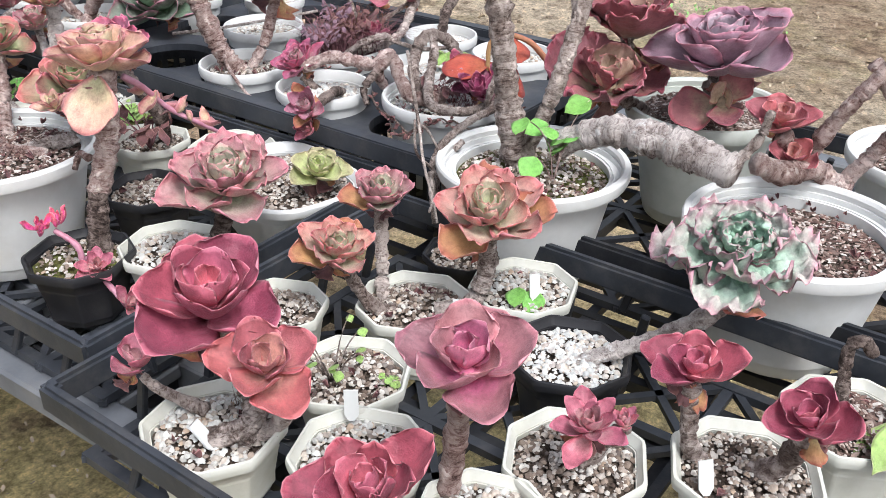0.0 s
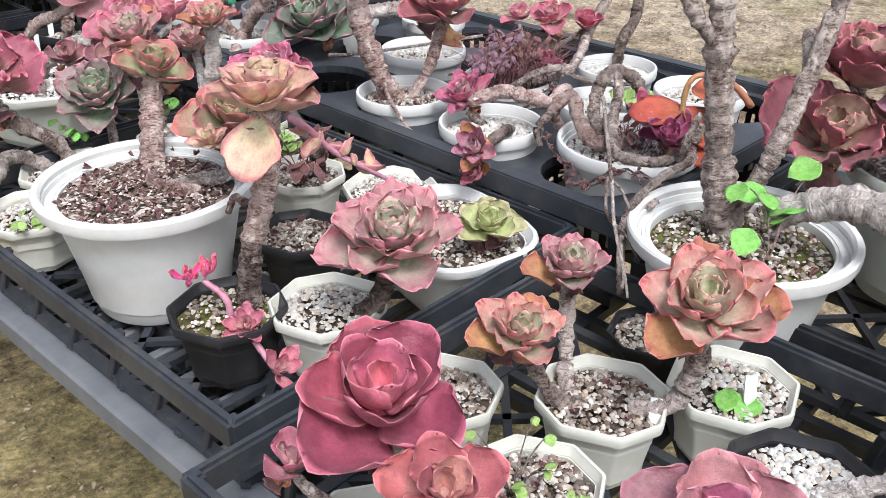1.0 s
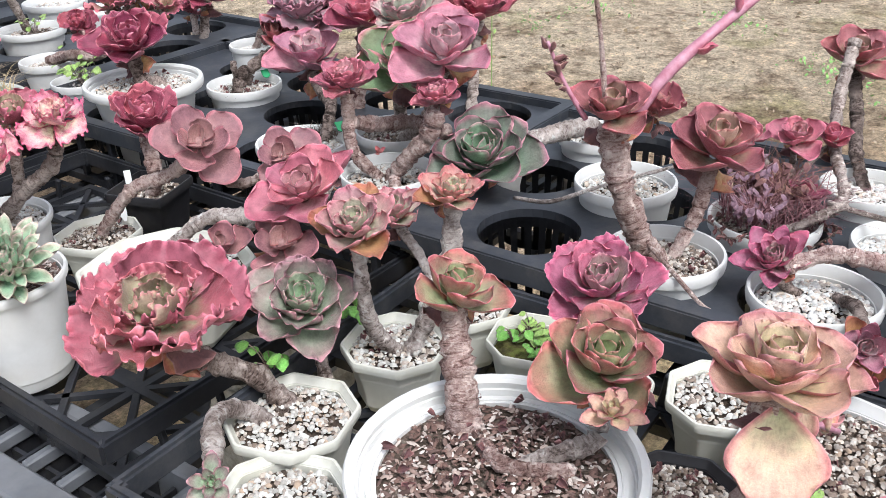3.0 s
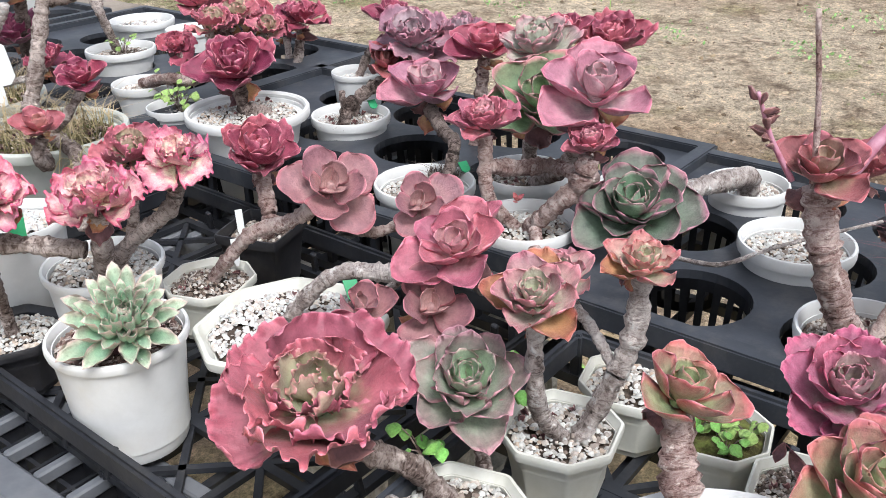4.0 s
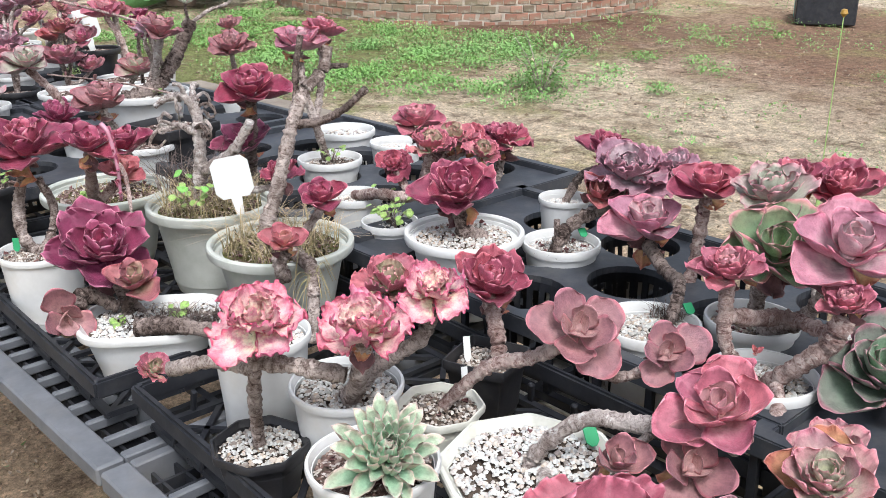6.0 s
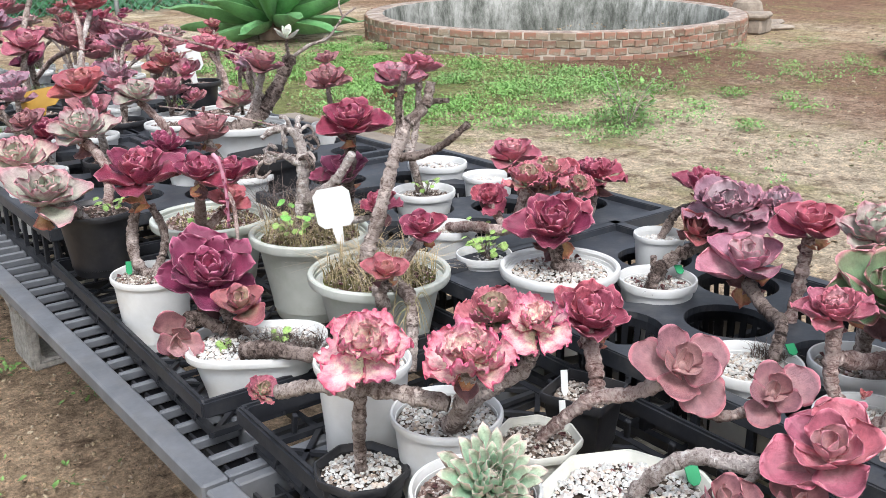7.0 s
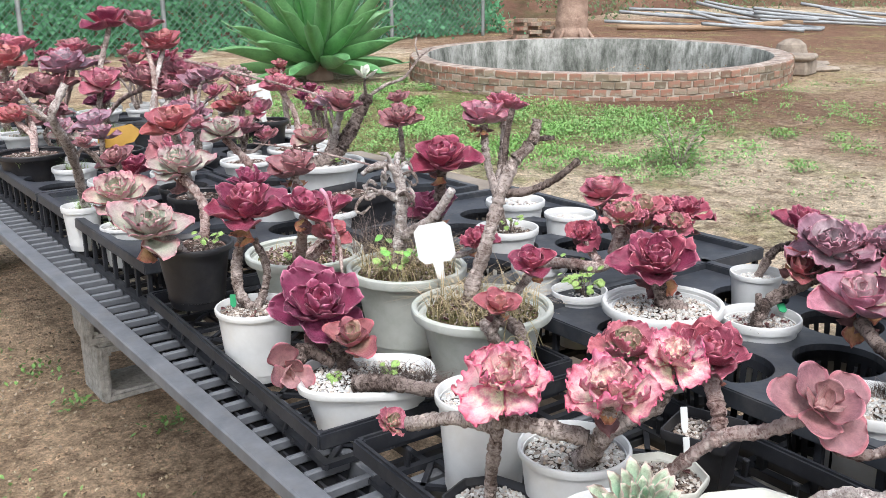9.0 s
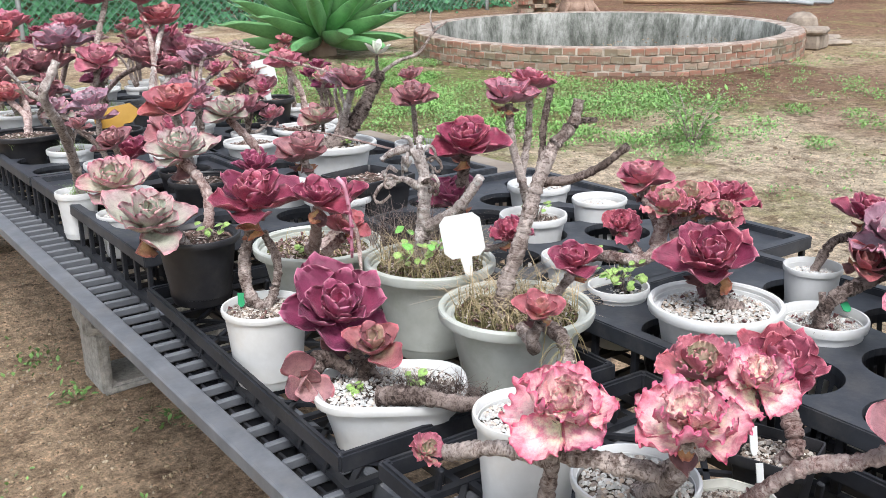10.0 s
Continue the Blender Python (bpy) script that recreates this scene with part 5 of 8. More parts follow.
# ---- plants: second tray ----
plant("wavy_succulent", "grey-pink wavy rosette over a white octagonal pot", (0.545, 0.735, 0.488),
      [((0.556, 0.703, 0.566), 0.056, 36, 0, 0, "wavy", "greypink", 26, 82, 0)], [([(0.540, 0.745, 0.485), (0.552, 0.722, 0.505), (0.557, 0.706, 0.552)], 0.009, 0.010)], bark_name="bark_dark")
plant("lime_succulent", "small lime green rosette in a white oblong pot", (0.690, 0.728, 0.497), [((0.690, 0.727, 0.524), 0.033, 34, 0, 0, "broad", "lime", 16, 76, 0)])
apricot = plant("apricot_succulent", "apricot rosette on a tall stout scarred stem", (0.487, 0.812, 0.492),
      [((0.519, 0.806, 0.668), 0.046, 18, 1, 0, "broad", "orange", 21, 82, 0), ((0.520, 0.898, 0.604), 0.022, 30, 1, 0, "spoon", "orange", 12, 80, 0)],
      [([(0.487, 0.812, 0.485), (0.490, 0.81, 0.52), (0.496, 0.809, 0.555)], 0.0125, 0.0115, "bark_dark"), ([(0.495, 0.809, 0.55), (0.512, 0.806, 0.60), (0.518, 0.806, 0.660)], 0.0115, 0.0125), ([(0.505, 0.83, 0.575), (0.505, 0.845, 0.575), (0.50, 0.85, 0.56)], 0.004, 0.003)], bark_name="bark_pink")
part("drooping_leaf", leaf("disc", "orange", 0), apricot, "large drooping apricot leaf", pose(0.022, -0.012, 0.166, 0, 0, 205) @ pose(0, 0, 0, 0, 50, 0) @ Matrix.Diagonal((0.052,) * 3 + (1,)))
plant("flowering_succulent", "small pink rosette trailing over a black pot with hot pink flowers", (0.462, 0.800, 0.494),
      [((0.460, 0.776, 0.500), 0.022, 80, 0, 0, "spoon", "rosepink", 11, 84, 0), ((0.460, 0.735, 0.478), 0.025, 60, 0, 50, "spoon", "rosepink", 8, 66, 0), ((0.446, 0.832, 0.526), 0.020, 50, 1, 40, "dart", "hotpink", 9, 56, 0), ((0.460, 0.826, 0.528), 0.019, 20, 1, 0, "dart", "hotpink", 8, 46, 0)],
      [([(0.463, 0.803, 0.49), (0.462, 0.79, 0.503), (0.461, 0.778, 0.498)], 0.003, 0.003), ([(0.461, 0.778, 0.496), (0.462, 0.757, 0.482), (0.461, 0.738, 0.474)], 0.003, 0.003), ([(0.462, 0.800, 0.49), (0.463, 0.806, 0.51), (0.456, 0.826, 0.522)], 0.0034, 0.003)], bark_name="stalk_pink")
plant("green_red_succulent", "green rosette with red margins in a large white pot", (0.530, 0.925, 0.545),
      [((0.563, 0.930, 0.602), 0.048, 40, 1, 0, "broad", "greenred", 20, 78, 0)], [([(0.50, 0.955, 0.545), (0.52, 0.935, 0.556), (0.545, 0.92, 0.560), (0.562, 0.930, 0.59)], 0.008, 0.008)], bark_name="bark_pale")
plant("pink_toothed_succulent", "pink toothed rosette on a dark stem", (0.690, 0.975, 0.488),
      [((0.632, 0.965, 0.616), 0.052, 30, 1, 0, "tooth", "pinktooth", 20, 76, 0)], [([(0.690, 0.975, 0.485), (0.672, 0.955, 0.535), (0.645, 0.962, 0.585), (0.634, 0.965, 0.605)], 0.009, 0.008)], bark_name="bark_dark")
plant("tall_succulent", "green and orange rosette leaning on a thick ringed trunk", (0.513, 1.010, 0.545),
      [((0.545, 1.036, 0.630), 0.040, 40, 1, 30, "broad", "greenred", 12, 70, 0)], [([(0.513, 1.005, 0.540), (0.523, 1.015, 0.57), (0.535, 1.028, 0.60), (0.543, 1.035, 0.625)], 0.016, 0.011), ([(0.505, 0.985, 0.55), (0.49, 0.96, 0.556), (0.50, 0.935, 0.555), (0.515, 0.92, 0.552)], 0.007, 0.006)], bark_name="bark_pink")
plant("leaning_succulent", "small rosette on a stem hanging over a tray rim", (0.49, 1.175, 0.488),
      [((0.403, 1.155, 0.505), 0.022, 66, 1, 10, "spoon", "greenpurple", 11, 74, 0)], [([(0.49, 1.175, 0.486), (0.475, 1.20, 0.505), (0.445, 1.195, 0.520), (0.415, 1.165, 0.512)], 0.009, 0.009)], bark_name="bark_pale")

# ---- plants: third tray ----
plant("frilled_succulent", "large rose frilled rosette over a white octagonal pot", (0.520, 1.19, 0.488),
      [((0.446, 1.246, 0.588), 0.076, 42, 1, 0, "frill", "frillred", 20, 80, 0)], [([(0.515, 1.185, 0.485), (0.50, 1.21, 0.52), (0.47, 1.23, 0.545), (0.450, 1.244, 0.575)], 0.010, 0.011)])
plant("green_purple_succulent", "green and purple wavy rosette", (0.56, 1.19, 0.488),
      [((0.562, 1.210, 0.556), 0.052, 36, 1, 0, "wavy", "greenpurple", 24, 78, 0)])
plant("pink_grey_succulent", "grey-pink rosettes on tall bent trunks, with withered amber leaves", (0.630, 1.160, 0.488),
      [((0.597, 1.173, 0.624), 0.042, 34, 2, 0, "wavy", "greypink", 20, 80, 3), ((0.668, 1.128, 0.638), 0.033, 24, 1, 0, "wavy", "greypink_warm", 18, 80, 2), ((0.690, 1.212, 0.590), 0.036, 30, 2, 0, "wavy", "greypink", 15, 80, 0)],
      [([(0.630, 1.160, 0.485), (0.608, 1.172, 0.52), (0.597, 1.172, 0.56), (0.597, 1.173, 0.615)], 0.009, 0.008), ([(0.632, 1.155, 0.485), (0.645, 1.14, 0.53), (0.662, 1.128, 0.58), (0.668, 1.128, 0.63)], 0.0095, 0.0105), ([(0.65, 1.135, 0.555), (0.668, 1.165, 0.57), (0.69, 1.21, 0.582)], 0.005, 0.006)], bark_name="bark_pale")
plant("red_succulent", "rose-red cupped rosettes on a long arching branch", (0.588, 1.440, 0.508),
      [((0.619, 1.293, 0.568), 0.047, 46, 2, 0, "disc", "dustymauve", 10, 74, 0), ((0.655, 1.294, 0.606), 0.050, 40, 2, 0, "broad", "rosepink", 15, 76, 0), ((0.586, 1.345, 0.562), 0.034, 40, 2, 30, "broad", "dustymauve", 7, 56, 0), ((0.690, 1.292, 0.560), 0.014, 40, 2, 0, "spoon", "rosepink", 11, 70, 0), ((0.725, 1.330, 0.59), 0.036, 30, 2, -40, "broad", "rosepink", 9, 76, 0)],
      [([(0.575, 1.44, 0.502), (0.592, 1.435, 0.530), (0.620, 1.405, 0.565), (0.645, 1.35, 0.572), (0.655, 1.297, 0.595)], 0.008, 0.011), ([(0.65, 1.31, 0.578), (0.63, 1.30, 0.56), (0.62, 1.294, 0.56)], 0.007, 0.006), ([(0.56, 1.385, 0.508), (0.575, 1.41, 0.512), (0.60, 1.435, 0.506)], 0.010, 0.010), ([(0.66, 1.31, 0.575), (0.70, 1.31, 0.55), (0.692, 1.295, 0.552)], 0.006, 0.006), ([(0.64, 1.345, 0.572), (0.61, 1.35, 0.558), (0.588, 1.347, 0.554)], 0.005, 0.004), ([(0.66, 1.31, 0.58), (0.70, 1.32, 0.575), (0.724, 1.328, 0.582)], 0.006, 0.005)], bark_name="bark_pale")
plant("flat_succulent", "flat mauve rosettes with round leaves on a curved stem", (0.613, 1.605, 0.488),
      [((0.668, 1.460, 0.620), 0.056, 50, 2, 0, "disc", "dustymauve", 14, 88, 0), ((0.721, 1.393, 0.602), 0.042, 46, 2, 0, "disc", "dustymauve", 11, 84, 0)],
      [([(0.613, 1.605, 0.485), (0.620, 1.585, 0.515), (0.635, 1.545, 0.560), (0.655, 1.505, 0.578), (0.668, 1.465, 0.608)], 0.0075, 0.010), ([(0.668, 1.465, 0.60), (0.69, 1.45, 0.57), (0.70, 1.42, 0.575), (0.72, 1.396, 0.594)], 0.007, 0.006)], bark_name="bark_pink")
plant("mint_succulent", "pale mint rosette of pointed leaves in a white cup pot", (0.449, 1.490, 0.540),
      [((0.444, 1.474, 0.570), 0.052, 40, 2, 0, "dart", "mint", 50, 86, 0)])
plant("frilled_succulent", "cream and red frilled heads on forking stems", (0.429, 1.665, 0.488),
      [((0.415, 1.623, 0.648), 0.066, 36, 2, 0, "ruffle", "creamred", 19, 88, 0), ((0.362, 1.748, 0.570), 0.024, 70, 2, 30, "frill", "frillred", 12, 74, 0)],
      [([(0.429, 1.665, 0.485), (0.422, 1.655, 0.53), (0.412, 1.635, 0.58), (0.414, 1.625, 0.64)], 0.0075, 0.008), ([(0.413, 1.63, 0.60), (0.395, 1.68, 0.595), (0.372, 1.73, 0.575)], 0.009, 0.009), ([(0.414, 1.625, 0.61), (0.44, 1.60, 0.605), (0.468, 1.565, 0.60)], 0.009, 0.010)])
plant("frilled_succulent", "cream and red frilled heads over a white cup pot", (0.520, 1.640, 0.535),
      [((0.479, 1.548, 0.648), 0.066, 36, 2, 0, "ruffle", "creamred", 19, 88, 0), ((0.568, 1.555, 0.657), 0.055, 36, 2, 0, "ruffle", "creamred", 17, 86, 0), ((0.548, 1.600, 0.655), 0.045, 30, 2, 0, "frill", "frillred", 14, 80, 0)],
      [([(0.515, 1.635, 0.53), (0.50, 1.60, 0.555), (0.482, 1.56, 0.60), (0.480, 1.55, 0.64)], 0.011, 0.010), ([(0.515, 1.635, 0.53), (0.535, 1.60, 0.575), (0.56, 1.565, 0.61), (0.568, 1.556, 0.648)], 0.010, 0.009), ([(0.535, 1.60, 0.575), (0.546, 1.60, 0.645)], 0.008, 0.007)])
plant("red_succulent", "dark rose wavy rosette in a black square pot", (0.707, 1.630, 0.505),
      [((0.735, 1.652, 0.586), 0.056, 46, 2, 20, "wavy", "crimson", 17, 74, 0)], [([(0.705, 1.625, 0.50), (0.70, 1.60, 0.53), (0.715, 1.62, 0.555), (0.733, 1.648, 0.575)], 0.010, 0.011)], bark_name="bark_pink")

# ---- plants: holed trays ----
plant("tall_succulent", "red rosettes on thick ringed trunks with a long pink flower stalk", (0.843, 1.012, 0.535),
      [((0.815, 1.057, 0.682), 0.044, 30, 1, 0, "broad", "brownred", 12, 74, 0), ((0.893, 0.985, 0.636), 0.056, 28, 1, 0, "broad", "brownred", 15, 80, 0), ((0.885, 1.045, 0.665), 0.040, 20, 1, 0, "frill", "redorange", 12, 76, 0)],
      [([(0.843, 1.012, 0.53), (0.825, 1.025, 0.56), (0.815, 1.045, 0.62), (0.815, 1.056, 0.672)], 0.014, 0.016), ([(0.850, 1.005, 0.53), (0.872, 0.993, 0.57), (0.890, 0.987, 0.625)], 0.007, 0.009), ([(0.812, 1.060, 0.67), (0.806, 1.065, 0.74), (0.800, 1.074, 0.81)], 0.0030, 0.0024), ([(0.825, 1.02, 0.56), (0.80, 0.985, 0.555), (0.795, 0.95, 0.53), (0.80, 0.93, 0.52)], 0.003, 0.002)], bark_name="bark_pink")
plant("pink_clump_succulent", "tangled clump of small pink rosettes and dry purple stalks", (0.972, 0.956, 0.535),
      [((1.057, 0.960, 0.600), 0.034, 30, 1, 0, "broad", "rosepink", 12, 74, 0), ((1.098, 0.935, 0.590), 0.029, 36, 1, 0, "broad", "crimson", 10, 74, 0), ((1.04, 1.00, 0.598), 0.024, 20, 1, 0, "broad", "rosepink", 9, 74, 0), ((1.01, 0.93, 0.558), 0.026, 30, 1, 0, "spoon", "darkred", 14, 70, 0)],
      [([(0.972, 0.956, 0.53), (1.01, 0.95, 0.56), (1.04, 0.955, 0.575), (1.056, 0.960, 0.594)], 0.006, 0.004), ([(1.02, 0.95, 0.563), (1.07, 0.945, 0.572), (1.096, 0.936, 0.584)], 0.004, 0.0035), ([(0.96, 0.92, 0.545), (1.02, 0.895, 0.560), (1.10, 0.93, 0.585), (1.17, 0.95, 0.62), (1.22, 0.955, 0.67)], 0.006, 0.009), ([(0.99, 0.95, 0.54), (0.975, 0.965, 0.552)], 0.004, 0.004), ([(1.01, 0.95, 0.56), (1.03, 0.99, 0.592)], 0.004, 0.003), ([(0.95, 0.93, 0.54), (0.955, 0.90, 0.565), (0.985, 0.885, 0.57), (1.0, 0.90, 0.55)], 0.006, 0.005)], bark_name="bark")
plant("red_succulent", "rose-red rosette on a tall leaning stem", (1.108, 0.889, 0.535),
      [((1.250, 0.960, 0.640), 0.048, 36, 1, 0, "broad", "brownred", 13, 76, 0)], [([(1.108, 0.889, 0.53), (1.16, 0.92, 0.56), (1.21, 0.935, 0.58), (1.248, 0.958, 0.632)], 0.008, 0.009)], bark_name="bark_dark")
plant("dark_succulent", "dark purple-red rosette drooping over a white pot", (0.846, 0.875, 0.535),
      [((0.846, 0.905, 0.562), 0.036, 40, 1, 0, "spoon", "pinktooth", 22, 74, 0), ((0.760, 0.806, 0.556), 0.034, 80, 1, 0, "spoon", "pinkmauve", 14, 56, 2), ((0.757, 0.803, 0.532), 0.026, 110, 1, 0, "spoon", "rosepink", 8, 60, 1)],
      [([(0.85, 0.88, 0.532), (0.845, 0.90, 0.548)], 0.007, 0.006), ([(0.86, 0.85, 0.536), (0.82, 0.825, 0.552), (0.775, 0.812, 0.55)], 0.006, 0.007)], bark_name="bark_dark")
plant("bare_stem_succulent", "ring of bare gnarled grey branches with dry withered leaves", (0.902, 0.735, 0.535),
      [((0.915, 0.690, 0.566), 0.034, 50, 0, 0, "spoon", "wine", 11, 66, 0), ((0.890, 0.668, 0.566), 0.036, 50, 0, 0, "spoon", "wine", 10, 66, 0), ((0.925, 0.725, 0.572), 0.026, 30, 0, 40, "spoon", "darkred", 10, 70, 0), ((0.895, 0.700, 0.575), 0.020, 40, 0, 20, "spoon", "purple", 9, 64, 0)],
      [([(0.93, 0.765, 0.602), (0.915, 0.752, 0.588), (0.888, 0.737, 0.571), (0.854, 0.712, 0.560), (0.845, 0.694, 0.556), (0.858, 0.669, 0.554), (0.880, 0.655, 0.556), (0.893, 0.648, 0.568), (0.902, 0.645, 0.588)], 0.0062, 0.0072), ([(0.880, 0.80, 0.548), (0.866, 0.797, 0.572), (0.880, 0.785, 0.586), (0.868, 0.765, 0.568), (0.862, 0.740, 0.553), (0.888, 0.725, 0.549), (0.905, 0.74, 0.545)], 0.0075, 0.0105, "bark_pink"),
       ([(0.89, 0.752, 0.548), (0.893, 0.765, 0.570), (0.908, 0.772, 0.592), (0.925, 0.772, 0.604), (0.942, 0.770, 0.602), (0.962, 0.762, 0.588), (0.968, 0.745, 0.555)], 0.008, 0.0085), ([(0.842, 0.895, 0.562), (0.858, 0.865, 0.576), (0.868, 0.835, 0.575), (0.880, 0.812, 0.572), (0.905, 0.818, 0.577), (0.925, 0.825, 0.572)], 0.009, 0.0085, "bark_pink"), ([(0.981, 0.90, 0.57), (0.995, 0.86, 0.560), (0.99, 0.825, 0.563), (1.0, 0.79, 0.57)], 0.0035, 0.003),
       ([(0.890, 0.646, 0.565), (0.862, 0.630, 0.566), (0.815, 0.628, 0.566), (0.760, 0.620, 0.561), (0.730, 0.610, 0.548), (0.718, 0.600, 0.525), (0.722, 0.60, 0.495)], 0.0055, 0.0035), ([(0.875, 0.647, 0.557), (0.872, 0.640, 0.585), (0.885, 0.638, 0.605)], 0.005, 0.004), ([(0.862, 0.797, 0.57), (0.845, 0.80, 0.555), (0.838, 0.79, 0.54)], 0.006, 0.004, "bark_dark"), ([(0.728, 0.611, 0.55), (0.712, 0.615, 0.57), (0.716, 0.62, 0.60)], 0.002, 0.0015)], bark_name="bark")
withered = thing("withered_leaves", "large withered orange-red leaves hanging among bare branches", "withered leaf", (0.915, 0.674, 0.582), 0)
for x, y, z, rx, ry, rz, size in ((0, 0, 0.010, -22, 4, 131, 0.052), (0, 0, 0.010, 34, 40, -49, 0.056), (0.0, -0.012, -0.004, 40, 58, -85, 0.044), (0.012, 0.0, 0.026, 35, 10, -30, 0.045)):
    part("leaf", leaf("disc", "ember", 0), withered, "", pose(x, y, z, rx, ry, rz) @ Matrix.Diagonal((size, size * 0.85, size, 1)))
part("leaf_stalk", tube_mesh("leaf_stalk", [(0, 0, -0.02), (0.0, 0.0, 0.030), (0.012, -0.008, 0.044), (0.035, -0.03, 0.034), (0.050, -0.046, 0.012)], 0.0025, 0.0036, L["amber"], 10, 0.1), withered, "curved yellow-brown leaf stalk")
plant("stout_trunk_succulent", "stout upright trunk and thick fallen branch in a white pot", (0.785, 0.555, 0.545),
      [],
      [([(0.796, 0.553, 0.54), (0.785, 0.560, 0.60), (0.780, 0.566, 0.66), (0.775, 0.572, 0.72), (0.772, 0.575, 0.80), (0.79, 0.58, 0.88)], 0.0155, 0.011), ([(0.800, 0.515, 0.575), (0.80, 0.46, 0.603), (0.80, 0.40, 0.605), (0.795, 0.34, 0.598)], 0.0150, 0.0195, "bark_pale"), ([(0.777, 0.568, 0.70), (0.75, 0.585, 0.74), (0.74, 0.60, 0.79)], 0.008, 0.007), ([(0.80, 0.55, 0.55), (0.815, 0.53, 0.62), (0.84, 0.525, 0.68), (0.86, 0.515, 0.76)], 0.010, 0.008), ([(0.84, 0.525, 0.68), (0.87, 0.545, 0.70), (0.90, 0.55, 0.695)], 0.006, 0.005), ([(0.78, 0.61, 0.56), (0.77, 0.63, 0.53), (0.76, 0.63, 0.47)], 0.004, 0.003), ([(0.797, 0.345, 0.60), (0.81, 0.33, 0.625), (0.815, 0.325, 0.65)], 0.006, 0.004)], bark_name="bark")
plant("purple_succulent", "large purple rosette in a greyed pot", (1.010, 0.450, 0.555),
      [((0.970, 0.425, 0.635), 0.072, 18, 0, 0, "broad", "purple", 24, 70, 0), ((0.950, 0.415, 0.598), 0.052, 50, 0, 20, "disc", "brownred", 6, 86, 0)], [([(1.01, 0.45, 0.55), (0.99, 0.44, 0.58), (0.972, 0.428, 0.615)], 0.014, 0.013)])
plant("frilled_succulent", "tall red frilled rosettes beside a greyed pot", (0.985, 0.50, 0.555),
      [((0.915, 0.525, 0.600), 0.074, 24, 0, 0, "frill", "brownred", 12, 66, 0), ((0.955, 0.525, 0.650), 0.074, 20, 0, 0, "frill", "brownred", 12, 58, 0)],
      [([(0.985, 0.50, 0.55), (0.945, 0.52, 0.58), (0.92, 0.525, 0.605)], 0.009, 0.008), ([(0.945, 0.52, 0.58), (0.955, 0.525, 0.62), (0.946, 0.526, 0.66)], 0.008, 0.008)])
plant("red_succulent", "red cupped rosette with a thick flower stalk on a bare branch", (0.90, 0.30, 0.555),
      [((0.883, 0.335, 0.615), 0.036, 30, 0, 0, "broad", "redorange", 11, 72, 0), ((0.884, 0.318, 0.585), 0.030, 60, 0, 10, "broad", "redorange", 7, 60, 0)],
      [([(0.93, 0.28, 0.55), (0.90, 0.31, 0.58), (0.885, 0.333, 0.605)], 0.012, 0.010), ([(0.90, 0.31, 0.585), (0.895, 0.29, 0.63), (0.905, 0.25, 0.70), (0.93, 0.21, 0.77)], 0.009, 0.006), ([(0.93, 0.28, 0.56), (0.925, 0.25, 0.62), (0.905, 0.262, 0.665), (0.90, 0.275, 0.68)], 0.009, 0.008), ([(0.82, 0.33, 0.60), (0.85, 0.315, 0.585), (0.90, 0.30, 0.575)], 0.012, 0.010)], bark_name="bark_pink")
plant("dark_green_succulent", "dark green rosette with pink margins leaning from its pot", (1.085, 1.215, 0.538),
      [((0.911, 1.265, 0.560), 0.066, 56, 2, 0, "broad", "darkgreen", 24, 80, 0)], [([(1.090, 1.216, 0.535), (1.060, 1.205, 0.568), (1.005, 1.225, 0.572), (0.955, 1.248, 0.568), (0.918, 1.264, 0.562)], 0.012, 0.014)], bark_name="bark_pale")
plant("ruffled_succulent", "two ruffled pink heads on bent stems in a white pot", (0.858, 1.365, 0.538),
      [((0.852, 1.414, 0.643), 0.040, 26, 2, 0, "wavy", "rosepink", 26, 76, 0), ((0.864, 1.291, 0.642), 0.030, 26, 2, 0, "wavy", "rosepink", 22, 70, 0), ((0.855, 1.375, 0.565), 0.010, 30, 2, 0, "spoon", "redorange", 8, 60, 0)],
      [([(0.850, 1.370, 0.535), (0.838, 1.40, 0.57), (0.848, 1.412, 0.632)], 0.0075, 0.010), ([(0.855, 1.36, 0.535), (0.845, 1.33, 0.565), (0.855, 1.30, 0.60), (0.862, 1.292, 0.63)], 0.009, 0.014), ([(0.84, 1.34, 0.545), (0.82, 1.325, 0.535), (0.80, 1.32, 0.52)], 0.009, 0.009), ([(0.845, 1.405, 0.60), (0.89, 1.40, 0.585), (0.93, 1.38, 0.58), (0.90, 1.31, 0.59)], 0.010, 0.010)], bark_name="bark_pink")
plant("rose_succulent", "rose broad-leaved rosette beside a green one", (0.976, 1.449, 0.538),
      [((0.919, 1.323, 0.672), 0.068, 42, 2, 0, "broad", "pinkmauve", 15, 78, 0)], [([(0.97, 1.43, 0.535), (0.94, 1.37, 0.58), (0.921, 1.327, 0.655)], 0.010, 0.010)])
plant("green_pink_succulent", "large green rosette with pink margins", (0.995, 1.46, 0.538),
      [((0.972, 1.425, 0.630), 0.072, 48, 2, 0, "broad", "greenpink", 16, 80, 0), ((1.045, 1.480, 0.672), 0.058, 26, 2, 0, "wavy", "palegrey", 20, 80, 0)],
      [([(0.995, 1.46, 0.535), (0.985, 1.445, 0.58), (0.975, 1.43, 0.615)], 0.011, 0.010), ([(0.99, 1.455, 0.56), (1.02, 1.47, 0.61), (1.043, 1.48, 0.66)], 0.009, 0.009)])
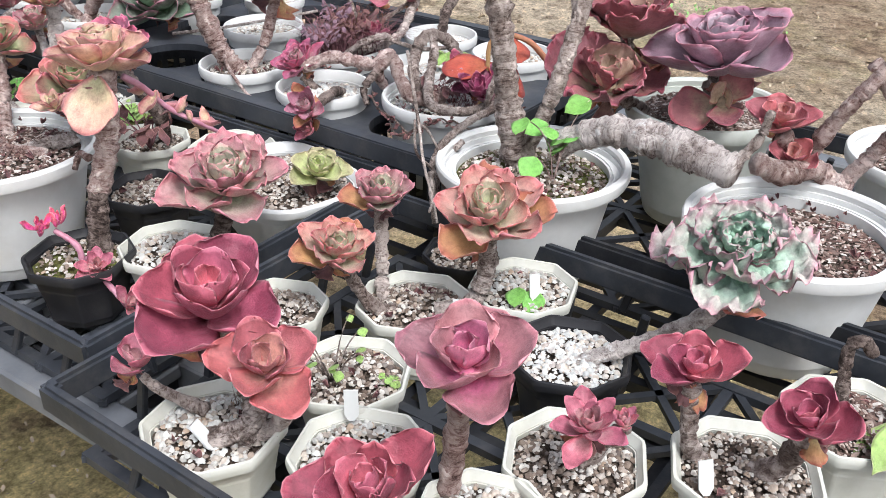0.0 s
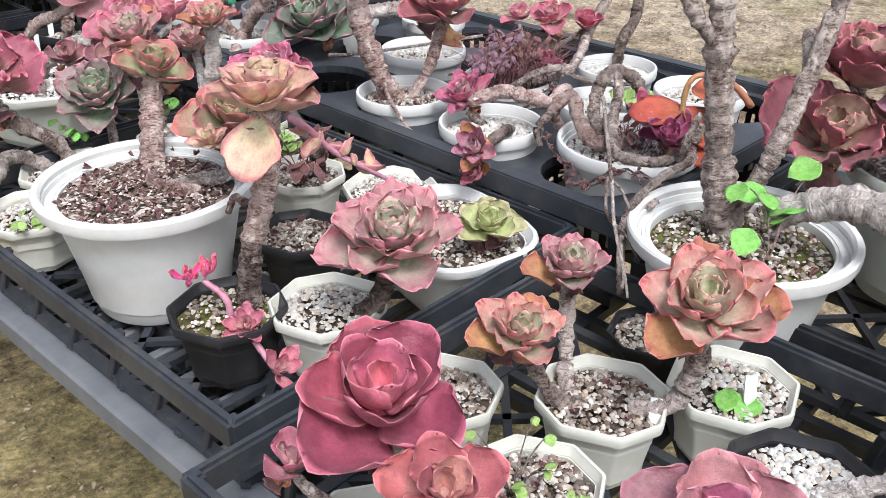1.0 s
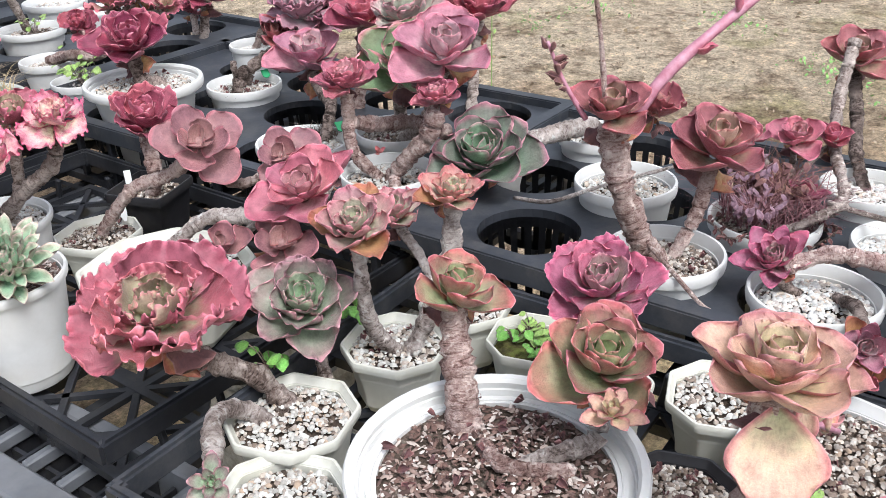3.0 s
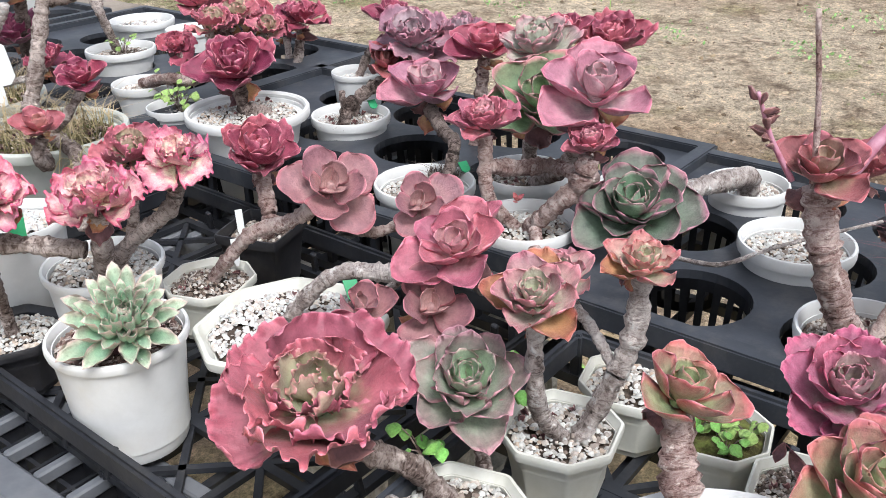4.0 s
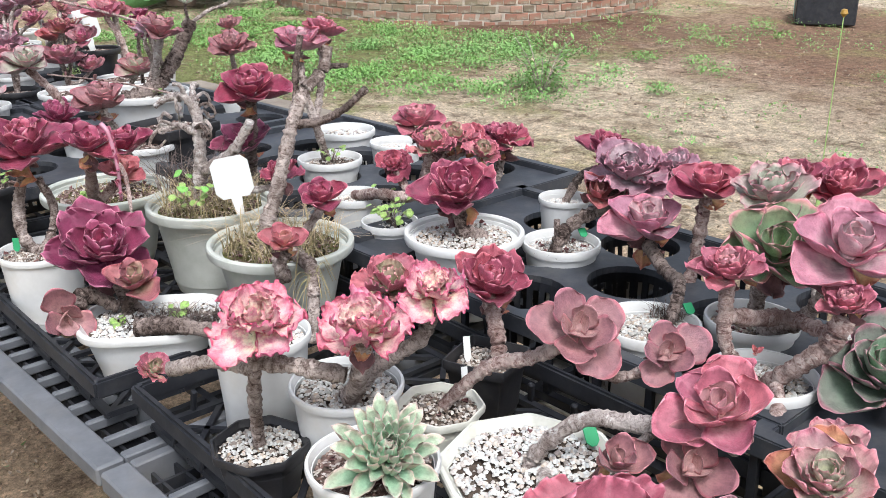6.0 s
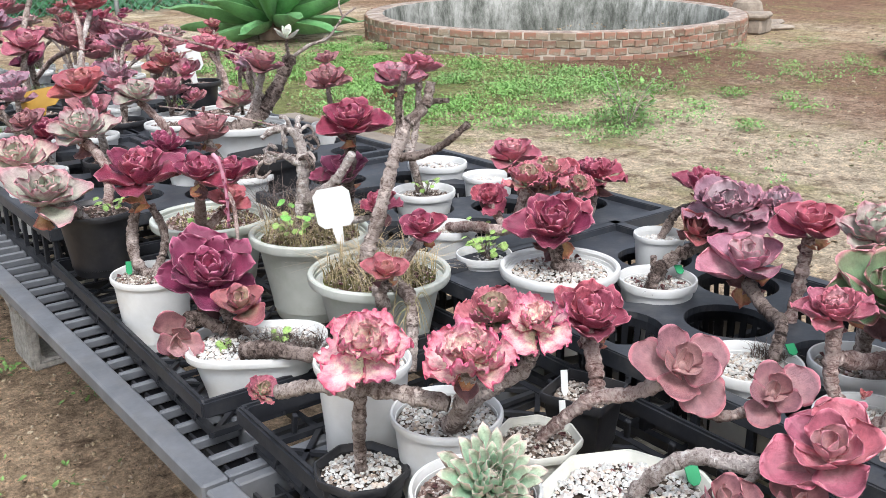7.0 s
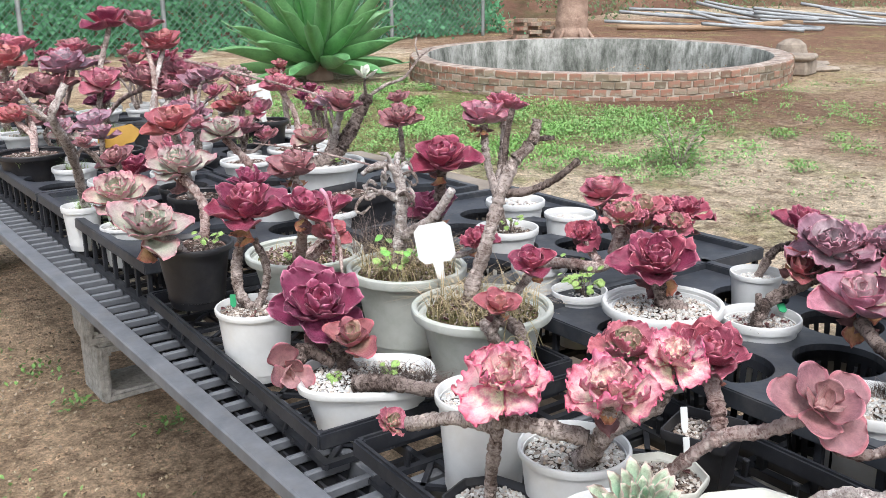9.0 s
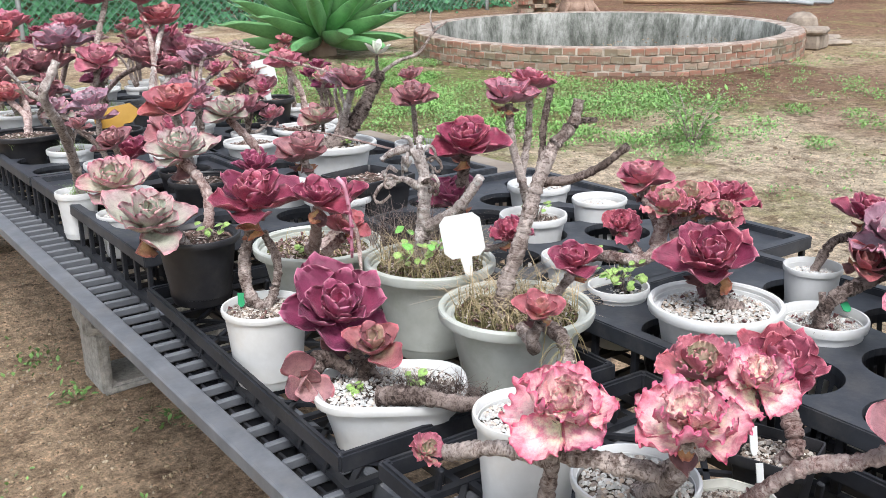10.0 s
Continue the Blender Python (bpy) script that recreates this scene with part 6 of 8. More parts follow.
plant("frilled_succulent", "dark rose frilled rosettes at the bench's back edge", (1.16, 1.46, 0.535),
      [((1.195, 1.465, 0.650), 0.060, 30, 2, 0, "wavy", "crimson", 18, 78, 0), ((1.135, 1.50, 0.668), 0.050, 20, 2, 0, "wavy", "crimson", 16, 78, 0)],
      [([(1.16, 1.46, 0.50), (1.18, 1.465, 0.58), (1.193, 1.465, 0.64)], 0.010, 0.009), ([(1.17, 1.465, 0.56), (1.14, 1.495, 0.62), (1.136, 1.50, 0.658)], 0.008, 0.008)])
plant("rose_succulent", "rose rosette on a horizontal branch", (0.875, 1.523, 0.538),
      [((1.020, 1.640, 0.598), 0.064, 48, 2, 0, "broad", "pinkmauve", 15, 78, 0)], [([(0.905, 1.515, 0.535), (0.94, 1.53, 0.572), (0.98, 1.58, 0.565), (1.01, 1.63, 0.58)], 0.009, 0.010)], bark_name="bark_dark")
plant("red_succulent", "deep red rosette standing above a pot rim", (1.06, 1.60, 0.50),
      [((1.087, 1.595, 0.648), 0.054, 22, 2, 0, "broad", "crimson", 15, 76, 0)], [([(1.06, 1.60, 0.48), (1.075, 1.597, 0.56), (1.086, 1.596, 0.638)], 0.010, 0.010)], bark_name="bark_pink")
plant("frilled_succulent", "mass of purple frilled heads leaning from a white pot", (1.010, 1.790, 0.538),
      [((1.110, 1.745, 0.635), 0.070, 34, 2, 0, "frill", "purplefrill", 22, 80, 0), ((1.165, 1.70, 0.640), 0.052, 24, 2, 0, "frill", "purplefrill", 18, 80, 0), ((1.150, 1.82, 0.650), 0.048, 20, 2, 0, "wavy", "darkred", 16, 80, 0), ((1.075, 1.775, 0.605), 0.040, 60, 2, 20, "broad", "redorange", 9, 70, 0)],
      [([(1.01, 1.79, 0.53), (1.035, 1.785, 0.565), (1.08, 1.76, 0.59), (1.108, 1.747, 0.62)], 0.010, 0.013), ([(1.08, 1.76, 0.59), (1.13, 1.73, 0.605), (1.162, 1.702, 0.63)], 0.010, 0.009), ([(1.08, 1.765, 0.59), (1.12, 1.80, 0.61), (1.148, 1.818, 0.64)], 0.010, 0.009), ([(1.12, 1.88, 0.55), (1.15, 1.87, 0.60), (1.16, 1.84, 0.615)], 0.008, 0.008)], bark_name="bark_dark")
plant("red_succulent", "deep red rosette in a white flared bowl pot", (0.880, 1.860, 0.565),
      [((0.882, 1.868, 0.622), 0.066, 26, 2, 0, "wavy", "darkred", 18, 80, 0)], [([(0.90, 1.83, 0.562), (0.875, 1.85, 0.575), (0.880, 1.866, 0.61)], 0.013, 0.012)], bark_name="bark_dark")
plant("frilled_succulent", "cluster of red frilled heads on a leaning branch", (0.940, 2.185, 0.538),
      [((1.028, 2.138, 0.662), 0.052, 22, 2, 0, "broad", "rosepink", 18, 80, 0), ((1.020, 2.035, 0.650), 0.052, 26, 2, 0, "frill", "frillred", 16, 82, 0), ((0.960, 2.020, 0.650), 0.050, 26, 2, 0, "frill", "frillred", 16, 82, 0), ((0.935, 2.085, 0.612), 0.042, 40, 2, 0, "frill", "crimson", 14, 80, 0), ((1.07, 2.06, 0.632), 0.048, 26, 2, 0, "frill", "crimson", 14, 80, 0), ((1.02, 1.965, 0.640), 0.040, 30, 2, 0, "frill", "frillred", 14, 80, 0)],
      [([(0.93, 2.19, 0.54), (0.915, 2.10, 0.566), (0.93, 2.03, 0.575), (0.985, 2.05, 0.60), (1.025, 2.13, 0.65)], 0.010, 0.012), ([(0.985, 2.05, 0.60), (1.01, 2.04, 0.64)], 0.011, 0.010), ([(0.96, 2.04, 0.59), (0.96, 2.022, 0.64)], 0.010, 0.009), ([(0.93, 2.04, 0.58), (0.935, 2.08, 0.602)], 0.008, 0.008), ([(1.0, 2.05, 0.61), (1.068, 2.06, 0.62)], 0.009, 0.008), ([(0.985, 2.03, 0.60), (1.018, 1.968, 0.63)], 0.009, 0.008)], bark_name="bark_pink")
plant("frilled_succulent", "dark rose frilled rosette behind a holed tray", (1.22, 2.15, 0.52),
      [((1.235, 2.13, 0.600), 0.060, 26, 2, 0, "frill", "darkred", 18, 80, 0), ((1.26, 2.21, 0.560), 0.050, 26, 2, 0, "frill", "darkred", 14, 80, 0)], [([(1.22, 2.15, 0.47), (1.23, 2.14, 0.54), (1.235, 2.131, 0.59)], 0.010, 0.010), ([(1.225, 2.16, 0.50), (1.258, 2.205, 0.55)], 0.008, 0.008)])

# ---- plants: fourth tray ----
plant("wine_succulent", "large wine-red wavy rosette over a white planter", (0.465, 1.995, 0.508),
      [((0.444, 2.078, 0.582), 0.076, 50, 2, 10, "wavy", "wine", 20, 80, 0), ((0.453, 2.003, 0.562), 0.042, 40, 2, 0, "broad", "brownred", 12, 72, 0), ((0.372, 2.03, 0.53), 0.044, 80, 2, 10, "disc", "dustymauve", 9, 76, 0)],
      [([(0.464, 2.01, 0.508), (0.452, 2.045, 0.535), (0.452, 2.07, 0.565)], 0.01, 0.01), ([(0.449, 2.02, 0.51), (0.444, 2.015, 0.53), (0.455, 2.003, 0.55)], 0.008, 0.008), ([(0.439, 2.03, 0.525), (0.402, 2.045, 0.548), (0.39, 2.035, 0.535)], 0.01, 0.012), ([(0.434, 1.96, 0.522), (0.464, 1.915, 0.53), (0.494, 1.885, 0.525), (0.524, 1.875, 0.52)], 0.014, 0.01)], bark_name="bark_dark")
plant("wine_succulent", "dark red rosettes on tall bent stems in a white cup pot", (0.41, 2.243, 0.542),
      [((0.425, 2.275, 0.688), 0.07, 26, 2, 0, "wavy", "darkred", 17, 82, 0)],
      [([(0.414, 2.244, 0.545), (0.401, 2.261, 0.57), (0.408, 2.283, 0.61), (0.424, 2.276, 0.675)], 0.01, 0.009), ([(0.416, 2.239, 0.548), (0.439, 2.259, 0.565), (0.454, 2.279, 0.6), (0.444, 2.299, 0.64)], 0.008, 0.007)])
plant("red_succulent", "red rosettes on coiled stems with a red flower stalk", (0.585, 2.43, 0.56),
      [((0.494, 2.215, 0.692), 0.045, 34, 2, 0, "broad", "darkred", 14, 76, 0), ((0.545, 2.24, 0.64), 0.036, 34, 2, 0, "broad", "redorange", 12, 74, 0), ((0.62, 2.4, 0.64), 0.05, 30, 2, 0, "broad", "darkred", 12, 76, 0)],
      [([(0.564, 2.39, 0.56), (0.539, 2.347, 0.585), (0.515, 2.283, 0.61), (0.496, 2.225, 0.68)], 0.011, 0.009), ([(0.514, 2.25, 0.605), (0.545, 2.245, 0.63)], 0.008, 0.007), ([(0.584, 2.41, 0.56), (0.622, 2.405, 0.6), (0.622, 2.402, 0.63)], 0.01, 0.009), ([(0.514, 2.185, 0.68), (0.519, 2.16, 0.66), (0.514, 2.14, 0.61), (0.514, 2.135, 0.57)], 0.004, 0.0025)], bark_name="bark_pink")
plant("grass_trunk_succulent", "tall bare forked trunk with small red rosettes in dry grass", (0.672, 2.0, 0.56),
      [((0.671, 1.897, 0.652), 0.038, 30, 2, 0, "broad", "darkred", 13, 74, 0), ((0.59, 1.863, 0.618), 0.032, 36, 2, 0, "broad", "redorange", 11, 72, 0)],
      [([(0.648, 2.008, 0.56), (0.647, 2.0, 0.60), (0.661, 1.995, 0.642), (0.675, 1.99, 0.693), (0.690, 1.985, 0.743), (0.708, 1.982, 0.778), (0.737, 1.98, 0.803), (0.746, 1.98, 0.833)], 0.0145, 0.0085), ([(0.738, 1.98, 0.806), (0.762, 1.98, 0.805), (0.776, 1.98, 0.804)], 0.005, 0.0045, "bark_dark"), ([(0.695, 1.985, 0.733), (0.709, 1.95, 0.741), (0.720, 1.91, 0.762), (0.734, 1.88, 0.790)], 0.0075, 0.0055, "bark_dark"), ([(0.690, 1.99, 0.735), (0.703, 1.998, 0.770), (0.706, 2.0, 0.803), (0.717, 2.0, 0.848)], 0.0055, 0.005, "bark_dark"),
       ([(0.65, 1.978, 0.58), (0.64, 1.914, 0.6), (0.671, 1.898, 0.642)], 0.008, 0.006), ([(0.615, 1.928, 0.575), (0.602, 1.884, 0.565), (0.583, 1.869, 0.585), (0.592, 1.862, 0.608)], 0.01, 0.007), ([(0.64, 1.928, 0.58), (0.63, 1.868, 0.575), (0.605, 1.828, 0.55), (0.595, 1.818, 0.5)], 0.012, 0.008)], bark_name="bark")
plant("grass_trunk_succulent", "pale gnarled dead trunk with twisted twigs among weeds", (0.660, 2.212, 0.57),
      [((0.735, 2.105, 0.628), 0.042, 36, 2, 0, "frill", "darkred", 14, 78, 0)],
      [([(0.652, 2.211, 0.565), (0.653, 2.21, 0.60), (0.658, 2.21, 0.649), (0.661, 2.21, 0.699), (0.660, 2.22, 0.733)], 0.0135, 0.0105), ([(0.660, 2.215, 0.725), (0.645, 2.22, 0.745), (0.625, 2.235, 0.742), (0.612, 2.248, 0.73)], 0.0085, 0.005), ([(0.655, 2.212, 0.69), (0.640, 2.235, 0.70), (0.625, 2.25, 0.695), (0.618, 2.255, 0.712)], 0.007, 0.004), ([(0.660, 2.22, 0.73), (0.672, 2.24, 0.755), (0.685, 2.25, 0.752)], 0.007, 0.004), ([(0.648, 2.22, 0.744), (0.640, 2.215, 0.762), (0.630, 2.22, 0.765)], 0.005, 0.003),
       ([(0.655, 2.20, 0.63), (0.672, 2.188, 0.645), (0.692, 2.168, 0.663), (0.707, 2.15, 0.696), (0.709, 2.14, 0.71)], 0.010, 0.0075), ([(0.69, 2.16, 0.60), (0.725, 2.12, 0.61), (0.735, 2.106, 0.62)], 0.006, 0.006)], bark_name="bark_pale")
curl = random.Random(31)
dead_top = thing("curled_twigs", "mass of curled dry grey twigs on a dead trunk", "dead twig", (0.655, 2.218, 0.70), 0)
for k in range(13):
    a, r, z = curl.uniform(0, 6.3), curl.uniform(0.010, 0.020), curl.uniform(-0.01, 0.045)
    c = Vector((math.cos(a) * 0.022 - 0.012, math.sin(a) * 0.022, z))
    w = Vector((math.cos(a), math.sin(a), curl.uniform(-0.3, 0.3)))
    part("twig", tube_mesh("twig", [c, c + w * r + Vector((0, 0, 0.006)), c + w * r * 1.6 + Vector((0, 0, -r * 0.5)), c + w * r * 1.1 + Vector((0, 0, -r)), c + w * r * 0.6 + Vector((0.004, 0, -r * 0.6))], 0.0030, 0.0018, M[curl.choice(("bark_pale", "bark", "bark_dark"))], 7, 0.25, 4, k), dead_top)
plant("red_succulent", "dark red rosette on an upright stem above a second low one", (0.84, 2.39, 0.53),
      [((0.826, 2.342, 0.712), 0.066, 30, 2, 0, "broad", "darkred", 16, 78, 0), ((0.838, 2.385, 0.610), 0.060, 30, 2, 0, "wavy", "wine", 13, 74, 0)],
      [([(0.845, 2.40, 0.47), (0.842, 2.385, 0.58), (0.836, 2.362, 0.66), (0.828, 2.345, 0.700)], 0.013, 0.012), ([(0.845, 2.40, 0.50), (0.840, 2.387, 0.60)], 0.009, 0.009)], bark_name="bark_dark")
plant("rose_succulent", "dusty rose rosettes at the top of a forked grey stem", (1.03, 2.42, 0.54),
      [((0.985, 2.43, 0.768), 0.060, 26, 2, 0, "broad", "pinkmauve", 16, 80, 0), ((1.05, 2.45, 0.785), 0.050, 20, 2, 0, "broad", "rosepink", 14, 80, 0)],
      [([(1.03, 2.42, 0.54), (1.0, 2.41, 0.62), (0.985, 2.42, 0.69), (0.985, 2.43, 0.758)], 0.010, 0.009), ([(1.0, 2.41, 0.62), (1.035, 2.435, 0.70), (1.05, 2.45, 0.775)], 0.008, 0.008)])

# ---- plants: the far end ----
FAR = [((0.331, 2.641, 0.660), 0.064, 34, "wavy", "pale", (0.405, 2.535, 0.585)), ((0.326, 2.451, 0.636), 0.072, 40, "wavy", "palegrey", (0.40, 2.49, 0.585)), ((0.441, 2.630, 0.702), 0.062, 20, "wavy", "palegrey", (0.44, 2.53, 0.585)), ((0.510, 3.210, 0.604), 0.062, 26, "wavy", "darkred", (0.52, 3.22, 0.54)),
       ((0.524, 2.907, 0.742), 0.066, 26, "broad", "redorange", (0.60, 3.05, 0.55)), ((0.654, 2.962, 0.708), 0.056, 26, "broad", "palegrey", (0.70, 2.92, 0.55)), ((0.711, 2.726, 0.652), 0.068, 26, "broad", "dustymauve", (0.77, 2.72, 0.56)), ((0.520, 3.571, 0.677), 0.056, 40, "broad", "purple", (0.60, 3.81, 0.56)),
       ((1.101, 3.646, 0.735), 0.062, 30, "broad", "rosepink", (1.105, 3.56, 0.55)), ((0.688, 2.914, 0.598), 0.060, 20, "spoon", "wine", (0.70, 2.90, 0.55)), ((0.972, 3.000, 0.745), 0.060, 20, "broad", "dustymauve", (0.97, 3.07, 0.58)), ((0.40, 4.05, 0.655), 0.062, 30, "broad", "redorange", (0.403, 3.88, 0.56)),
       ((0.769, 4.30, 0.924), 0.092, 10, "broad", "darkred", (0.685, 4.18, 0.55)), ((0.949, 4.30, 0.843), 0.088, 24, "broad", "redorange", (0.815, 4.09, 0.585)), ((0.894, 4.36, 0.912), 0.092, 20, "wavy", "mauve", (0.83, 4.09, 0.585)), ((0.616, 4.30, 0.786), 0.100, 20, "wavy", "purple", (0.66, 4.75, 0.55)),
       ((0.495, 4.40, 0.845), 0.070, 20, "broad", "rosepink", (0.42, 4.95, 0.55)), ((1.002, 4.30, 0.741), 0.080, 24, "wavy", "mauve", (1.117, 4.59, 0.55)), ((0.424, 4.30, 0.811), 0.090, 26, "broad", "redorange", (0.48, 4.42, 0.55)), ((1.107, 4.30, 0.726), 0.078, 24, "wavy", "dustymauve", (1.127, 4.24, 0.56)),
       ((0.680, 4.45, 0.83), 0.064, 20, "broad", "rosepink", (0.66, 4.75, 0.55)), ((0.536, 4.25, 0.714), 0.095, 26, "wavy", "dustymauve", (0.49, 4.42, 0.55)), ((1.225, 4.25, 0.672), 0.070, 24, "broad", "dustymauve", (1.168, 3.945, 0.585)), ((0.858, 4.25, 0.717), 0.090, 24, "wavy", "dustymauve", (0.86, 4.90, 0.55)),
       ((0.703, 4.20, 0.725), 0.080, 24, "broad", "rosepink", (0.69, 4.18, 0.55)), ((0.936, 4.20, 0.683), 0.080, 24, "broad", "mauve", (0.83, 4.09, 0.585)), ((0.429, 4.22, 0.701), 0.084, 24, "wavy", "dustymauve", (0.41, 3.88, 0.56)), ((1.132, 4.15, 0.620), 0.074, 24, "broad", "redorange", (1.13, 4.24, 0.56)),
       ((0.30, 4.75, 0.80), 0.09, 20, "broad", "mauve", (0.28, 4.60, 0.55)), ((0.55, 5.0, 0.82), 0.09, 20, "wavy", "mauve", (0.43, 4.96, 0.55)), ((0.80, 5.0, 0.80), 0.09, 20, "wavy", "dustymauve", (0.86, 4.95, 0.55)), ((1.15, 4.95, 0.74), 0.09, 20, "wavy", "darkred", (1.22, 5.0, 0.55)), ((0.32, 5.2, 0.78), 0.09, 20, "wavy", "dustymauve", (0.35, 5.1, 0.55))]
for k, (at, r, tilt, kind, skin, root) in enumerate(FAR):
    plant("far_succulent", {"pale": "pale pink-edged wavy rosette", "palegrey": "pale grey-pink rosette", "darkred": "dark red rosette", "redorange": "orange-red rosette", "dustymauve": "dusty mauve rosette", "purple": "purple rosette", "rosepink": "rose-pink rosette", "wine": "blackish wine rosette", "mauve": "mauve-red rosette"}[skin] + " on a bent grey stem",
          root, [(at, r, tilt, 3, 0, kind, skin, 15 if kind == "broad" else 17, 80, 0)],
          [([(root[0], root[1], root[2] - 0.02), (root[0] * 0.6 + at[0] * 0.4 + 0.02 * (k % 3 - 1), root[1] * 0.6 + at[1] * 0.4, root[2] * 0.5 + at[2] * 0.5), (at[0], at[1], at[2] - r * 0.15)], 0.011, 0.010)], group="succulents at the far end", bark_name=("bark", "bark_pale", "bark_pink")[k % 3])
plant("slanting_trunk_succulent", "thick slanting trunk with thin dry branches in a large white pot", (0.905, 3.07, 0.59), [((1.038, 3.0, 0.812), 0.042, 14, 3, 0, "spoon", "whiteleaf", 5, 60, 0), ((1.0, 3.12, 0.735), 0.05, 20, 3, 0, "wavy", "purple", 14, 76, 0)],
      [([(0.895, 3.07, 0.588), (0.935, 3.06, 0.60), (0.975, 3.05, 0.618), (1.033, 3.05, 0.691), (1.075, 3.05, 0.761)], 0.023, 0.019, "bark_dark"), ([(0.95, 3.06, 0.61), (0.975, 3.07, 0.66), (0.958, 3.06, 0.71), (0.962, 3.06, 0.745)], 0.008, 0.004), ([(1.07, 3.05, 0.755), (1.05, 3.02, 0.785), (1.04, 3.0, 0.806)], 0.005, 0.004), ([(1.075, 3.05, 0.755), (1.11, 3.02, 0.785), (1.154, 3.0, 0.803), (1.20, 3.0, 0.85), (1.237, 3.0, 0.872)], 0.006, 0.003), ([(1.20, 3.0, 0.85), (1.19, 3.0, 0.88), (1.20, 3.01, 0.90)], 0.003, 0.002), ([(1.0, 3.06, 0.65), (1.0, 3.10, 0.69), (1.0, 3.12, 0.725)], 0.006, 0.005)], group="succulents at the far end", bark_name="bark")
plant("bare_stem_succulent", "tall bare pale trunk leaning from a white cup", (0.378, 3.145, 0.545), [], [([(0.380, 3.145, 0.54), (0.362, 3.09, 0.63), (0.328, 3.0, 0.713), (0.296, 2.95, 0.775), (0.312, 2.95, 0.81), (0.328, 2.95, 0.840)], 0.013, 0.009), ([(0.30, 2.955, 0.765), (0.27, 2.96, 0.79), (0.24, 2.95, 0.835)], 0.006, 0.004)], group="succulents at the far end", bark_name="bark_pale")

# a crowded back row, each plant in its own tray hole
crowd = random.Random(77)
for k in range(135):
    x, y = crowd.uniform(0.42, 1.30), crowd.uniform(3.05, 5.3)
    if any((x + 0.02 - fx) ** 2 + (y + 0.02 - fy) ** 2 < (fr + 0.062) ** 2 for fx, fy, fr in FEET):
        continue
    if any((x - a[0][0]) ** 2 + (y - a[0][1]) ** 2 < 0.010 for a in FAR):
        continue
    r, z = crowd.uniform(0.045, 0.075), crowd.uniform(0.575, 0.66) + (y - 3.05) * 0.045
    more = [(x + crowd.uniform(-0.09, 0.09), y + crowd.uniform(-0.05, 0.09), z + crowd.uniform(-0.03, 0.12)) for _ in range(2 if y > 3.5 else 1)]
    skin_name = crowd.choice(["darkred", "mauve", "dustymauve", "dustymauve", "wine", "palegrey", "greypink", "purplefrill", "brownred", "brownred"])
    round_pot(x + 0.02, y + 0.02, crowd.uniform(0.05, 0.065), 0.548, WELL, crowd.choice(["white", "white", "black"]), "round", "round pot in the crowded far end of the bench", fill="mulch", seed=k % 3)
    plant("far_succulent", skin_name.replace("purplefrill", "greyish purple").replace("brownred", "brown-red").replace("darkred", "dark red").replace("rosepink", "rose-pink").replace("dustymauve", "dusty mauve").replace("redorange", "orange-red").replace("palegrey", "pale grey-pink").replace("greypink", "grey-pink") + " rosette in the crowded far end of the bench", (x + 0.02, y + 0.02, 0.535),
          [((x, y, z), r, crowd.uniform(10, 40), 3, crowd.uniform(-50, 50), crowd.choice(["broad", "wavy", "wavy"]), skin_name, 15, 80, 0)] + [((*p, ), r * crowd.uniform(0.6, 0.85), crowd.uniform(10, 50), 3, crowd.uniform(-60, 60), "wavy", skin_name, 12, 80, 0) for p in more], [([(x + 0.02, y + 0.02, 0.55), (0.5 * (x + p[0]), 0.5 * (y + p[1]), p[2] - 0.04), (p[0], p[1], p[2] - 0.006)], 0.006, 0.006) for p in more] + [([(x + 0.02, y + 0.02, 0.52), (x + crowd.uniform(-0.02, 0.03), y + 0.01, 0.5 * (0.53 + z)), (x, y, z - r * 0.1)], 0.009, 0.008)], group="succulents at the far end")


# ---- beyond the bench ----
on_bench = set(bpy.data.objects)


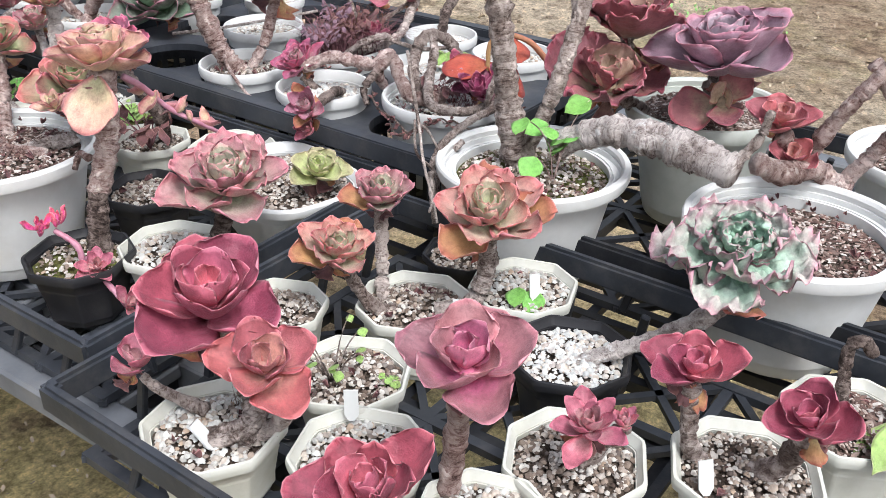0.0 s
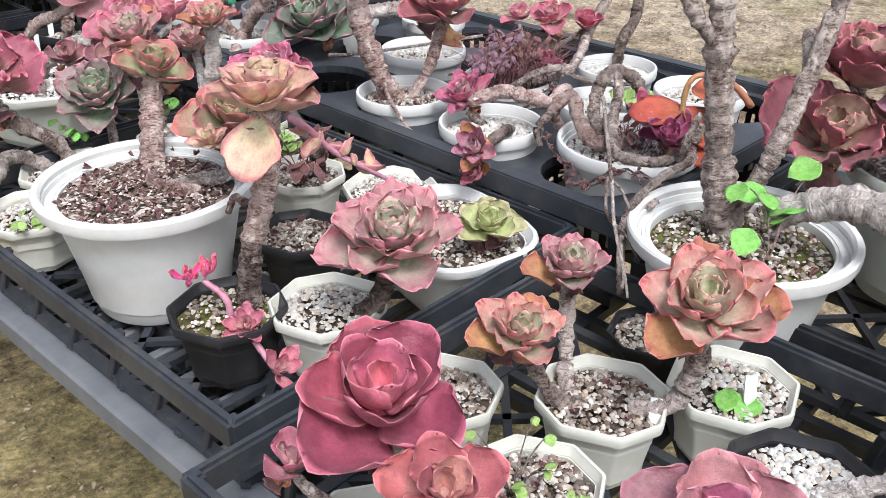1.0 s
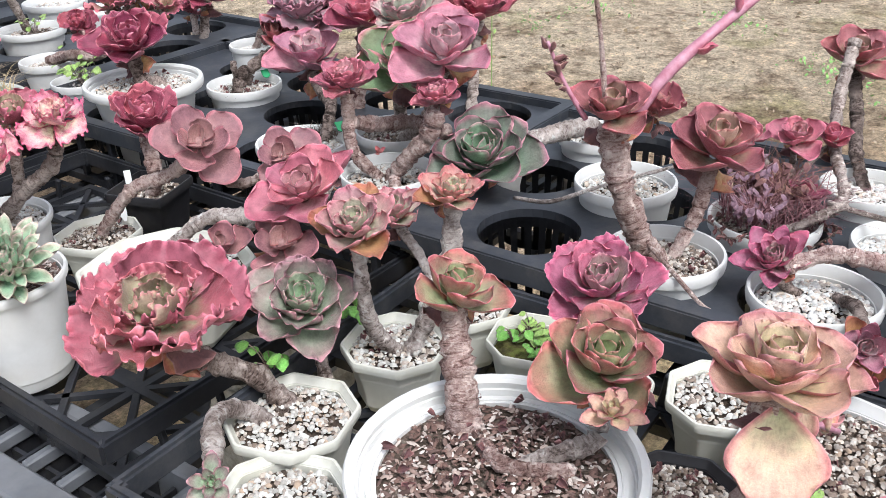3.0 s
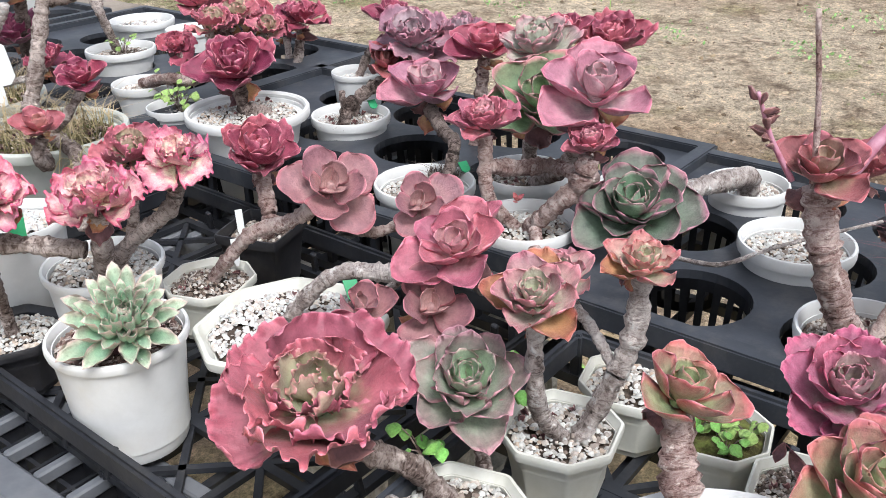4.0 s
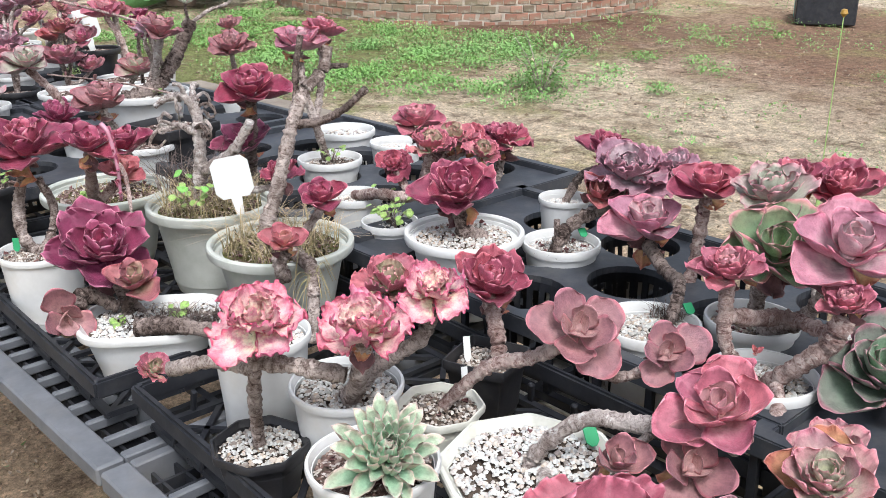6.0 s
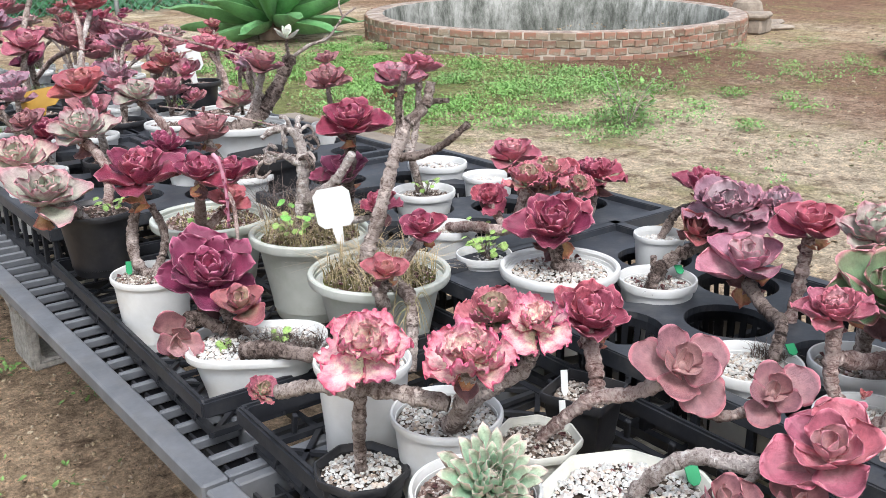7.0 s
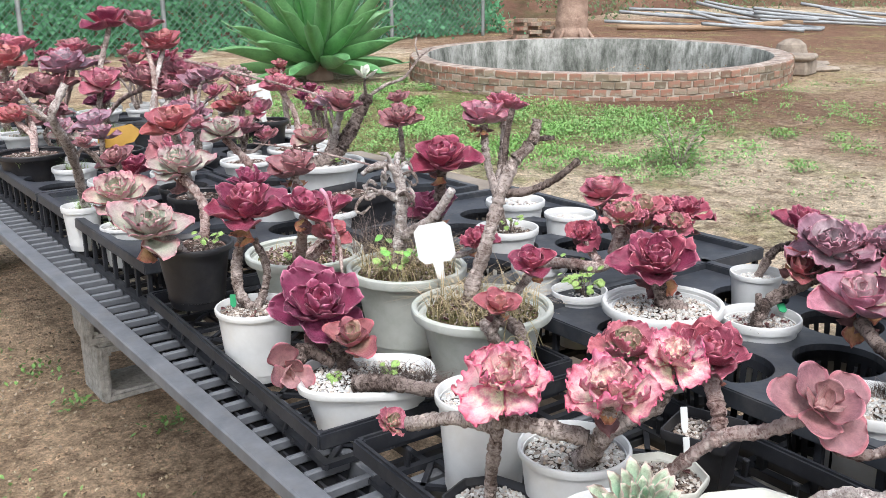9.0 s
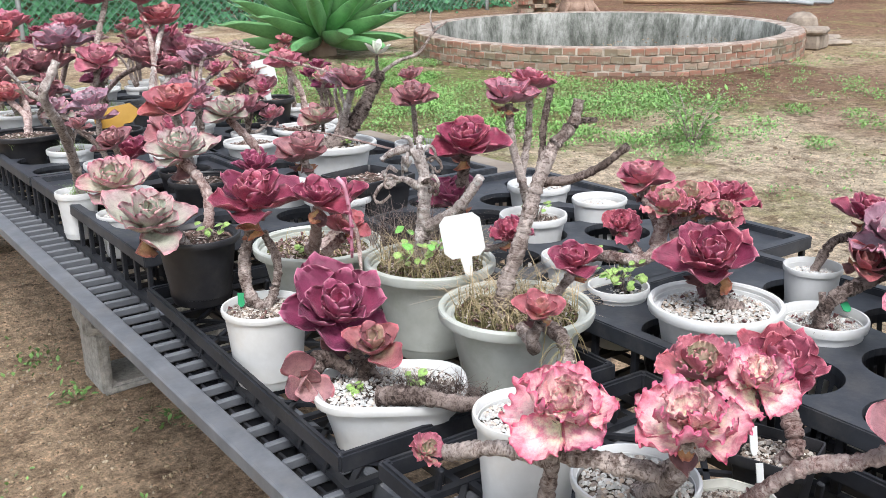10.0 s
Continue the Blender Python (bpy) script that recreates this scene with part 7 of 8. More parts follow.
def well():
    ob = thing("round_cistern", "low round brick cistern with a stained concrete lining", "cistern", (6.2, 7.65, 0.0), 0)
    cx, cy, R = 6.2, 7.65, 1.80
    base = gz(cx, cy) - 0.02
    slope = pose(0, 0, base, 0, 0, 0) @ Matrix.Rotation(math.atan(0.035), 4, Vector((-0.835, 0.55, 0)).normalized() * -1)
    seg = 72

    def ring(name, prof, mat):
        n = len(prof)
        verts = [(r * math.cos(2 * math.pi * i / seg), r * math.sin(2 * math.pi * i / seg), z) for i in range(seg) for r, z in prof]
        faces = [(i * n + j, ((i + 1) % seg) * n + j, ((i + 1) % seg) * n + j + 1, i * n + j + 1) for i in range(seg) for j in range(n - 1)]
        return mesh_of(name, verts, faces, mat)
    wall = part("lining", ring("lining", [(0.01, -0.75), (R - 0.20, -0.75), (R - 0.185, 0.0), (R - 0.175, 0.222), (R - 0.165, 0.230)], M["concrete"]), ob, "grey stained concrete lining", slope)
    part("coping", ring("coping", [(R - 0.165, 0.229), (R - 0.10, 0.236), (R - 0.012, 0.232), (R - 0.004, 0.224)], M["coping"]), ob, "worn red brick coping", slope)
    part("mortar_core", ring("mortar_core", [(R - 0.003, 0.226), (R + 0.002, 0.222), (R + 0.002, -0.10)], M["mortar"]), ob, "", slope)
    me = shared("brick", lambda: boxes_mesh("brick", [(-0.105, -0.05, -0.026, 0.105, 0.0, 0.026)], M["brick"], 0.004))
    cap = shared("brick_cap", lambda: boxes_mesh("brick", [(-0.049, -0.05, -0.027, 0.049, 0.0, 0.026)], M["brick"], 0.004))
    rng = random.Random(5)
    for course in range(4):
        for i in range(108):
            a = 360.0 * (i + 0.5 * (course % 2)) / 108
            near = 150 < a % 360 < 330
            if not near and i % 2:
                continue
            m = slope @ pose(0, 0, 0.022 + course * 0.060 + rng.uniform(-0.004, 0.004), 0, 0, a - 90 + rng.uniform(-0.25, 0.25)) @ pose(0, R + rng.uniform(0.002, 0.012), 0, rng.uniform(-4, 4), rng.uniform(-5, 5), rng.uniform(-4, 4)) @ Matrix.Diagonal((rng.uniform(0.94, 1.03), 1, rng.uniform(0.94, 1.05), 1))
            part("brick", cap if near else me, ob, "", m)


def agave(at):
    ob = thing("agave", "large green agave rosette before a mesh fence", "agave", at, 0)
    me = shared("agave_leaf", lambda: leaf_mesh("leaf", L["agave"], width=0.17, tip=0.14, cup=0.80, curl=-0.36, thick=0.03, belly=0.40, seed=3, nx=14, ny=8))
    rng = random.Random(11)
    part("stump", tube_mesh("stump", [(0, 0, -0.05), (0, 0, 0.12), (0, 0, 0.26)], 0.14, 0.09, M["trunk"], 12, 0.1), ob)
    for i in range(60):
        f = i / 60
        m = pose(0, 0, 0.24 - 0.12 * f, 0, 0, math.degrees(i * 2.39996)) @ pose(0.03, 0, 0, rng.uniform(-8, 8), -(87 - 84 * f ** 1.1) + rng.uniform(-4, 4), 0) @ Matrix.Diagonal((rng.uniform(0.74, 0.92),) * 3 + (1,))
        part("leaf", me, ob, "", m)


def leaf_scatter(name, label, category, spots, mat, size, seed, rise=0.03):
    """Loose low leaves, as one object: spots are (x, y, spread, count)."""
    rng = random.Random(seed)
    verts, faces, uvs = [], [], []
    for x, y, spread, count in spots:
        for _ in range(count):
            px, py = x + rng.gauss(0, spread), y + rng.gauss(0, spread)
            if (px - 6.2) ** 2 + (py - 7.65) ** 2 < 1.87 ** 2:
                continue
            s, a, t = size * rng.uniform(0.5, 1.3), rng.uniform(0, 6.3), rng.uniform(0.2, 1.2)
            d = Vector((math.cos(a) * math.cos(t), math.sin(a) * math.cos(t), math.sin(t)))
            e = Vector((-math.sin(a), math.cos(a), rng.uniform(-0.3, 0.3))) * 0.26
            p = Vector((px, py, gz(px, py) + rng.uniform(0.0, rise)))
            o = len(verts)
            drop = Vector((0, 0, -0.12 * s))
            verts += [p, p + (d * 0.5 + e) * s, p + d * s + drop, p + (d * 0.5 - e) * s]
            uvs += [(0.5, 0), (0.8, 0.5), (0.5, 0.9), (0.2, 0.5)]
            faces.append((o, o + 1, o + 2, o + 3))
    return tagged(new(name, mesh_of(name, verts, faces, mat, uvs)), label, category, kind="stuff")


well()
agave((3.88, 8.95, gz(3.88, 8.95)))
rng = random.Random(3)
L["weed"] = leaf_skin("ground_weed_leaf", (0.09, 0.24, 0.045), (0.16, 0.37, 0.08), (0.20, 0.41, 0.10), (0.22, 0.43, 0.11), 0.9, 0.5, 0.0)
green_spots = [(rng.uniform(2.5, 4.7), rng.uniform(5.0, 8.3), rng.uniform(0.04, 0.12), 330) for _ in range(85)] + [(rng.gauss(4.1, 0.5), rng.gauss(5.0, 0.5), rng.uniform(0.04, 0.10), 260) for _ in range(34)] + [(rng.uniform(4.0, 7.0), rng.uniform(4.2, 6.0), rng.uniform(0.02, 0.05), 60) for _ in range(40)] + [(rng.uniform(2.9, 4.2), rng.uniform(4.0, 5.6), 0.07, 170) for _ in range(22)] + [(rng.uniform(3.0, 9.5), rng.uniform(1.2, 6.0), 0.07, 60) for _ in range(80)]
near_spots = [(rng.uniform(-0.6, 0.35), rng.uniform(0.2, 4.2), 0.03, 16) for _ in range(60)] + [(0.5, 3.0, 0.04, 60), (0.33, 3.25, 0.025, 40), (0.3, 3.5, 0.04, 50)]
green_spots += [(8.4, 7.2, 0.25, 120), (9.6, 8.0, 0.4, 150), (4.3, 8.0, 0.3, 300), (3.2, 7.8, 0.4, 300), (2.6, 6.6, 0.45, 300), (3.3, 6.3, 0.4, 260)]
leaf_scatter("ground_weeds", "low bright green weeds scattered over bare earth", "weeds", green_spots, L["weed"], 0.019, 4, 0.05)
leaf_scatter("ground_weeds", "small green weeds on the earth beside the bench", "weeds", near_spots, L["weed"], 0.019, 5, 0.02)
M["straw_litter"] = mottled("dry_leaf_litter", [(0.3, (0.16, 0.11, 0.075)), (0.7, (0.42, 0.34, 0.25))], 3, 0.9, 0.2, 0.002)
leaf_scatter("leaf_litter", "dry brown fallen leaves and straw on the earth", "leaf litter", [(rng.uniform(1.6, 9), rng.uniform(-0.5, 8), 0.3, 30) for _ in range(230)], M["straw_litter"], 0.017, 6, 0.006)
leaf_scatter("fine_litter", "fine dry straw and crumbs on the earth beside the bench", "leaf litter", [(rng.uniform(-1.1, 0.5), rng.uniform(-0.4, 4.8), 0.12, 110) for _ in range(130)] + [(rng.uniform(1.4, 6.0), rng.uniform(1.0, 6.0), 0.25, 60) for _ in range(160)], M["straw_litter"], 0.011, 9, 0.004)


def crumbs(name, label, spots, mat, size, seed):
    """Small stones and clods lying on the ground, as one object."""
    q = np.random.RandomState(seed)
    verts, faces, off = [], [], 0
    for x0, x1, y0, y1, count in spots:
        for _ in range(count):
            x, y = q.uniform(x0, x1), q.uniform(y0, y1)
            s = size * q.choice([0.4, 0.6, 0.8, 1.3]) * np.array([q.uniform(0.8, 1.6), q.uniform(0.6, 1.0), q.uniform(0.4, 0.7)])
            tilt = np.array(Euler((q.uniform(-0.5, 0.5), q.uniform(-0.5, 0.5), q.uniform(0, 6.3))).to_matrix())
            near = noise.fractal(Vector((x * 1.3, y * 1.3, 0)), 1.0, 2.0, 4)
            verts.append((ICO[0] * s) @ tilt.T + np.array([x, y, gz(x, y) + 0.016 * near + size * 0.1]))
            faces += [[i + off for i in f] for f in ICO[1]]
            off += len(ICO[0])
    return tagged(new(name, mesh_of(name, np.concatenate(verts), faces, mat, smooth=False)), label, "soil crumbs", kind="stuff")


M["clod"] = grains("earth_crumbs", [(0.0, (0.10, 0.07, 0.045)), (0.35, (0.22, 0.155, 0.095)), (0.65, (0.32, 0.24, 0.15)), (0.9, (0.42, 0.34, 0.24)), (1.0, (0.15, 0.15, 0.06))])
crumbs("soil_crumbs", "small clods, stones and husks on the earth beside the bench", [(-0.9, 0.46, -0.3, 1.6, 4000), (-0.6, 0.46, 1.6, 5.0, 7500)], M["clod"], 0.0042, 12)
crumbs("yard_stones", "small stones scattered over the yard", [(1.4, 9.0, 0.8, 8.0, 2600)], M["clod"], 0.010, 13)


def fallen(name, label, spots, seed):
    """Shrivelled leaves that have dropped on gravel and trays, as one object."""
    q = random.Random(seed)
    k = leaf_mesh("fallen", L["husk"], width=0.7, tip=0.1, cup=0.9, curl=0.5, thick=0.03, frill=0.3, waves=5, seed=4, nx=3, ny=4)
    co, fs, uv = [v.co.copy() for v in k.vertices], [tuple(p.vertices) for p in k.polygons], []
    layer = k.uv_layers[0].data
    at_vertex = {}
    for p in k.polygons:
        for i, v in zip(p.loop_indices, p.vertices):
            at_vertex[v] = tuple(layer[i].uv)
    verts, faces, uvs = [], [], []
    for x, y, z, spread, count in spots:
        for _ in range(count):
            a, d = q.uniform(0, 6.3), spread * math.sqrt(q.random())
            m = pose(x + d * math.cos(a), y + d * math.sin(a), z + q.uniform(0.0, 0.004), q.uniform(-60, 60), q.uniform(-40, 40), q.uniform(0, 360)) @ Matrix.Diagonal((q.uniform(0.004, 0.0095),) * 3 + (1,))
            o = len(verts)
            verts += [m @ v for v in co]
            uvs += [at_vertex.get(i, (0.5, 0.5)) for i in range(len(co))]
            faces += [tuple(i + o for i in f) for f in fs]
    return tagged(new(name, mesh_of(name, verts, faces, L["husk"], uvs)), label, "leaf litter", kind="stuff")


fallen("fallen_leaves", "shrivelled brown leaves fallen on gravel and soil", [(0.484, 0.960, 0.552, 0.08, 60), (0.815, 0.285, 0.545, 0.08, 45), (0.386, 0.532, 0.492, 0.036, 10), (0.489, 0.499, 0.492, 0.035, 10), (0.594, 0.523, 0.492, 0.036, 14), (0.672, 0.464, 0.492, 0.035, 8), (0.573, 0.226, 0.492, 0.036, 10),
        (0.668, 0.185, 0.492, 0.036, 16), (0.690, 0.778, 0.498, 0.06, 30), (0.591, 0.877, 0.492, 0.034, 14), (0.675, 0.985, 0.492, 0.034, 12), (0.788, 0.532, 0.542, 0.07, 20), (0.902, 0.724, 0.540, 0.06, 60), (0.972, 0.956, 0.534, 0.05, 60), (0.846, 1.008, 0.534, 0.045, 16), (0.588, 1.440, 0.510, 0.06, 12),
        (0.630, 1.168, 0.492, 0.036, 12), (0.439, 1.500, 0.545, 0.045, 16), (0.613, 1.601, 0.492, 0.035, 8), (0.882, 1.856, 0.562, 0.06, 24), (1.010, 1.783, 0.534, 0.045, 20), (0.976, 1.449, 0.534, 0.045, 16), (0.667, 2.003, 0.562, 0.08, 30), (0.667, 2.21, 0.572, 0.075, 24), (0.588, 2.425, 0.562, 0.08, 30), (0.410, 2.245, 0.545, 0.04, 8)], 5)


def shrub(at):
    ob = thing("seedling_shrub", "small leafy green seedling growing in bare earth", "shrub", at, 0)
    r = random.Random(8)
    me = shared("shrub_leaf", lambda: leaf_mesh("leaf", L["weed"], width=0.5, tip=0.2, cup=0.1, curl=-0.1, thick=0.02, seed=2, nx=4, ny=2))
    for k in range(11):
        a, h = r.uniform(0, 6.3), r.uniform(0.14, 0.32)
        top = Vector((math.cos(a) * 0.15, math.sin(a) * 0.15, h))
        twig = stem(ob, [(0, 0, -0.01), top * 0.5 + Vector((0, 0, 0.03)), top], 0.004, 0.002, "bark", k, "twig")
        for j in range(18):
            p = top * (0.34 + 0.04 * j) + Vector((r.uniform(-0.03, 0.03), r.uniform(-0.03, 0.03), r.uniform(-0.02, 0.02)))
            part("leaf", me, twig, "", Matrix.Translation(p) @ pose(0, 0, 0, 0, r.uniform(-50, 10), r.uniform(0, 360)) @ Matrix.Diagonal((r.uniform(0.028, 0.045),) * 3 + (1,)))


shrub((3.62, 4.25, gz(3.62, 4.25)))


def fence():
    ob = thing("mesh_fence", "green chain-link fence on grey steel posts", "fence", (0, 0, 0), 0)
    a, b = Vector((-3.0, 12.1, 0)), Vector((8.3, 12.35, 0))
    n = (b - a).length
    d = (b - a).normalized()
    for k in range(8):
        p = a + d * (n * k / 7)
        g = gz(p.x, p.y)
        part("post", tube_mesh("post", [(p.x, p.y, g - 0.1), (p.x, p.y, g + 1.0), (p.x, p.y, g + 2.0)], 0.028, 0.028, M["steel"], 10, 0.0), ob)
    verts, faces = [], []
    step, h = 0.085, 1.9
    for k in range(int((n + h) / step)):
        for s in (1, -1):
            x0 = k * step - (h if s > 0 else 0)
            p, q = x0, x0 + s * h if s > 0 else x0 - h
            lo, hi = (p, 0.0), (q, h)
            t0, t1 = 0.0, 1.0
            ta, tb = sorted(((0 - lo[0]) / (hi[0] - lo[0]), (n - lo[0]) / (hi[0] - lo[0])))
            t0, t1 = max(t0, ta), min(t1, tb)
            if t1 <= t0:
                continue
            ends = []
            for t in (t0, t1):
                w, z = lo[0] + (hi[0] - lo[0]) * t, h * t
                c = a + d * w
                ends.append(Vector((c.x, c.y, gz(c.x, c.y) + 0.05 + z)))
            u = (ends[1] - ends[0]).normalized()
            v = Vector((0, 1, 0)) * 0.0045
            w = u.cross(Vector((0, 1, 0))) * 0.0045
            o = len(verts)
            for e in ends:
                verts += [e + v, e + w, e - v, e - w]
            faces += [(o + i, o + (i + 1) % 4, o + 4 + (i + 1) % 4, o + 4 + i) for i in range(4)]
    part("chain_link", mesh_of("chain_link", verts, faces, M["wire"], smooth=False), ob, kind="stuff")


fence()


def hedge():
    """Climbing green growth behind the fence, of many small leaves over a bank."""
    r = random.Random(21)
    verts, faces, uvs = [], [], []
    for _ in range(60000):
        x = r.uniform(-4, 9.0)
        h = 2.6 + 0.8 * noise.noise(Vector((x * 0.7, 3, 0))) - max(0, x - 4.5) * 0.12
        z = r.random() ** 0.9 * h
        y = 12.75 + z * 0.35 + r.gauss(0, 0.18) + 0.35 * noise.noise(Vector((x * 1.4, z * 1.4, 0)))
        if noise.noise(Vector((x * 0.9, z * 1.1, 5))) > 0.5:
            continue
        s, a, t = r.uniform(0.04, 0.085), r.uniform(0, 6.3), r.uniform(-0.6, 0.9)
        d = Vector((math.cos(a), -0.5, math.sin(a))).normalized()
        e = d.cross(Vector((0.3 * math.cos(t), -1, 0.4)).normalized()) * 0.5
        p = Vector((x, y, gz(x, 12.3) + z))
        o = len(verts)
        verts += [p, p + (d * 0.5 + e) * s, p + d * s, p + (d * 0.5 - e) * s]
        uvs += [(0.5, 0), (0.8, 0.5), (0.5, 0.9), (0.2, 0.5)]
        faces.append((o, o + 1, o + 2, o + 3))
    L["hedge"] = leaf_skin("hedge_leaf", (0.045, 0.19, 0.085), (0.065, 0.25, 0.115), (0.09, 0.30, 0.15), (0.08, 0.27, 0.13), 0.9, 0.5, 0.0)
    tagged(new("hedge", mesh_of("hedge", verts, faces, L["hedge"], uvs)), "dense green creeper growing up behind the fence", "hedge", kind="stuff")


hedge()


def bank():
    xs, ys = np.arange(-40, 60, 0.7), np.arange(0, 16, 0.6)
    verts = []
    for v in ys:
        for x in xs:
            y0 = 13.4 if x < 8 else 13.4 + (x - 8) * 0.02
            y = y0 + v + 0.5 * noise.noise(Vector((x * 0.4, v * 0.3, 0)))
            z = gz(4, 12) + v * 0.38 + 0.35 * noise.noise(Vector((x * 0.5, v * 0.6, 2))) - 0.3
            verts.append((x, y, z))
    n = len(xs)
    faces = [(j * n + i, j * n + i + 1, (j + 1) * n + i + 1, (j + 1) * n + i) for j in range(len(ys) - 1) for i in range(n - 1)]
    tagged(new("backdrop", mesh_of("backdrop", verts, faces, M["redearth"])), "overgrown red earth bank behind the yard", "bank", kind="structure")


bank()


def brush():
    """Loose brush and creeper over the bank, of many small leaves."""
    q = random.Random(33)
    verts, faces, uvs = [], [], []
    for _ in range(30000):
        x, v = q.uniform(2, 34), q.uniform(0.2, 7.0)
        if noise.noise(Vector((x * 0.45, v * 0.5, 9))) < -0.02 and x > 9:
            continue
        p = Vector((x, 13.4 + v + 0.5 * noise.noise(Vector((x * 0.4, v * 0.3, 0))), gz(4, 12) + v * 0.38 - 0.1 + q.uniform(0, 0.45)))
        s, a = q.uniform(0.04, 0.10), q.uniform(0, 6.3)
        d = Vector((math.cos(a), -0.6, math.sin(a))).normalized()
        e = d.cross(Vector((0.2, -1, 0.4)).normalized()) * 0.45
        o = len(verts)
        verts += [p, p + (d * 0.5 + e) * s, p + d * s, p + (d * 0.5 - e) * s]
        uvs += [(0.5, 0), (0.8, 0.5), (0.5, 0.9), (0.2, 0.5)]
        faces.append((o, o + 1, o + 2, o + 3))
    L["brush"] = leaf_skin("brush_leaf", (0.05, 0.08, 0.025), (0.07, 0.11, 0.035), (0.10, 0.11, 0.05), (0.11, 0.08, 0.045), 0.9, 0.5, 0.0)
    tagged(new("bank_brush", mesh_of("bank_brush", verts, faces, L["brush"], uvs)), "tangled green and brown brush covering the bank", "brush", kind="stuff")


brush()


def tree_trunk(at):
    ob = thing("tree", "stout brown tree trunk with flaring roots", "tree", at, 0)
    part("trunk", tube_mesh("trunk", [(0, 0, -0.1), (0, 0, 0.15), (0.02, 0, 0.6), (0.05, 0.02, 1.6), (0.0, 0.05, 3.2)], 0.25, 0.20, M["trunk"], 18, 0.05, 8), ob)
    for k in range(6):
        a = k * 1.05 + 0.3
        part("root", tube_mesh("root", [(math.cos(a) * 0.15, math.sin(a) * 0.15, 0.18), (math.cos(a) * 0.26, math.sin(a) * 0.26, 0.05), (math.cos(a) * 0.36, math.sin(a) * 0.36, -0.07)], 0.04, 0.02, M["trunk"], 9, 0.08), ob)


tree_trunk((9.0, 11.15, gz(9.0, 11.15)))
r = random.Random(14)
for k in range(16):
    cx, cy = 12.4 + r.uniform(-1.2, 1.8), 10.4 + r.uniform(-1.2, 1.6)
    a, n = r.uniform(-1.15, -0.35), r.uniform(1.4, 2.8)
    dx, dy = math.cos(a) * n / 2, math.sin(a) * n / 2
    z0 = gz(cx, cy) + 0.04 + 0.012 * k
    p = thing("pipe", "grey plastic conduit pipe lying in a loose pile", "pipe", (cx, cy, z0), 0, "pile of pipes")
    part("pipe_tube", tube_mesh("pipe_tube", [(-dx, -dy, r.uniform(0.05, 0.22)), (0, 0, 0.02), (dx, dy, r.uniform(-0.10, 0.0))], 0.026, 0.026, M["pipe"], 10, 0.0), p)
p = thing("bamboo_pole", "long tan bamboo pole lying before the pipe pile", "pole", (11.3, 10.6, gz(11.3, 10.6) + 0.06), 0)
part("pole_shaft", tube_mesh("pole_shaft", [(-1.1, 0.85, 0.02), (0, 0.05, 0.0), (1.1, -0.85, 0.06)], 0.04, 0.055, M["log"], 12, 0.08), p)
M["slab"] = mottled("brown_grey_stone", [(0.3, (0.17, 0.135, 0.105)), (0.7, (0.38, 0.32, 0.26))], 9, 0.9, 0.8, 0.01)
for x, y, z, w, d, h, turn in ((7.66, 6.42, 0, 0.36, 0.26, 0.15, 20), (7.66, 6.42, 0.142, 0.42, 0.30, 0.06, 28), (8.05, 6.5, 0, 0.42, 0.26, 0.05, -15), (8.4, 6.75, 0, 0.5, 0.22, 0.05, 25)):
    p = thing("stone_slab", "brown-grey stone slab lying beside the cistern", "stone", (x, y, gz(x, y) - 0.01 + z), turn, "slabs by the cistern")
    part("slab", boxes_mesh("slab", [(-w / 2, -d / 2, 0, w / 2, d / 2, h)], M["slab"], 0.022), p)
p = thing("boulder", "rounded tan boulder on the earth", "stone", (8.9, 7.4, gz(8.9, 7.4) + 0.06), 0)
part("stone", loft("stone", "round", [(0.01, -0.12), (0.14, -0.08), (0.175, 0.0), (0.15, 0.09), (0.085, 0.14), (0.01, 0.155)], M["slab"]), p)
for k in range(14):
    p = thing("loose_brick", "old red brick in a rough stack by the tree", "brick", (8.35 + 0.25 * (k % 3), 11.5 + 0.1 * (k % 2), gz(8.4, 11.5) + 0.056 * (k // 3) - 0.0), r.uniform(-10, 10), "stack of loose bricks")
    part("brick_body", boxes_mesh("brick_body", [(-0.105, -0.05, 0, 0.105, 0.05, 0.054)], M["brick"], 0.004), p)
M["teal"] = mottled("teal_plastic_sheet", [(0.3, (0.03, 0.28, 0.26)), (0.7, (0.05, 0.40, 0.36))], 5, 0.5, 0.2, 0.004)
p = thing("plastic_crate", "dark crate with a teal plastic cover on the earth", "crate", (7.3, 4.6, gz(7.3, 4.6)), 30)
part("crate_body", boxes_mesh("crate_body", [(-0.32, -0.22, 0, 0.12, 0.22, 0.22)], M["tray"], 0.01), p)
part("cover", boxes_mesh("cover", [(0.122, -0.22, 0, 0.30, 0.22, 0.24)], M["teal"], 0.01), p)

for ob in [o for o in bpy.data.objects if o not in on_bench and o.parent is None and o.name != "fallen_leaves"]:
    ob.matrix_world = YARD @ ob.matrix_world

# timber edging behind the bench
p = thing("timber_plank", "weathered grey timber plank at the bench's back edge", "plank", (1.33, 3.0, 0.0), 2.66)
part("board", boxes_mesh("board", [(0, -0.55, DECK - 0.06, 0.14, 0.75, DECK + 0.06)], M["wood"], 0.006), p)
for y in (-0.4, 0.5):
    part("support", boxes_mesh("support", [(0.02, y, -0.17, 0.10, y + 0.1, DECK - 0.061)], M["wood"], 0.006), p)


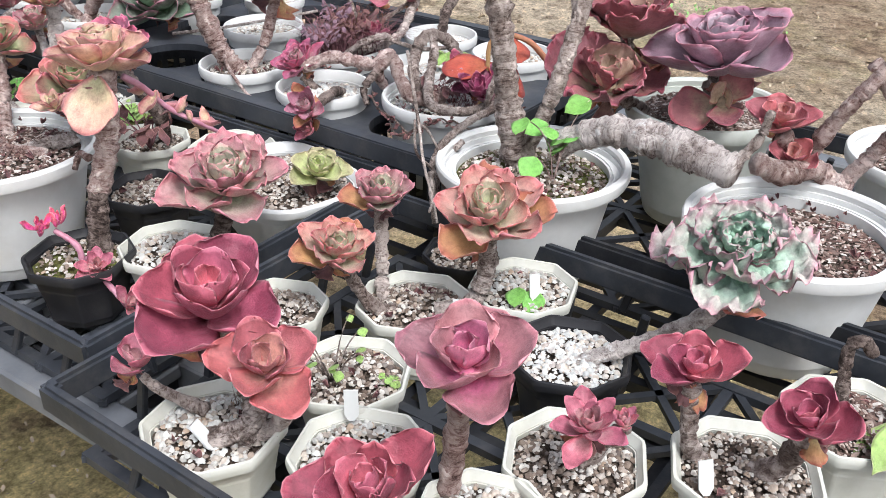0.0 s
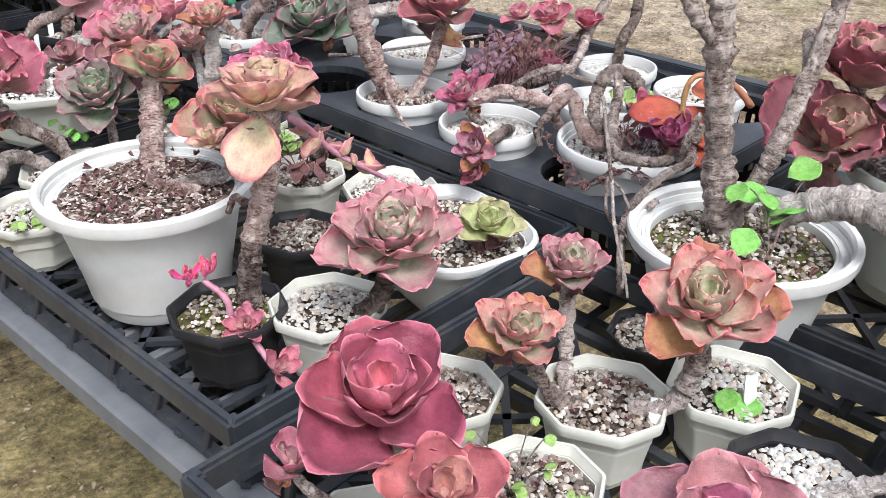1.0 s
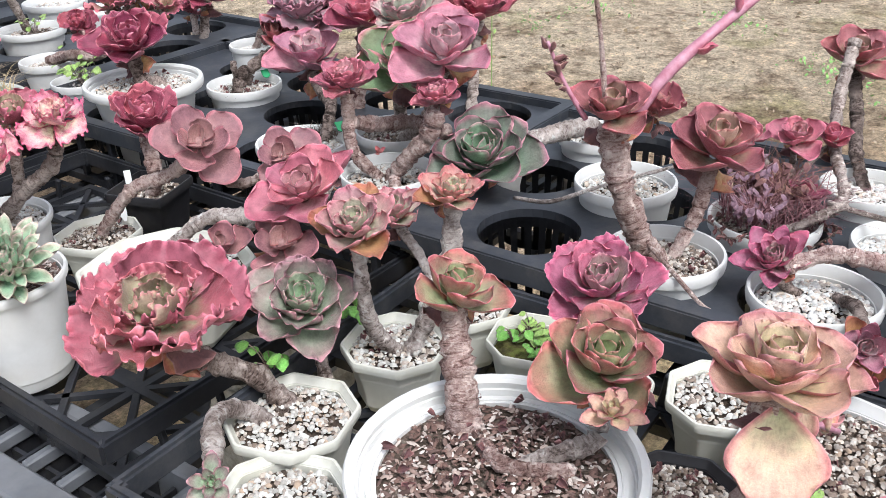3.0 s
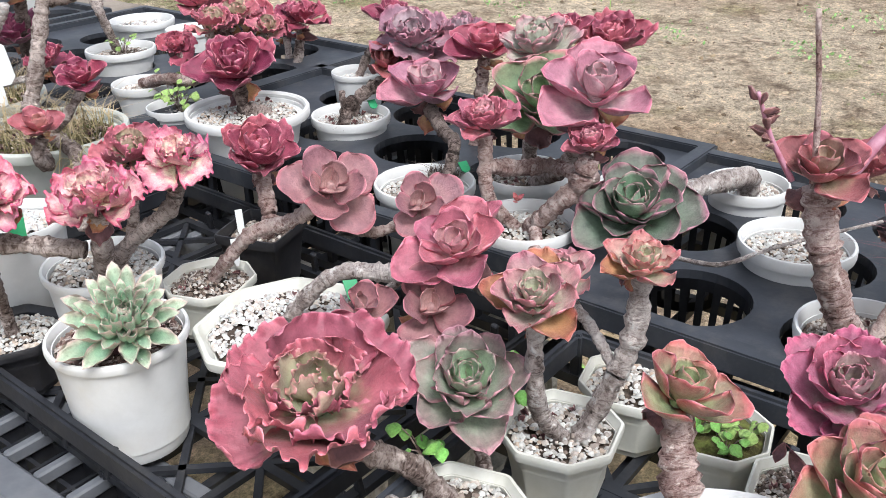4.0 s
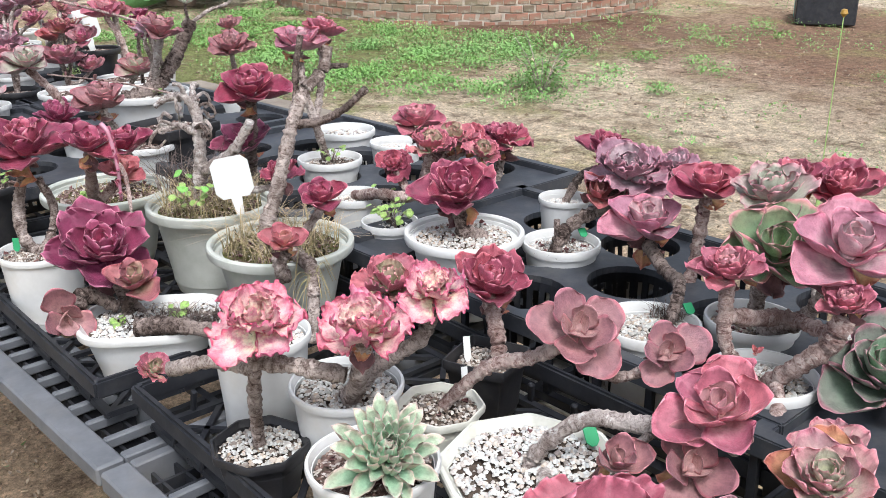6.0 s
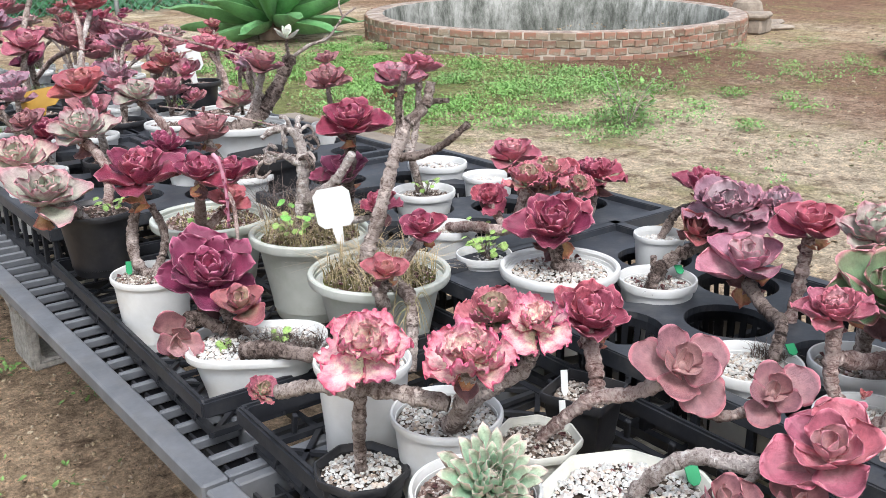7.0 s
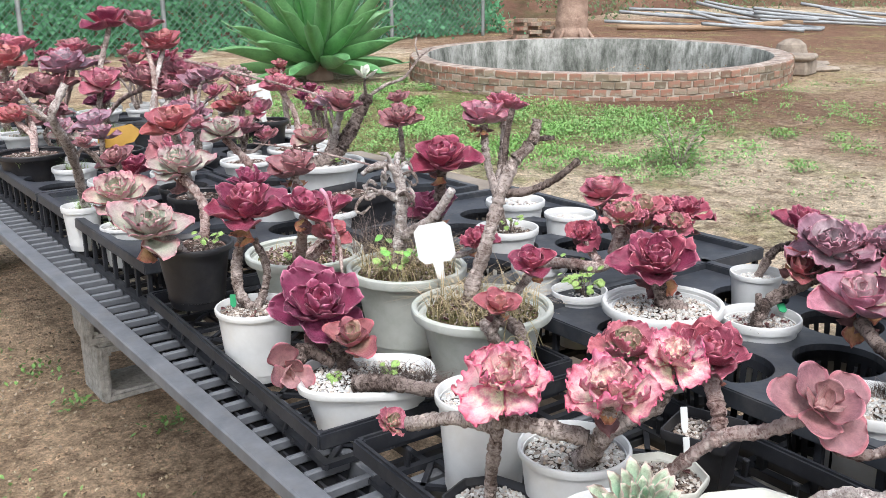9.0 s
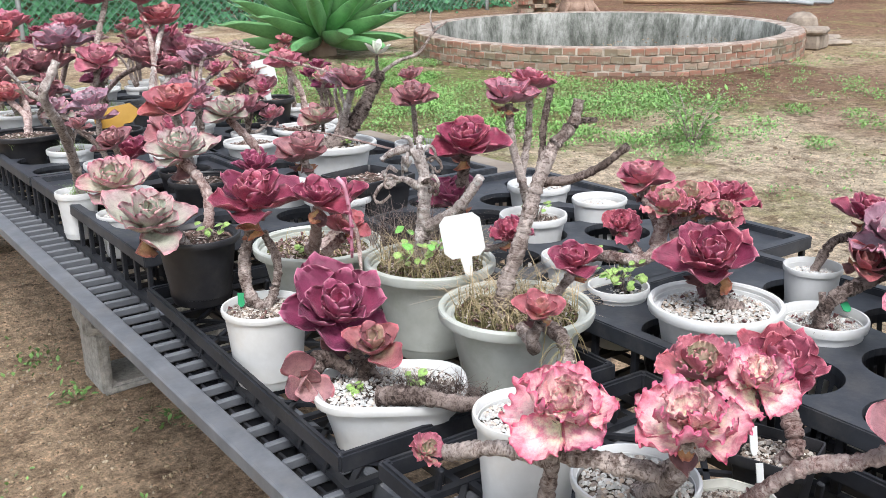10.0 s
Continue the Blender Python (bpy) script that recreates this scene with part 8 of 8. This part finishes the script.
# ---- labels, weeds and small things in the pots ----
def plant_label(at, turn, w, h, mat="label", lean_by=10.0, bars=0, colour="white", big=False):
    ob = thing("plant_label", colour + " plastic plant label stuck in the soil", "plant label", at, turn, "plant labels")
    ob.matrix_world = pose(*at, lean_by, -12 if big else 0, turn)
    if big:
        c = w * 0.16
        pts = [(-w / 2 + c, 0.0), (-w * 0.14, 0.0), (-w * 0.09, -h * 0.42), (w * 0.09, -h * 0.42), (w * 0.14, 0.0), (w / 2 - c, 0.0), (w / 2, c), (w / 2, h - c), (w / 2 - c, h), (-w / 2 + c, h), (-w / 2, h - c), (-w / 2, c)]
    else:
        pts = [(-w / 2 * 0.4, -h * 0.5), (w / 2 * 0.4, -h * 0.5), (w / 2, -h * 0.2), (w / 2, h), (-w / 2, h), (-w / 2, -h * 0.2)]
    n, t = len(pts), 0.0008
    verts = [(x, -t, z) for x, z in pts] + [(x, t, z) for x, z in pts]
    faces = [tuple(range(n)), tuple(range(2 * n - 1, n - 1, -1))] + [(i, n + i, n + (i + 1) % n, (i + 1) % n) for i in range(n)]
    part("plate", mesh_of("plate", verts, faces, M[mat], smooth=False), ob)
    for k in range(bars):
        part("writing", boxes_mesh("writing", [(-w * (0.34 - 0.08 * k), -t - 0.0012, h * (0.70 - 0.26 * k), w * (0.24 - 0.05 * k), -t - 0.0002, h * (0.745 - 0.26 * k))], M["ink"]), ob)
    return ob


plant_label((0.656, 2.100, 0.612), -45, 0.058, 0.060, lean_by=-8, big=True)
plant_label((1.126, 3.870, 0.640), -25, 0.085, 0.09, lean_by=-6, big=True, bars=3)
plant_label((0.603, 3.668, 0.600), -35, 0.125, 0.055, "label_yellow", -24, colour="amber", big=True)
plant_label((0.660, 0.445, 0.505), -40, 0.009, 0.016, lean_by=-14)
plant_label((0.605, 0.485, 0.496), -60, 0.010, 0.012, lean_by=-50)
plant_label((0.372, 0.520, 0.500), 20, 0.010, 0.016, lean_by=-40)
plant_label((0.450, 0.462, 0.505), -50, 0.010, 0.016, lean_by=-8)
plant_label((0.540, 0.240, 0.500), -40, 0.010, 0.016, lean_by=-20)
plant_label((0.657, 1.426, 0.520), -20, 0.014, 0.016, "label_green", -40, colour="green")
plant_label((0.39, 2.262, 0.556), -30, 0.009, 0.013, "label_green", -6, colour="green")
plant_label((0.470, 1.700, 0.575), -30, 0.016, 0.022, "label_green", -20, colour="green")
plant_label((0.650, 1.600, 0.510), -30, 0.007, 0.020, lean_by=-20)
plant_label((0.690, 1.640, 0.520), -30, 0.008, 0.020, lean_by=-20)
plant_label((1.05, 1.775, 0.548), -20, 0.012, 0.010, "label_green", -50, colour="green")
plant_label((0.93, 1.505, 0.548), -20, 0.012, 0.010, "label_green", -50, colour="green")


def weed(at, label, leaves, size, seed, skin="green", height=0.03, width=1.05):
    """A small weed: thin stalks, each with a leaf."""
    ob = thing("weed", label, "weed", at, 0, "weeds in the pots")
    q = random.Random(seed)
    me = shared(("weed_leaf", skin, width, size < 0.015), lambda: leaf_mesh("leaf", L[skin], width=width, tip=0.12, cup=0.10, curl=-0.18, thick=0.012, seed=seed, nx=4 if size < 0.015 else 7, ny=4 if size < 0.015 else 8, frill=0.10, waves=4, belly=0.42 if width > 0.9 else 0.62))
    for _ in range(leaves):
        a, h = q.uniform(0, 6.3), height * q.uniform(0.5, 1.2)
        top = Vector((math.cos(a) * h * 0.8, math.sin(a) * h * 0.8, h))
        s = part("stalk", tube_mesh("stalk", [(0, 0, -0.004), top * 0.5 + Vector((0, 0, h * 0.15)), top], 0.0007, 0.0005, M["bark_pink" if skin == "green" else ("dry_purple" if "husk" in skin else "bark")], 5, 0.1, 3, q.randint(0, 99)), ob)
        part("leaf", me, s, "", Matrix.Translation(top) @ pose(0, 0, 0, q.uniform(-20, 20), q.uniform(5, 40), 195 + q.uniform(-70, 70)) @ Matrix.Diagonal((size * q.uniform(0.7, 1.2),) * 3 + (1,)))


weed((0.768, 0.497, 0.556), "bright green heart-leaved weed by a trunk", 4, 0.021, 1, height=0.036)
weed((0.785, 0.505, 0.570), "bright green heart-leaved weed by a trunk", 5, 0.023, 2, height=0.042)
weed((0.655, 0.450, 0.494), "single round green weed leaf in gravel", 2, 0.018, 3, height=0.014)
weed((0.79, 0.27, 0.552), "small green weed in mulch", 5, 0.014, 4, height=0.012)
weed((0.690, 0.150, 0.490), "bright green pointed weed leaves", 6, 0.045, 5, "sprout", 0.02, 0.42)
weed((0.480, 0.510, 0.490), "red and green sprouting weed in gravel", 12, 0.008, 6, "sprout", 0.035)
weed((0.505, 0.470, 0.490), "small green moss tuft in gravel", 9, 0.008, 7, "sprout", 0.008)
weed((0.640, 0.80, 0.497), "tiny green weed in gravel", 9, 0.008, 8, "sprout", 0.008)
weed((0.415, 1.075, 0.488), "small green weed over a pot rim", 8, 0.012, 9, "sprout", 0.018)
for k, (x, y) in enumerate(((0.705, 1.068), (0.690, 1.055), (0.718, 1.078), (0.700, 1.085), (0.715, 1.050))):
    weed((x, y, 0.492), "moss and clover in a small white pot", 9, 0.009, 70 + k, ("sprout", "green")[k % 2], 0.014)
weed((0.660, 1.245, 0.500), "green clover between the rosettes", 6, 0.014, 11, height=0.02)
weed((0.640, 1.215, 0.500), "green clover between the rosettes", 6, 0.014, 12, height=0.02)
weed((0.891, 2.030, 0.530), "green clover filling a white pot", 26, 0.012, 13, "sprout", 0.03)
weed((0.895, 2.05, 0.530), "upright green weed sprig in a white pot", 12, 0.010, 14, "sprout", 0.05)
weed((0.497, 1.975, 0.512), "green sprouts in white gravel", 14, 0.011, 15, "sprout", 0.015)
weed((0.425, 2.0, 0.512), "small green tuft in white gravel", 10, 0.010, 16, "sprout", 0.010)
weed((0.625, 2.185, 0.574), "leafy green weed among dry grass", 22, 0.012, 17, "sprout", 0.035)
weed((0.65, 2.19, 0.574), "leafy green weed among dry grass", 9, 0.015, 18, "green", 0.05)
weed((0.555, 2.39, 0.562), "green moss and weeds in a cream pot", 26, 0.010, 19, "sprout", 0.015)
weed((1.029, 2.40, 0.540), "green weed sprig beside a dry stub", 14, 0.010, 20, "sprout", 0.03)
weed((0.995, 0.79, 0.540), "green weed in white gravel", 9, 0.016, 21, "sprout", 0.02)
weed((0.44, 2.49, 0.585), "green sprig in a black pot", 10, 0.012, 22, "sprout", 0.025)
weed((0.975, 3.05, 0.592), "green sprig in a white pot", 12, 0.013, 23, "sprout", 0.025)

weed((0.53, 1.225, 0.50), "green clover beside a frilled rosette", 9, 0.012, 24, height=0.025)
weed((1.0, 0.95, 0.548), "small shrivelled dark leaves among dry stalks", 40, 0.012, 25, "husk", 0.034, 0.6)
weed((0.940, 0.955, 0.546), "mass of shrivelled plum-coloured leaves hanging over a pot rim", 64, 0.010, 28, "plumhusk", 0.030, 0.6)
weed((0.995, 0.985, 0.562), "mass of shrivelled plum-coloured leaves among dry stalks", 30, 0.010, 29, "plumhusk", 0.028, 0.6)
weed((0.66, 0.965, 0.50), "shrivelled wine-brown leaves under a toothed rosette", 26, 0.020, 26, "husk", 0.045, 0.6)
weed((0.90, 0.73, 0.54), "small shrivelled dark leaves among bare branches", 16, 0.014, 27, "husk", 0.025, 0.6)


def grass_tuft(at, radius, count, seed, height=0.07, mat=None, name="dry_grass", label="tuft of dry straw-coloured grass in a pot", category="grass"):
    """Dry grass in a pot, as one object."""
    q = random.Random(seed)
    verts, faces, uvs = [], [], []
    for _ in range(count):
        a, d = q.uniform(0, 6.3), radius * math.sqrt(q.random())
        p = Vector((math.cos(a) * d, math.sin(a) * d, -0.004))
        w, h = q.uniform(0, 6.3), height * q.uniform(0.4, 1.2)
        out = Vector((math.cos(w), math.sin(w), 0)) * h * q.uniform(0.3, 1.5)
        side = Vector((-math.sin(w), math.cos(w), 0)) * 0.0007
        o = len(verts)
        for k in range(4):
            t = k / 3
            c = p + out * t * t + Vector((0, 0, h * (t - 0.45 * t * t)))
            verts += [c - side * (1.2 - t), c + side * (1.2 - t)]
            uvs += [(0.3, t), (0.7, t)]
        faces += [(o + 2 * k, o + 2 * k + 1, o + 2 * k + 3, o + 2 * k + 2) for k in range(3)]
    ob = new(name, mesh_of(name, verts, faces, mat or L["straw"], uvs))
    ob.matrix_world = pose(*at)
    return tagged(ob, label, category, kind="stuff")


L["straw"] = leaf_skin("straw_blade", (0.24, 0.22, 0.09), (0.40, 0.33, 0.16), (0.44, 0.37, 0.19), (0.58, 0.47, 0.29), 0.95, 0.7, 0.0)
grass_tuft((0.667, 2.003, 0.562), 0.082, 420, 1, 0.075)
grass_tuft((0.667, 2.21, 0.572), 0.078, 420, 2, 0.075)
grass_tuft((0.588, 2.425, 0.562), 0.075, 120, 3, 0.03)

for k, (x, y, z, r, c) in enumerate(((0.455, 1.985, 0.512, 0.03, 260), (0.485, 1.955, 0.516, 0.03, 300), (0.515, 1.925, 0.515, 0.03, 300), (0.53, 1.90, 0.512, 0.02, 160), (1.0, 1.775, 0.532, 0.03, 200), (0.92, 1.53, 0.54, 0.02, 120), (0.60, 1.43, 0.505, 0.02, 120), (0.40, 0.52, 0.488, 0.018, 120))):
    grass_tuft((x, y, z), r, c, 40 + k, 0.024, M["bark_dark"], "aerial_roots", "fuzz of dark dry aerial roots on the gravel", "roots")
plant("bare_stem_succulent", "curled knobbly blackened root stub in white gravel", (1.005, 1.785, 0.532), [], [([(0.985, 1.775, 0.530), (0.99, 1.77, 0.556), (1.01, 1.778, 0.566), (1.022, 1.79, 0.55), (1.018, 1.80, 0.535)], 0.011, 0.009), ([(0.99, 1.772, 0.55), (0.982, 1.768, 0.575), (0.986, 1.772, 0.585)], 0.006, 0.005), ([(1.012, 1.778, 0.56), (1.03, 1.765, 0.57)], 0.006, 0.004)], bark_name="bark_dark")


def weed_stalk(at, height, seed):
    ob = thing("tall_weed", "thin green weed stalk with a tiny yellow flower", "weed", at, 0)
    q = random.Random(seed)
    line = [(0, 0, -0.02), (0.004, 0.01, height * 0.4), (-0.006, 0.0, height * 0.75), (0.004, 0.004, height)]
    part("stalk", tube_mesh("stalk", line, 0.0016, 0.0008, L["sprout"], 6, 0.0), ob)
    part("flower", loft("flower", "round", [(0.001, -0.006), (0.006, 0.0), (0.004, 0.006), (0.001, 0.007)], M["label_yellow"]), ob, "tiny yellow flower", pose(0.004, 0.004, height))
    me = shared("stalk_leaf", lambda: leaf_mesh("leaf", L["sprout"], width=0.35, tip=0.1, cup=0.1, curl=-0.2, thick=0.02, seed=5, nx=5, ny=4))
    for k in range(6):
        part("leaf", me, ob, "", pose(0, 0, height * (0.1 + 0.12 * k), 0, -30, q.uniform(0, 360)) @ Matrix.Diagonal((0.03 - 0.003 * k,) * 3 + (1,)))


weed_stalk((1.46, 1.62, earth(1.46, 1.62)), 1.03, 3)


def flower_stalk(points, label, seed, r=0.003, buds=9, skin="rosepink", grow=1.0, mat="stalk_pink"):
    """A long bare flower stalk lying across the plants, with small dry buds at its end."""
    ob = thing("flower_stalk", label, "flower stalk", points[0], 0, "flower stalks")
    base = Vector(points[0])
    line = [Vector(p) - base for p in points]
    part("stalk", tube_mesh("stalk", line, r, r * 0.6, M[mat], 8, 0.05, 8, seed), ob)
    q = random.Random(seed)
    me = shared(("bud", skin), lambda: leaf_mesh("bud", L[skin], width=0.5, tip=0.1, cup=0.4, curl=0.2, thick=0.2, seed=4, nx=5, ny=4))
    path = smooth_path(line, 8)
    for k in range(buds):
        p = path[int((0.45 + 0.55 * k / buds) * (len(path) - 1))]
        part("bud", me, ob, "", Matrix.Translation(p) @ pose(0, 0, 0, q.uniform(-40, 40), q.uniform(-80, 20), q.uniform(0, 360)) @ Matrix.Diagonal((q.uniform(0.010, 0.02) * grow,) * 3 + (1,)))
    return ob


flower_stalk([(0.757, 3.5, 0.841), (0.847, 3.3, 0.808), (0.985, 3.15, 0.758), (1.0, 3.1, 0.737)], "long pink flower stalk arching over the far rosettes", 1, 0.004, 5, mat="bark_pink")
flower_stalk([(0.833, 2.55, 0.669), (0.708, 2.6, 0.709), (0.576, 2.6, 0.740)], "thin pale flower stalk lying across the rosettes", 2, 0.0022, 6, "husk", 0.7, "bark_pink")
flower_stalk([(0.495, 2.16, 0.735), (0.500, 2.15, 0.722), (0.504, 2.145, 0.68), (0.506, 2.15, 0.627)], "hanging red flower stalk with small red buds", 3, 0.0034, 14, "darkred", 0.6)
stalk = flower_stalk([(0.535, 0.803, 0.650), (0.552, 0.80, 0.636), (0.574, 0.80, 0.611), (0.597, 0.79, 0.592), (0.631, 0.79, 0.567)], "pink flower stalk with apricot buds drooping from a rosette", 4, 0.0032, 4, "orange")
for x, y, z, s, a in ((0.040, 0.0, -0.036, 0.034, 20), (0.03, -0.004, -0.02, 0.030, 200), (0.06, -0.01, -0.055, 0.034, 0), (0.02, 0.0, -0.014, 0.026, 90)):
    part("bud", shared("apricot_bud", lambda: leaf_mesh("bud", L["orange"], width=0.45, tip=0.1, cup=0.4, curl=0.2, thick=0.12, seed=4, nx=6, ny=5)), stalk, "apricot bud", Matrix.Translation((x, y, z)) @ pose(0, 0, 0, 0, 30, a) @ Matrix.Diagonal((s, s, s, 1)))
dead = thing("dead_vine", "dry leafless vine hanging over a tray rim", "dry vine", (0.722, 0.62, 0.594), 0)
part("vine", tube_mesh("vine", [(0.02, 0.03, 0.06), (0, 0, 0), (-0.012, -0.015, -0.03), (-0.03, -0.04, -0.055), (-0.06, -0.06, -0.05)], 0.0018, 0.0014, M["bark"], 8, 0.2, 6, 4), dead)
for k, (p, q2) in enumerate((((0, 0, 0), (0.018, -0.01, -0.03)), ((-0.012, -0.015, -0.03), (0.0, -0.035, -0.062)), ((-0.03, -0.04, -0.055), (-0.035, -0.05, -0.075)))):
    part("tendril", tube_mesh("tendril", [p, tuple(0.5 * (a + b) + 0.004 for a, b in zip(p, q2)), q2], 0.0016, 0.001, M["bark"], 6, 0.2, 4, k), dead)

flower_stalk([(0.826, 1.045, 0.672), (0.86, 1.02, 0.72), (0.925, 0.975, 0.775), (0.98, 0.945, 0.81)], "thick pink flower stalk rising from a red rosette", 5, 0.0062, 10)
flower_stalk([(0.795, 1.072, 0.680), (0.782, 1.088, 0.715), (0.770, 1.098, 0.752)], "small pink flower stalk with dry brown buds", 6, 0.0026, 9, "husk", 0.8)


def bead_vine(centre, radius, seed, turns, z0, z1):
    """A thin trailing vine with small dark dried leaves, draped round a pot."""
    q = random.Random(seed)
    ob = thing("trailing_vine", "thin trailing vine with small dark dried leaves over a white pot", "dry vine", centre, 0, "trailing vines")
    pts = []
    for k in range(14):
        a = radians(turns[0] + (turns[1] - turns[0]) * k / 13)
        r = radius * (1 + 0.10 * math.sin(k * 1.7 + seed))
        pts.append((r * math.cos(a), r * math.sin(a), z0 + (z1 - z0) * (0.5 - 0.5 * math.cos(k * 0.9 + seed)) * min(1, k / 4)))
    part("vine", tube_mesh("vine", pts, 0.0011, 0.0009, M["bark_dark"], 6, 0.1, 5, seed), ob)
    me = shared("bead_leaf", lambda: leaf_mesh("leaf", L["husk"], width=0.6, tip=0.1, cup=0.5, curl=0.2, thick=0.08, seed=6, nx=3, ny=4))
    path = smooth_path(pts, 5)
    for k in range(0, len(path), 1):
        part("leaf", me, ob, "", Matrix.Translation(path[k]) @ pose(0, 0, 0, q.uniform(-60, 60), q.uniform(-30, 60), q.uniform(0, 360)) @ Matrix.Diagonal((q.uniform(0.005, 0.009),) * 3 + (1,)))


bead_vine((0.902, 0.724, 0.548), 0.080, 1, (120, 330), 0.0, -0.035)
bead_vine((0.902, 0.724, 0.545), 0.082, 2, (160, 300), 0.004, -0.045)
bead_vine((0.972, 0.956, 0.540), 0.066, 3, (140, 300), 0.01, -0.02)

grass_tuft((0.99, 0.955, 0.545), 0.055, 520, 61, 0.06, M["dry_purple"], "dry_stalks", "tangle of purplish dried flower stalks over a white pot", "dry stalks")
grass_tuft((1.02, 0.965, 0.555), 0.035, 300, 65, 0.05, M["dry_brown"], "dry_stalks", "tangle of rusty dried leaves and stalks over a white pot", "dry stalks")
grass_tuft((0.92, 0.72, 0.540), 0.050, 160, 62, 0.03, M["dry_purple"], "dry_stalks", "tangle of dark dried stalks in a white pot", "dry stalks")
twig = thing("dead_twig", "thin grey dead twig lying across the trays", "dead twig", (0.889, 1.207, 0.535), 0)
part("twig", tube_mesh("twig", [(0, 0, 0), (-0.018, -0.055, 0.016), (0.03, -0.075, 0.016), (0.066, -0.093, 0.018), (0.142, -0.153, 0.03)], 0.0026, 0.0018, M["bark_pale"], 8, 0.15, 6, 3), twig)
grass_tuft((0.79, 2.46, 0.52), 0.085, 340, 63, 0.09, M["bark_dark"], "dry_stalks", "tangle of blackish dry twigs between the pots", "dry stalks")
grass_tuft((0.70, 2.33, 0.575), 0.06, 160, 64, 0.10, M["bark_dark"], "dry_stalks", "tangle of dry twigs by a forked trunk", "dry stalks")
pot("square_pot", "tall black square plastic pot behind the trunks", (0.86, 2.74, DECK + 0.012), 0.072, 0.15, "black", "square", None, fill="mulch", turn=14, seed=44, level=0.9)
threads = random.Random(9)
for at, spread in (((0.62, 1.85, 0.57), 0.05), ((0.64, 1.90, 0.58), 0.06)):
    ob = thing("root_threads", "fine pale aerial roots hanging from a dry branch", "roots", at, 0)
    for k in range(16):
        a, n = threads.uniform(0, 6.3), threads.uniform(0.4, 1.0) * spread
        part("thread", tube_mesh("thread", [(0, 0, 0), (math.cos(a) * n * 0.5, math.sin(a) * n * 0.5, threads.uniform(-0.01, 0.02)), (math.cos(a) * n, math.sin(a) * n, -threads.uniform(0.01, 0.05))], 0.0005, 0.0004, L["straw"], 5, 0.0, 4, k), ob)
sprout = random.Random(71)
for x, y, r in FEET:
    if y > 2.9 and sprout.random() < 0.4:
        grass_tuft((x + sprout.uniform(-0.3, 0.3) * r, y - 0.3 * r, 0.545), r * 0.5, 46, sprout.randint(1, 999), 0.045, L["sprout"], "pot_sprouts", "green sprouts growing in a pot at the far end", "weeds")
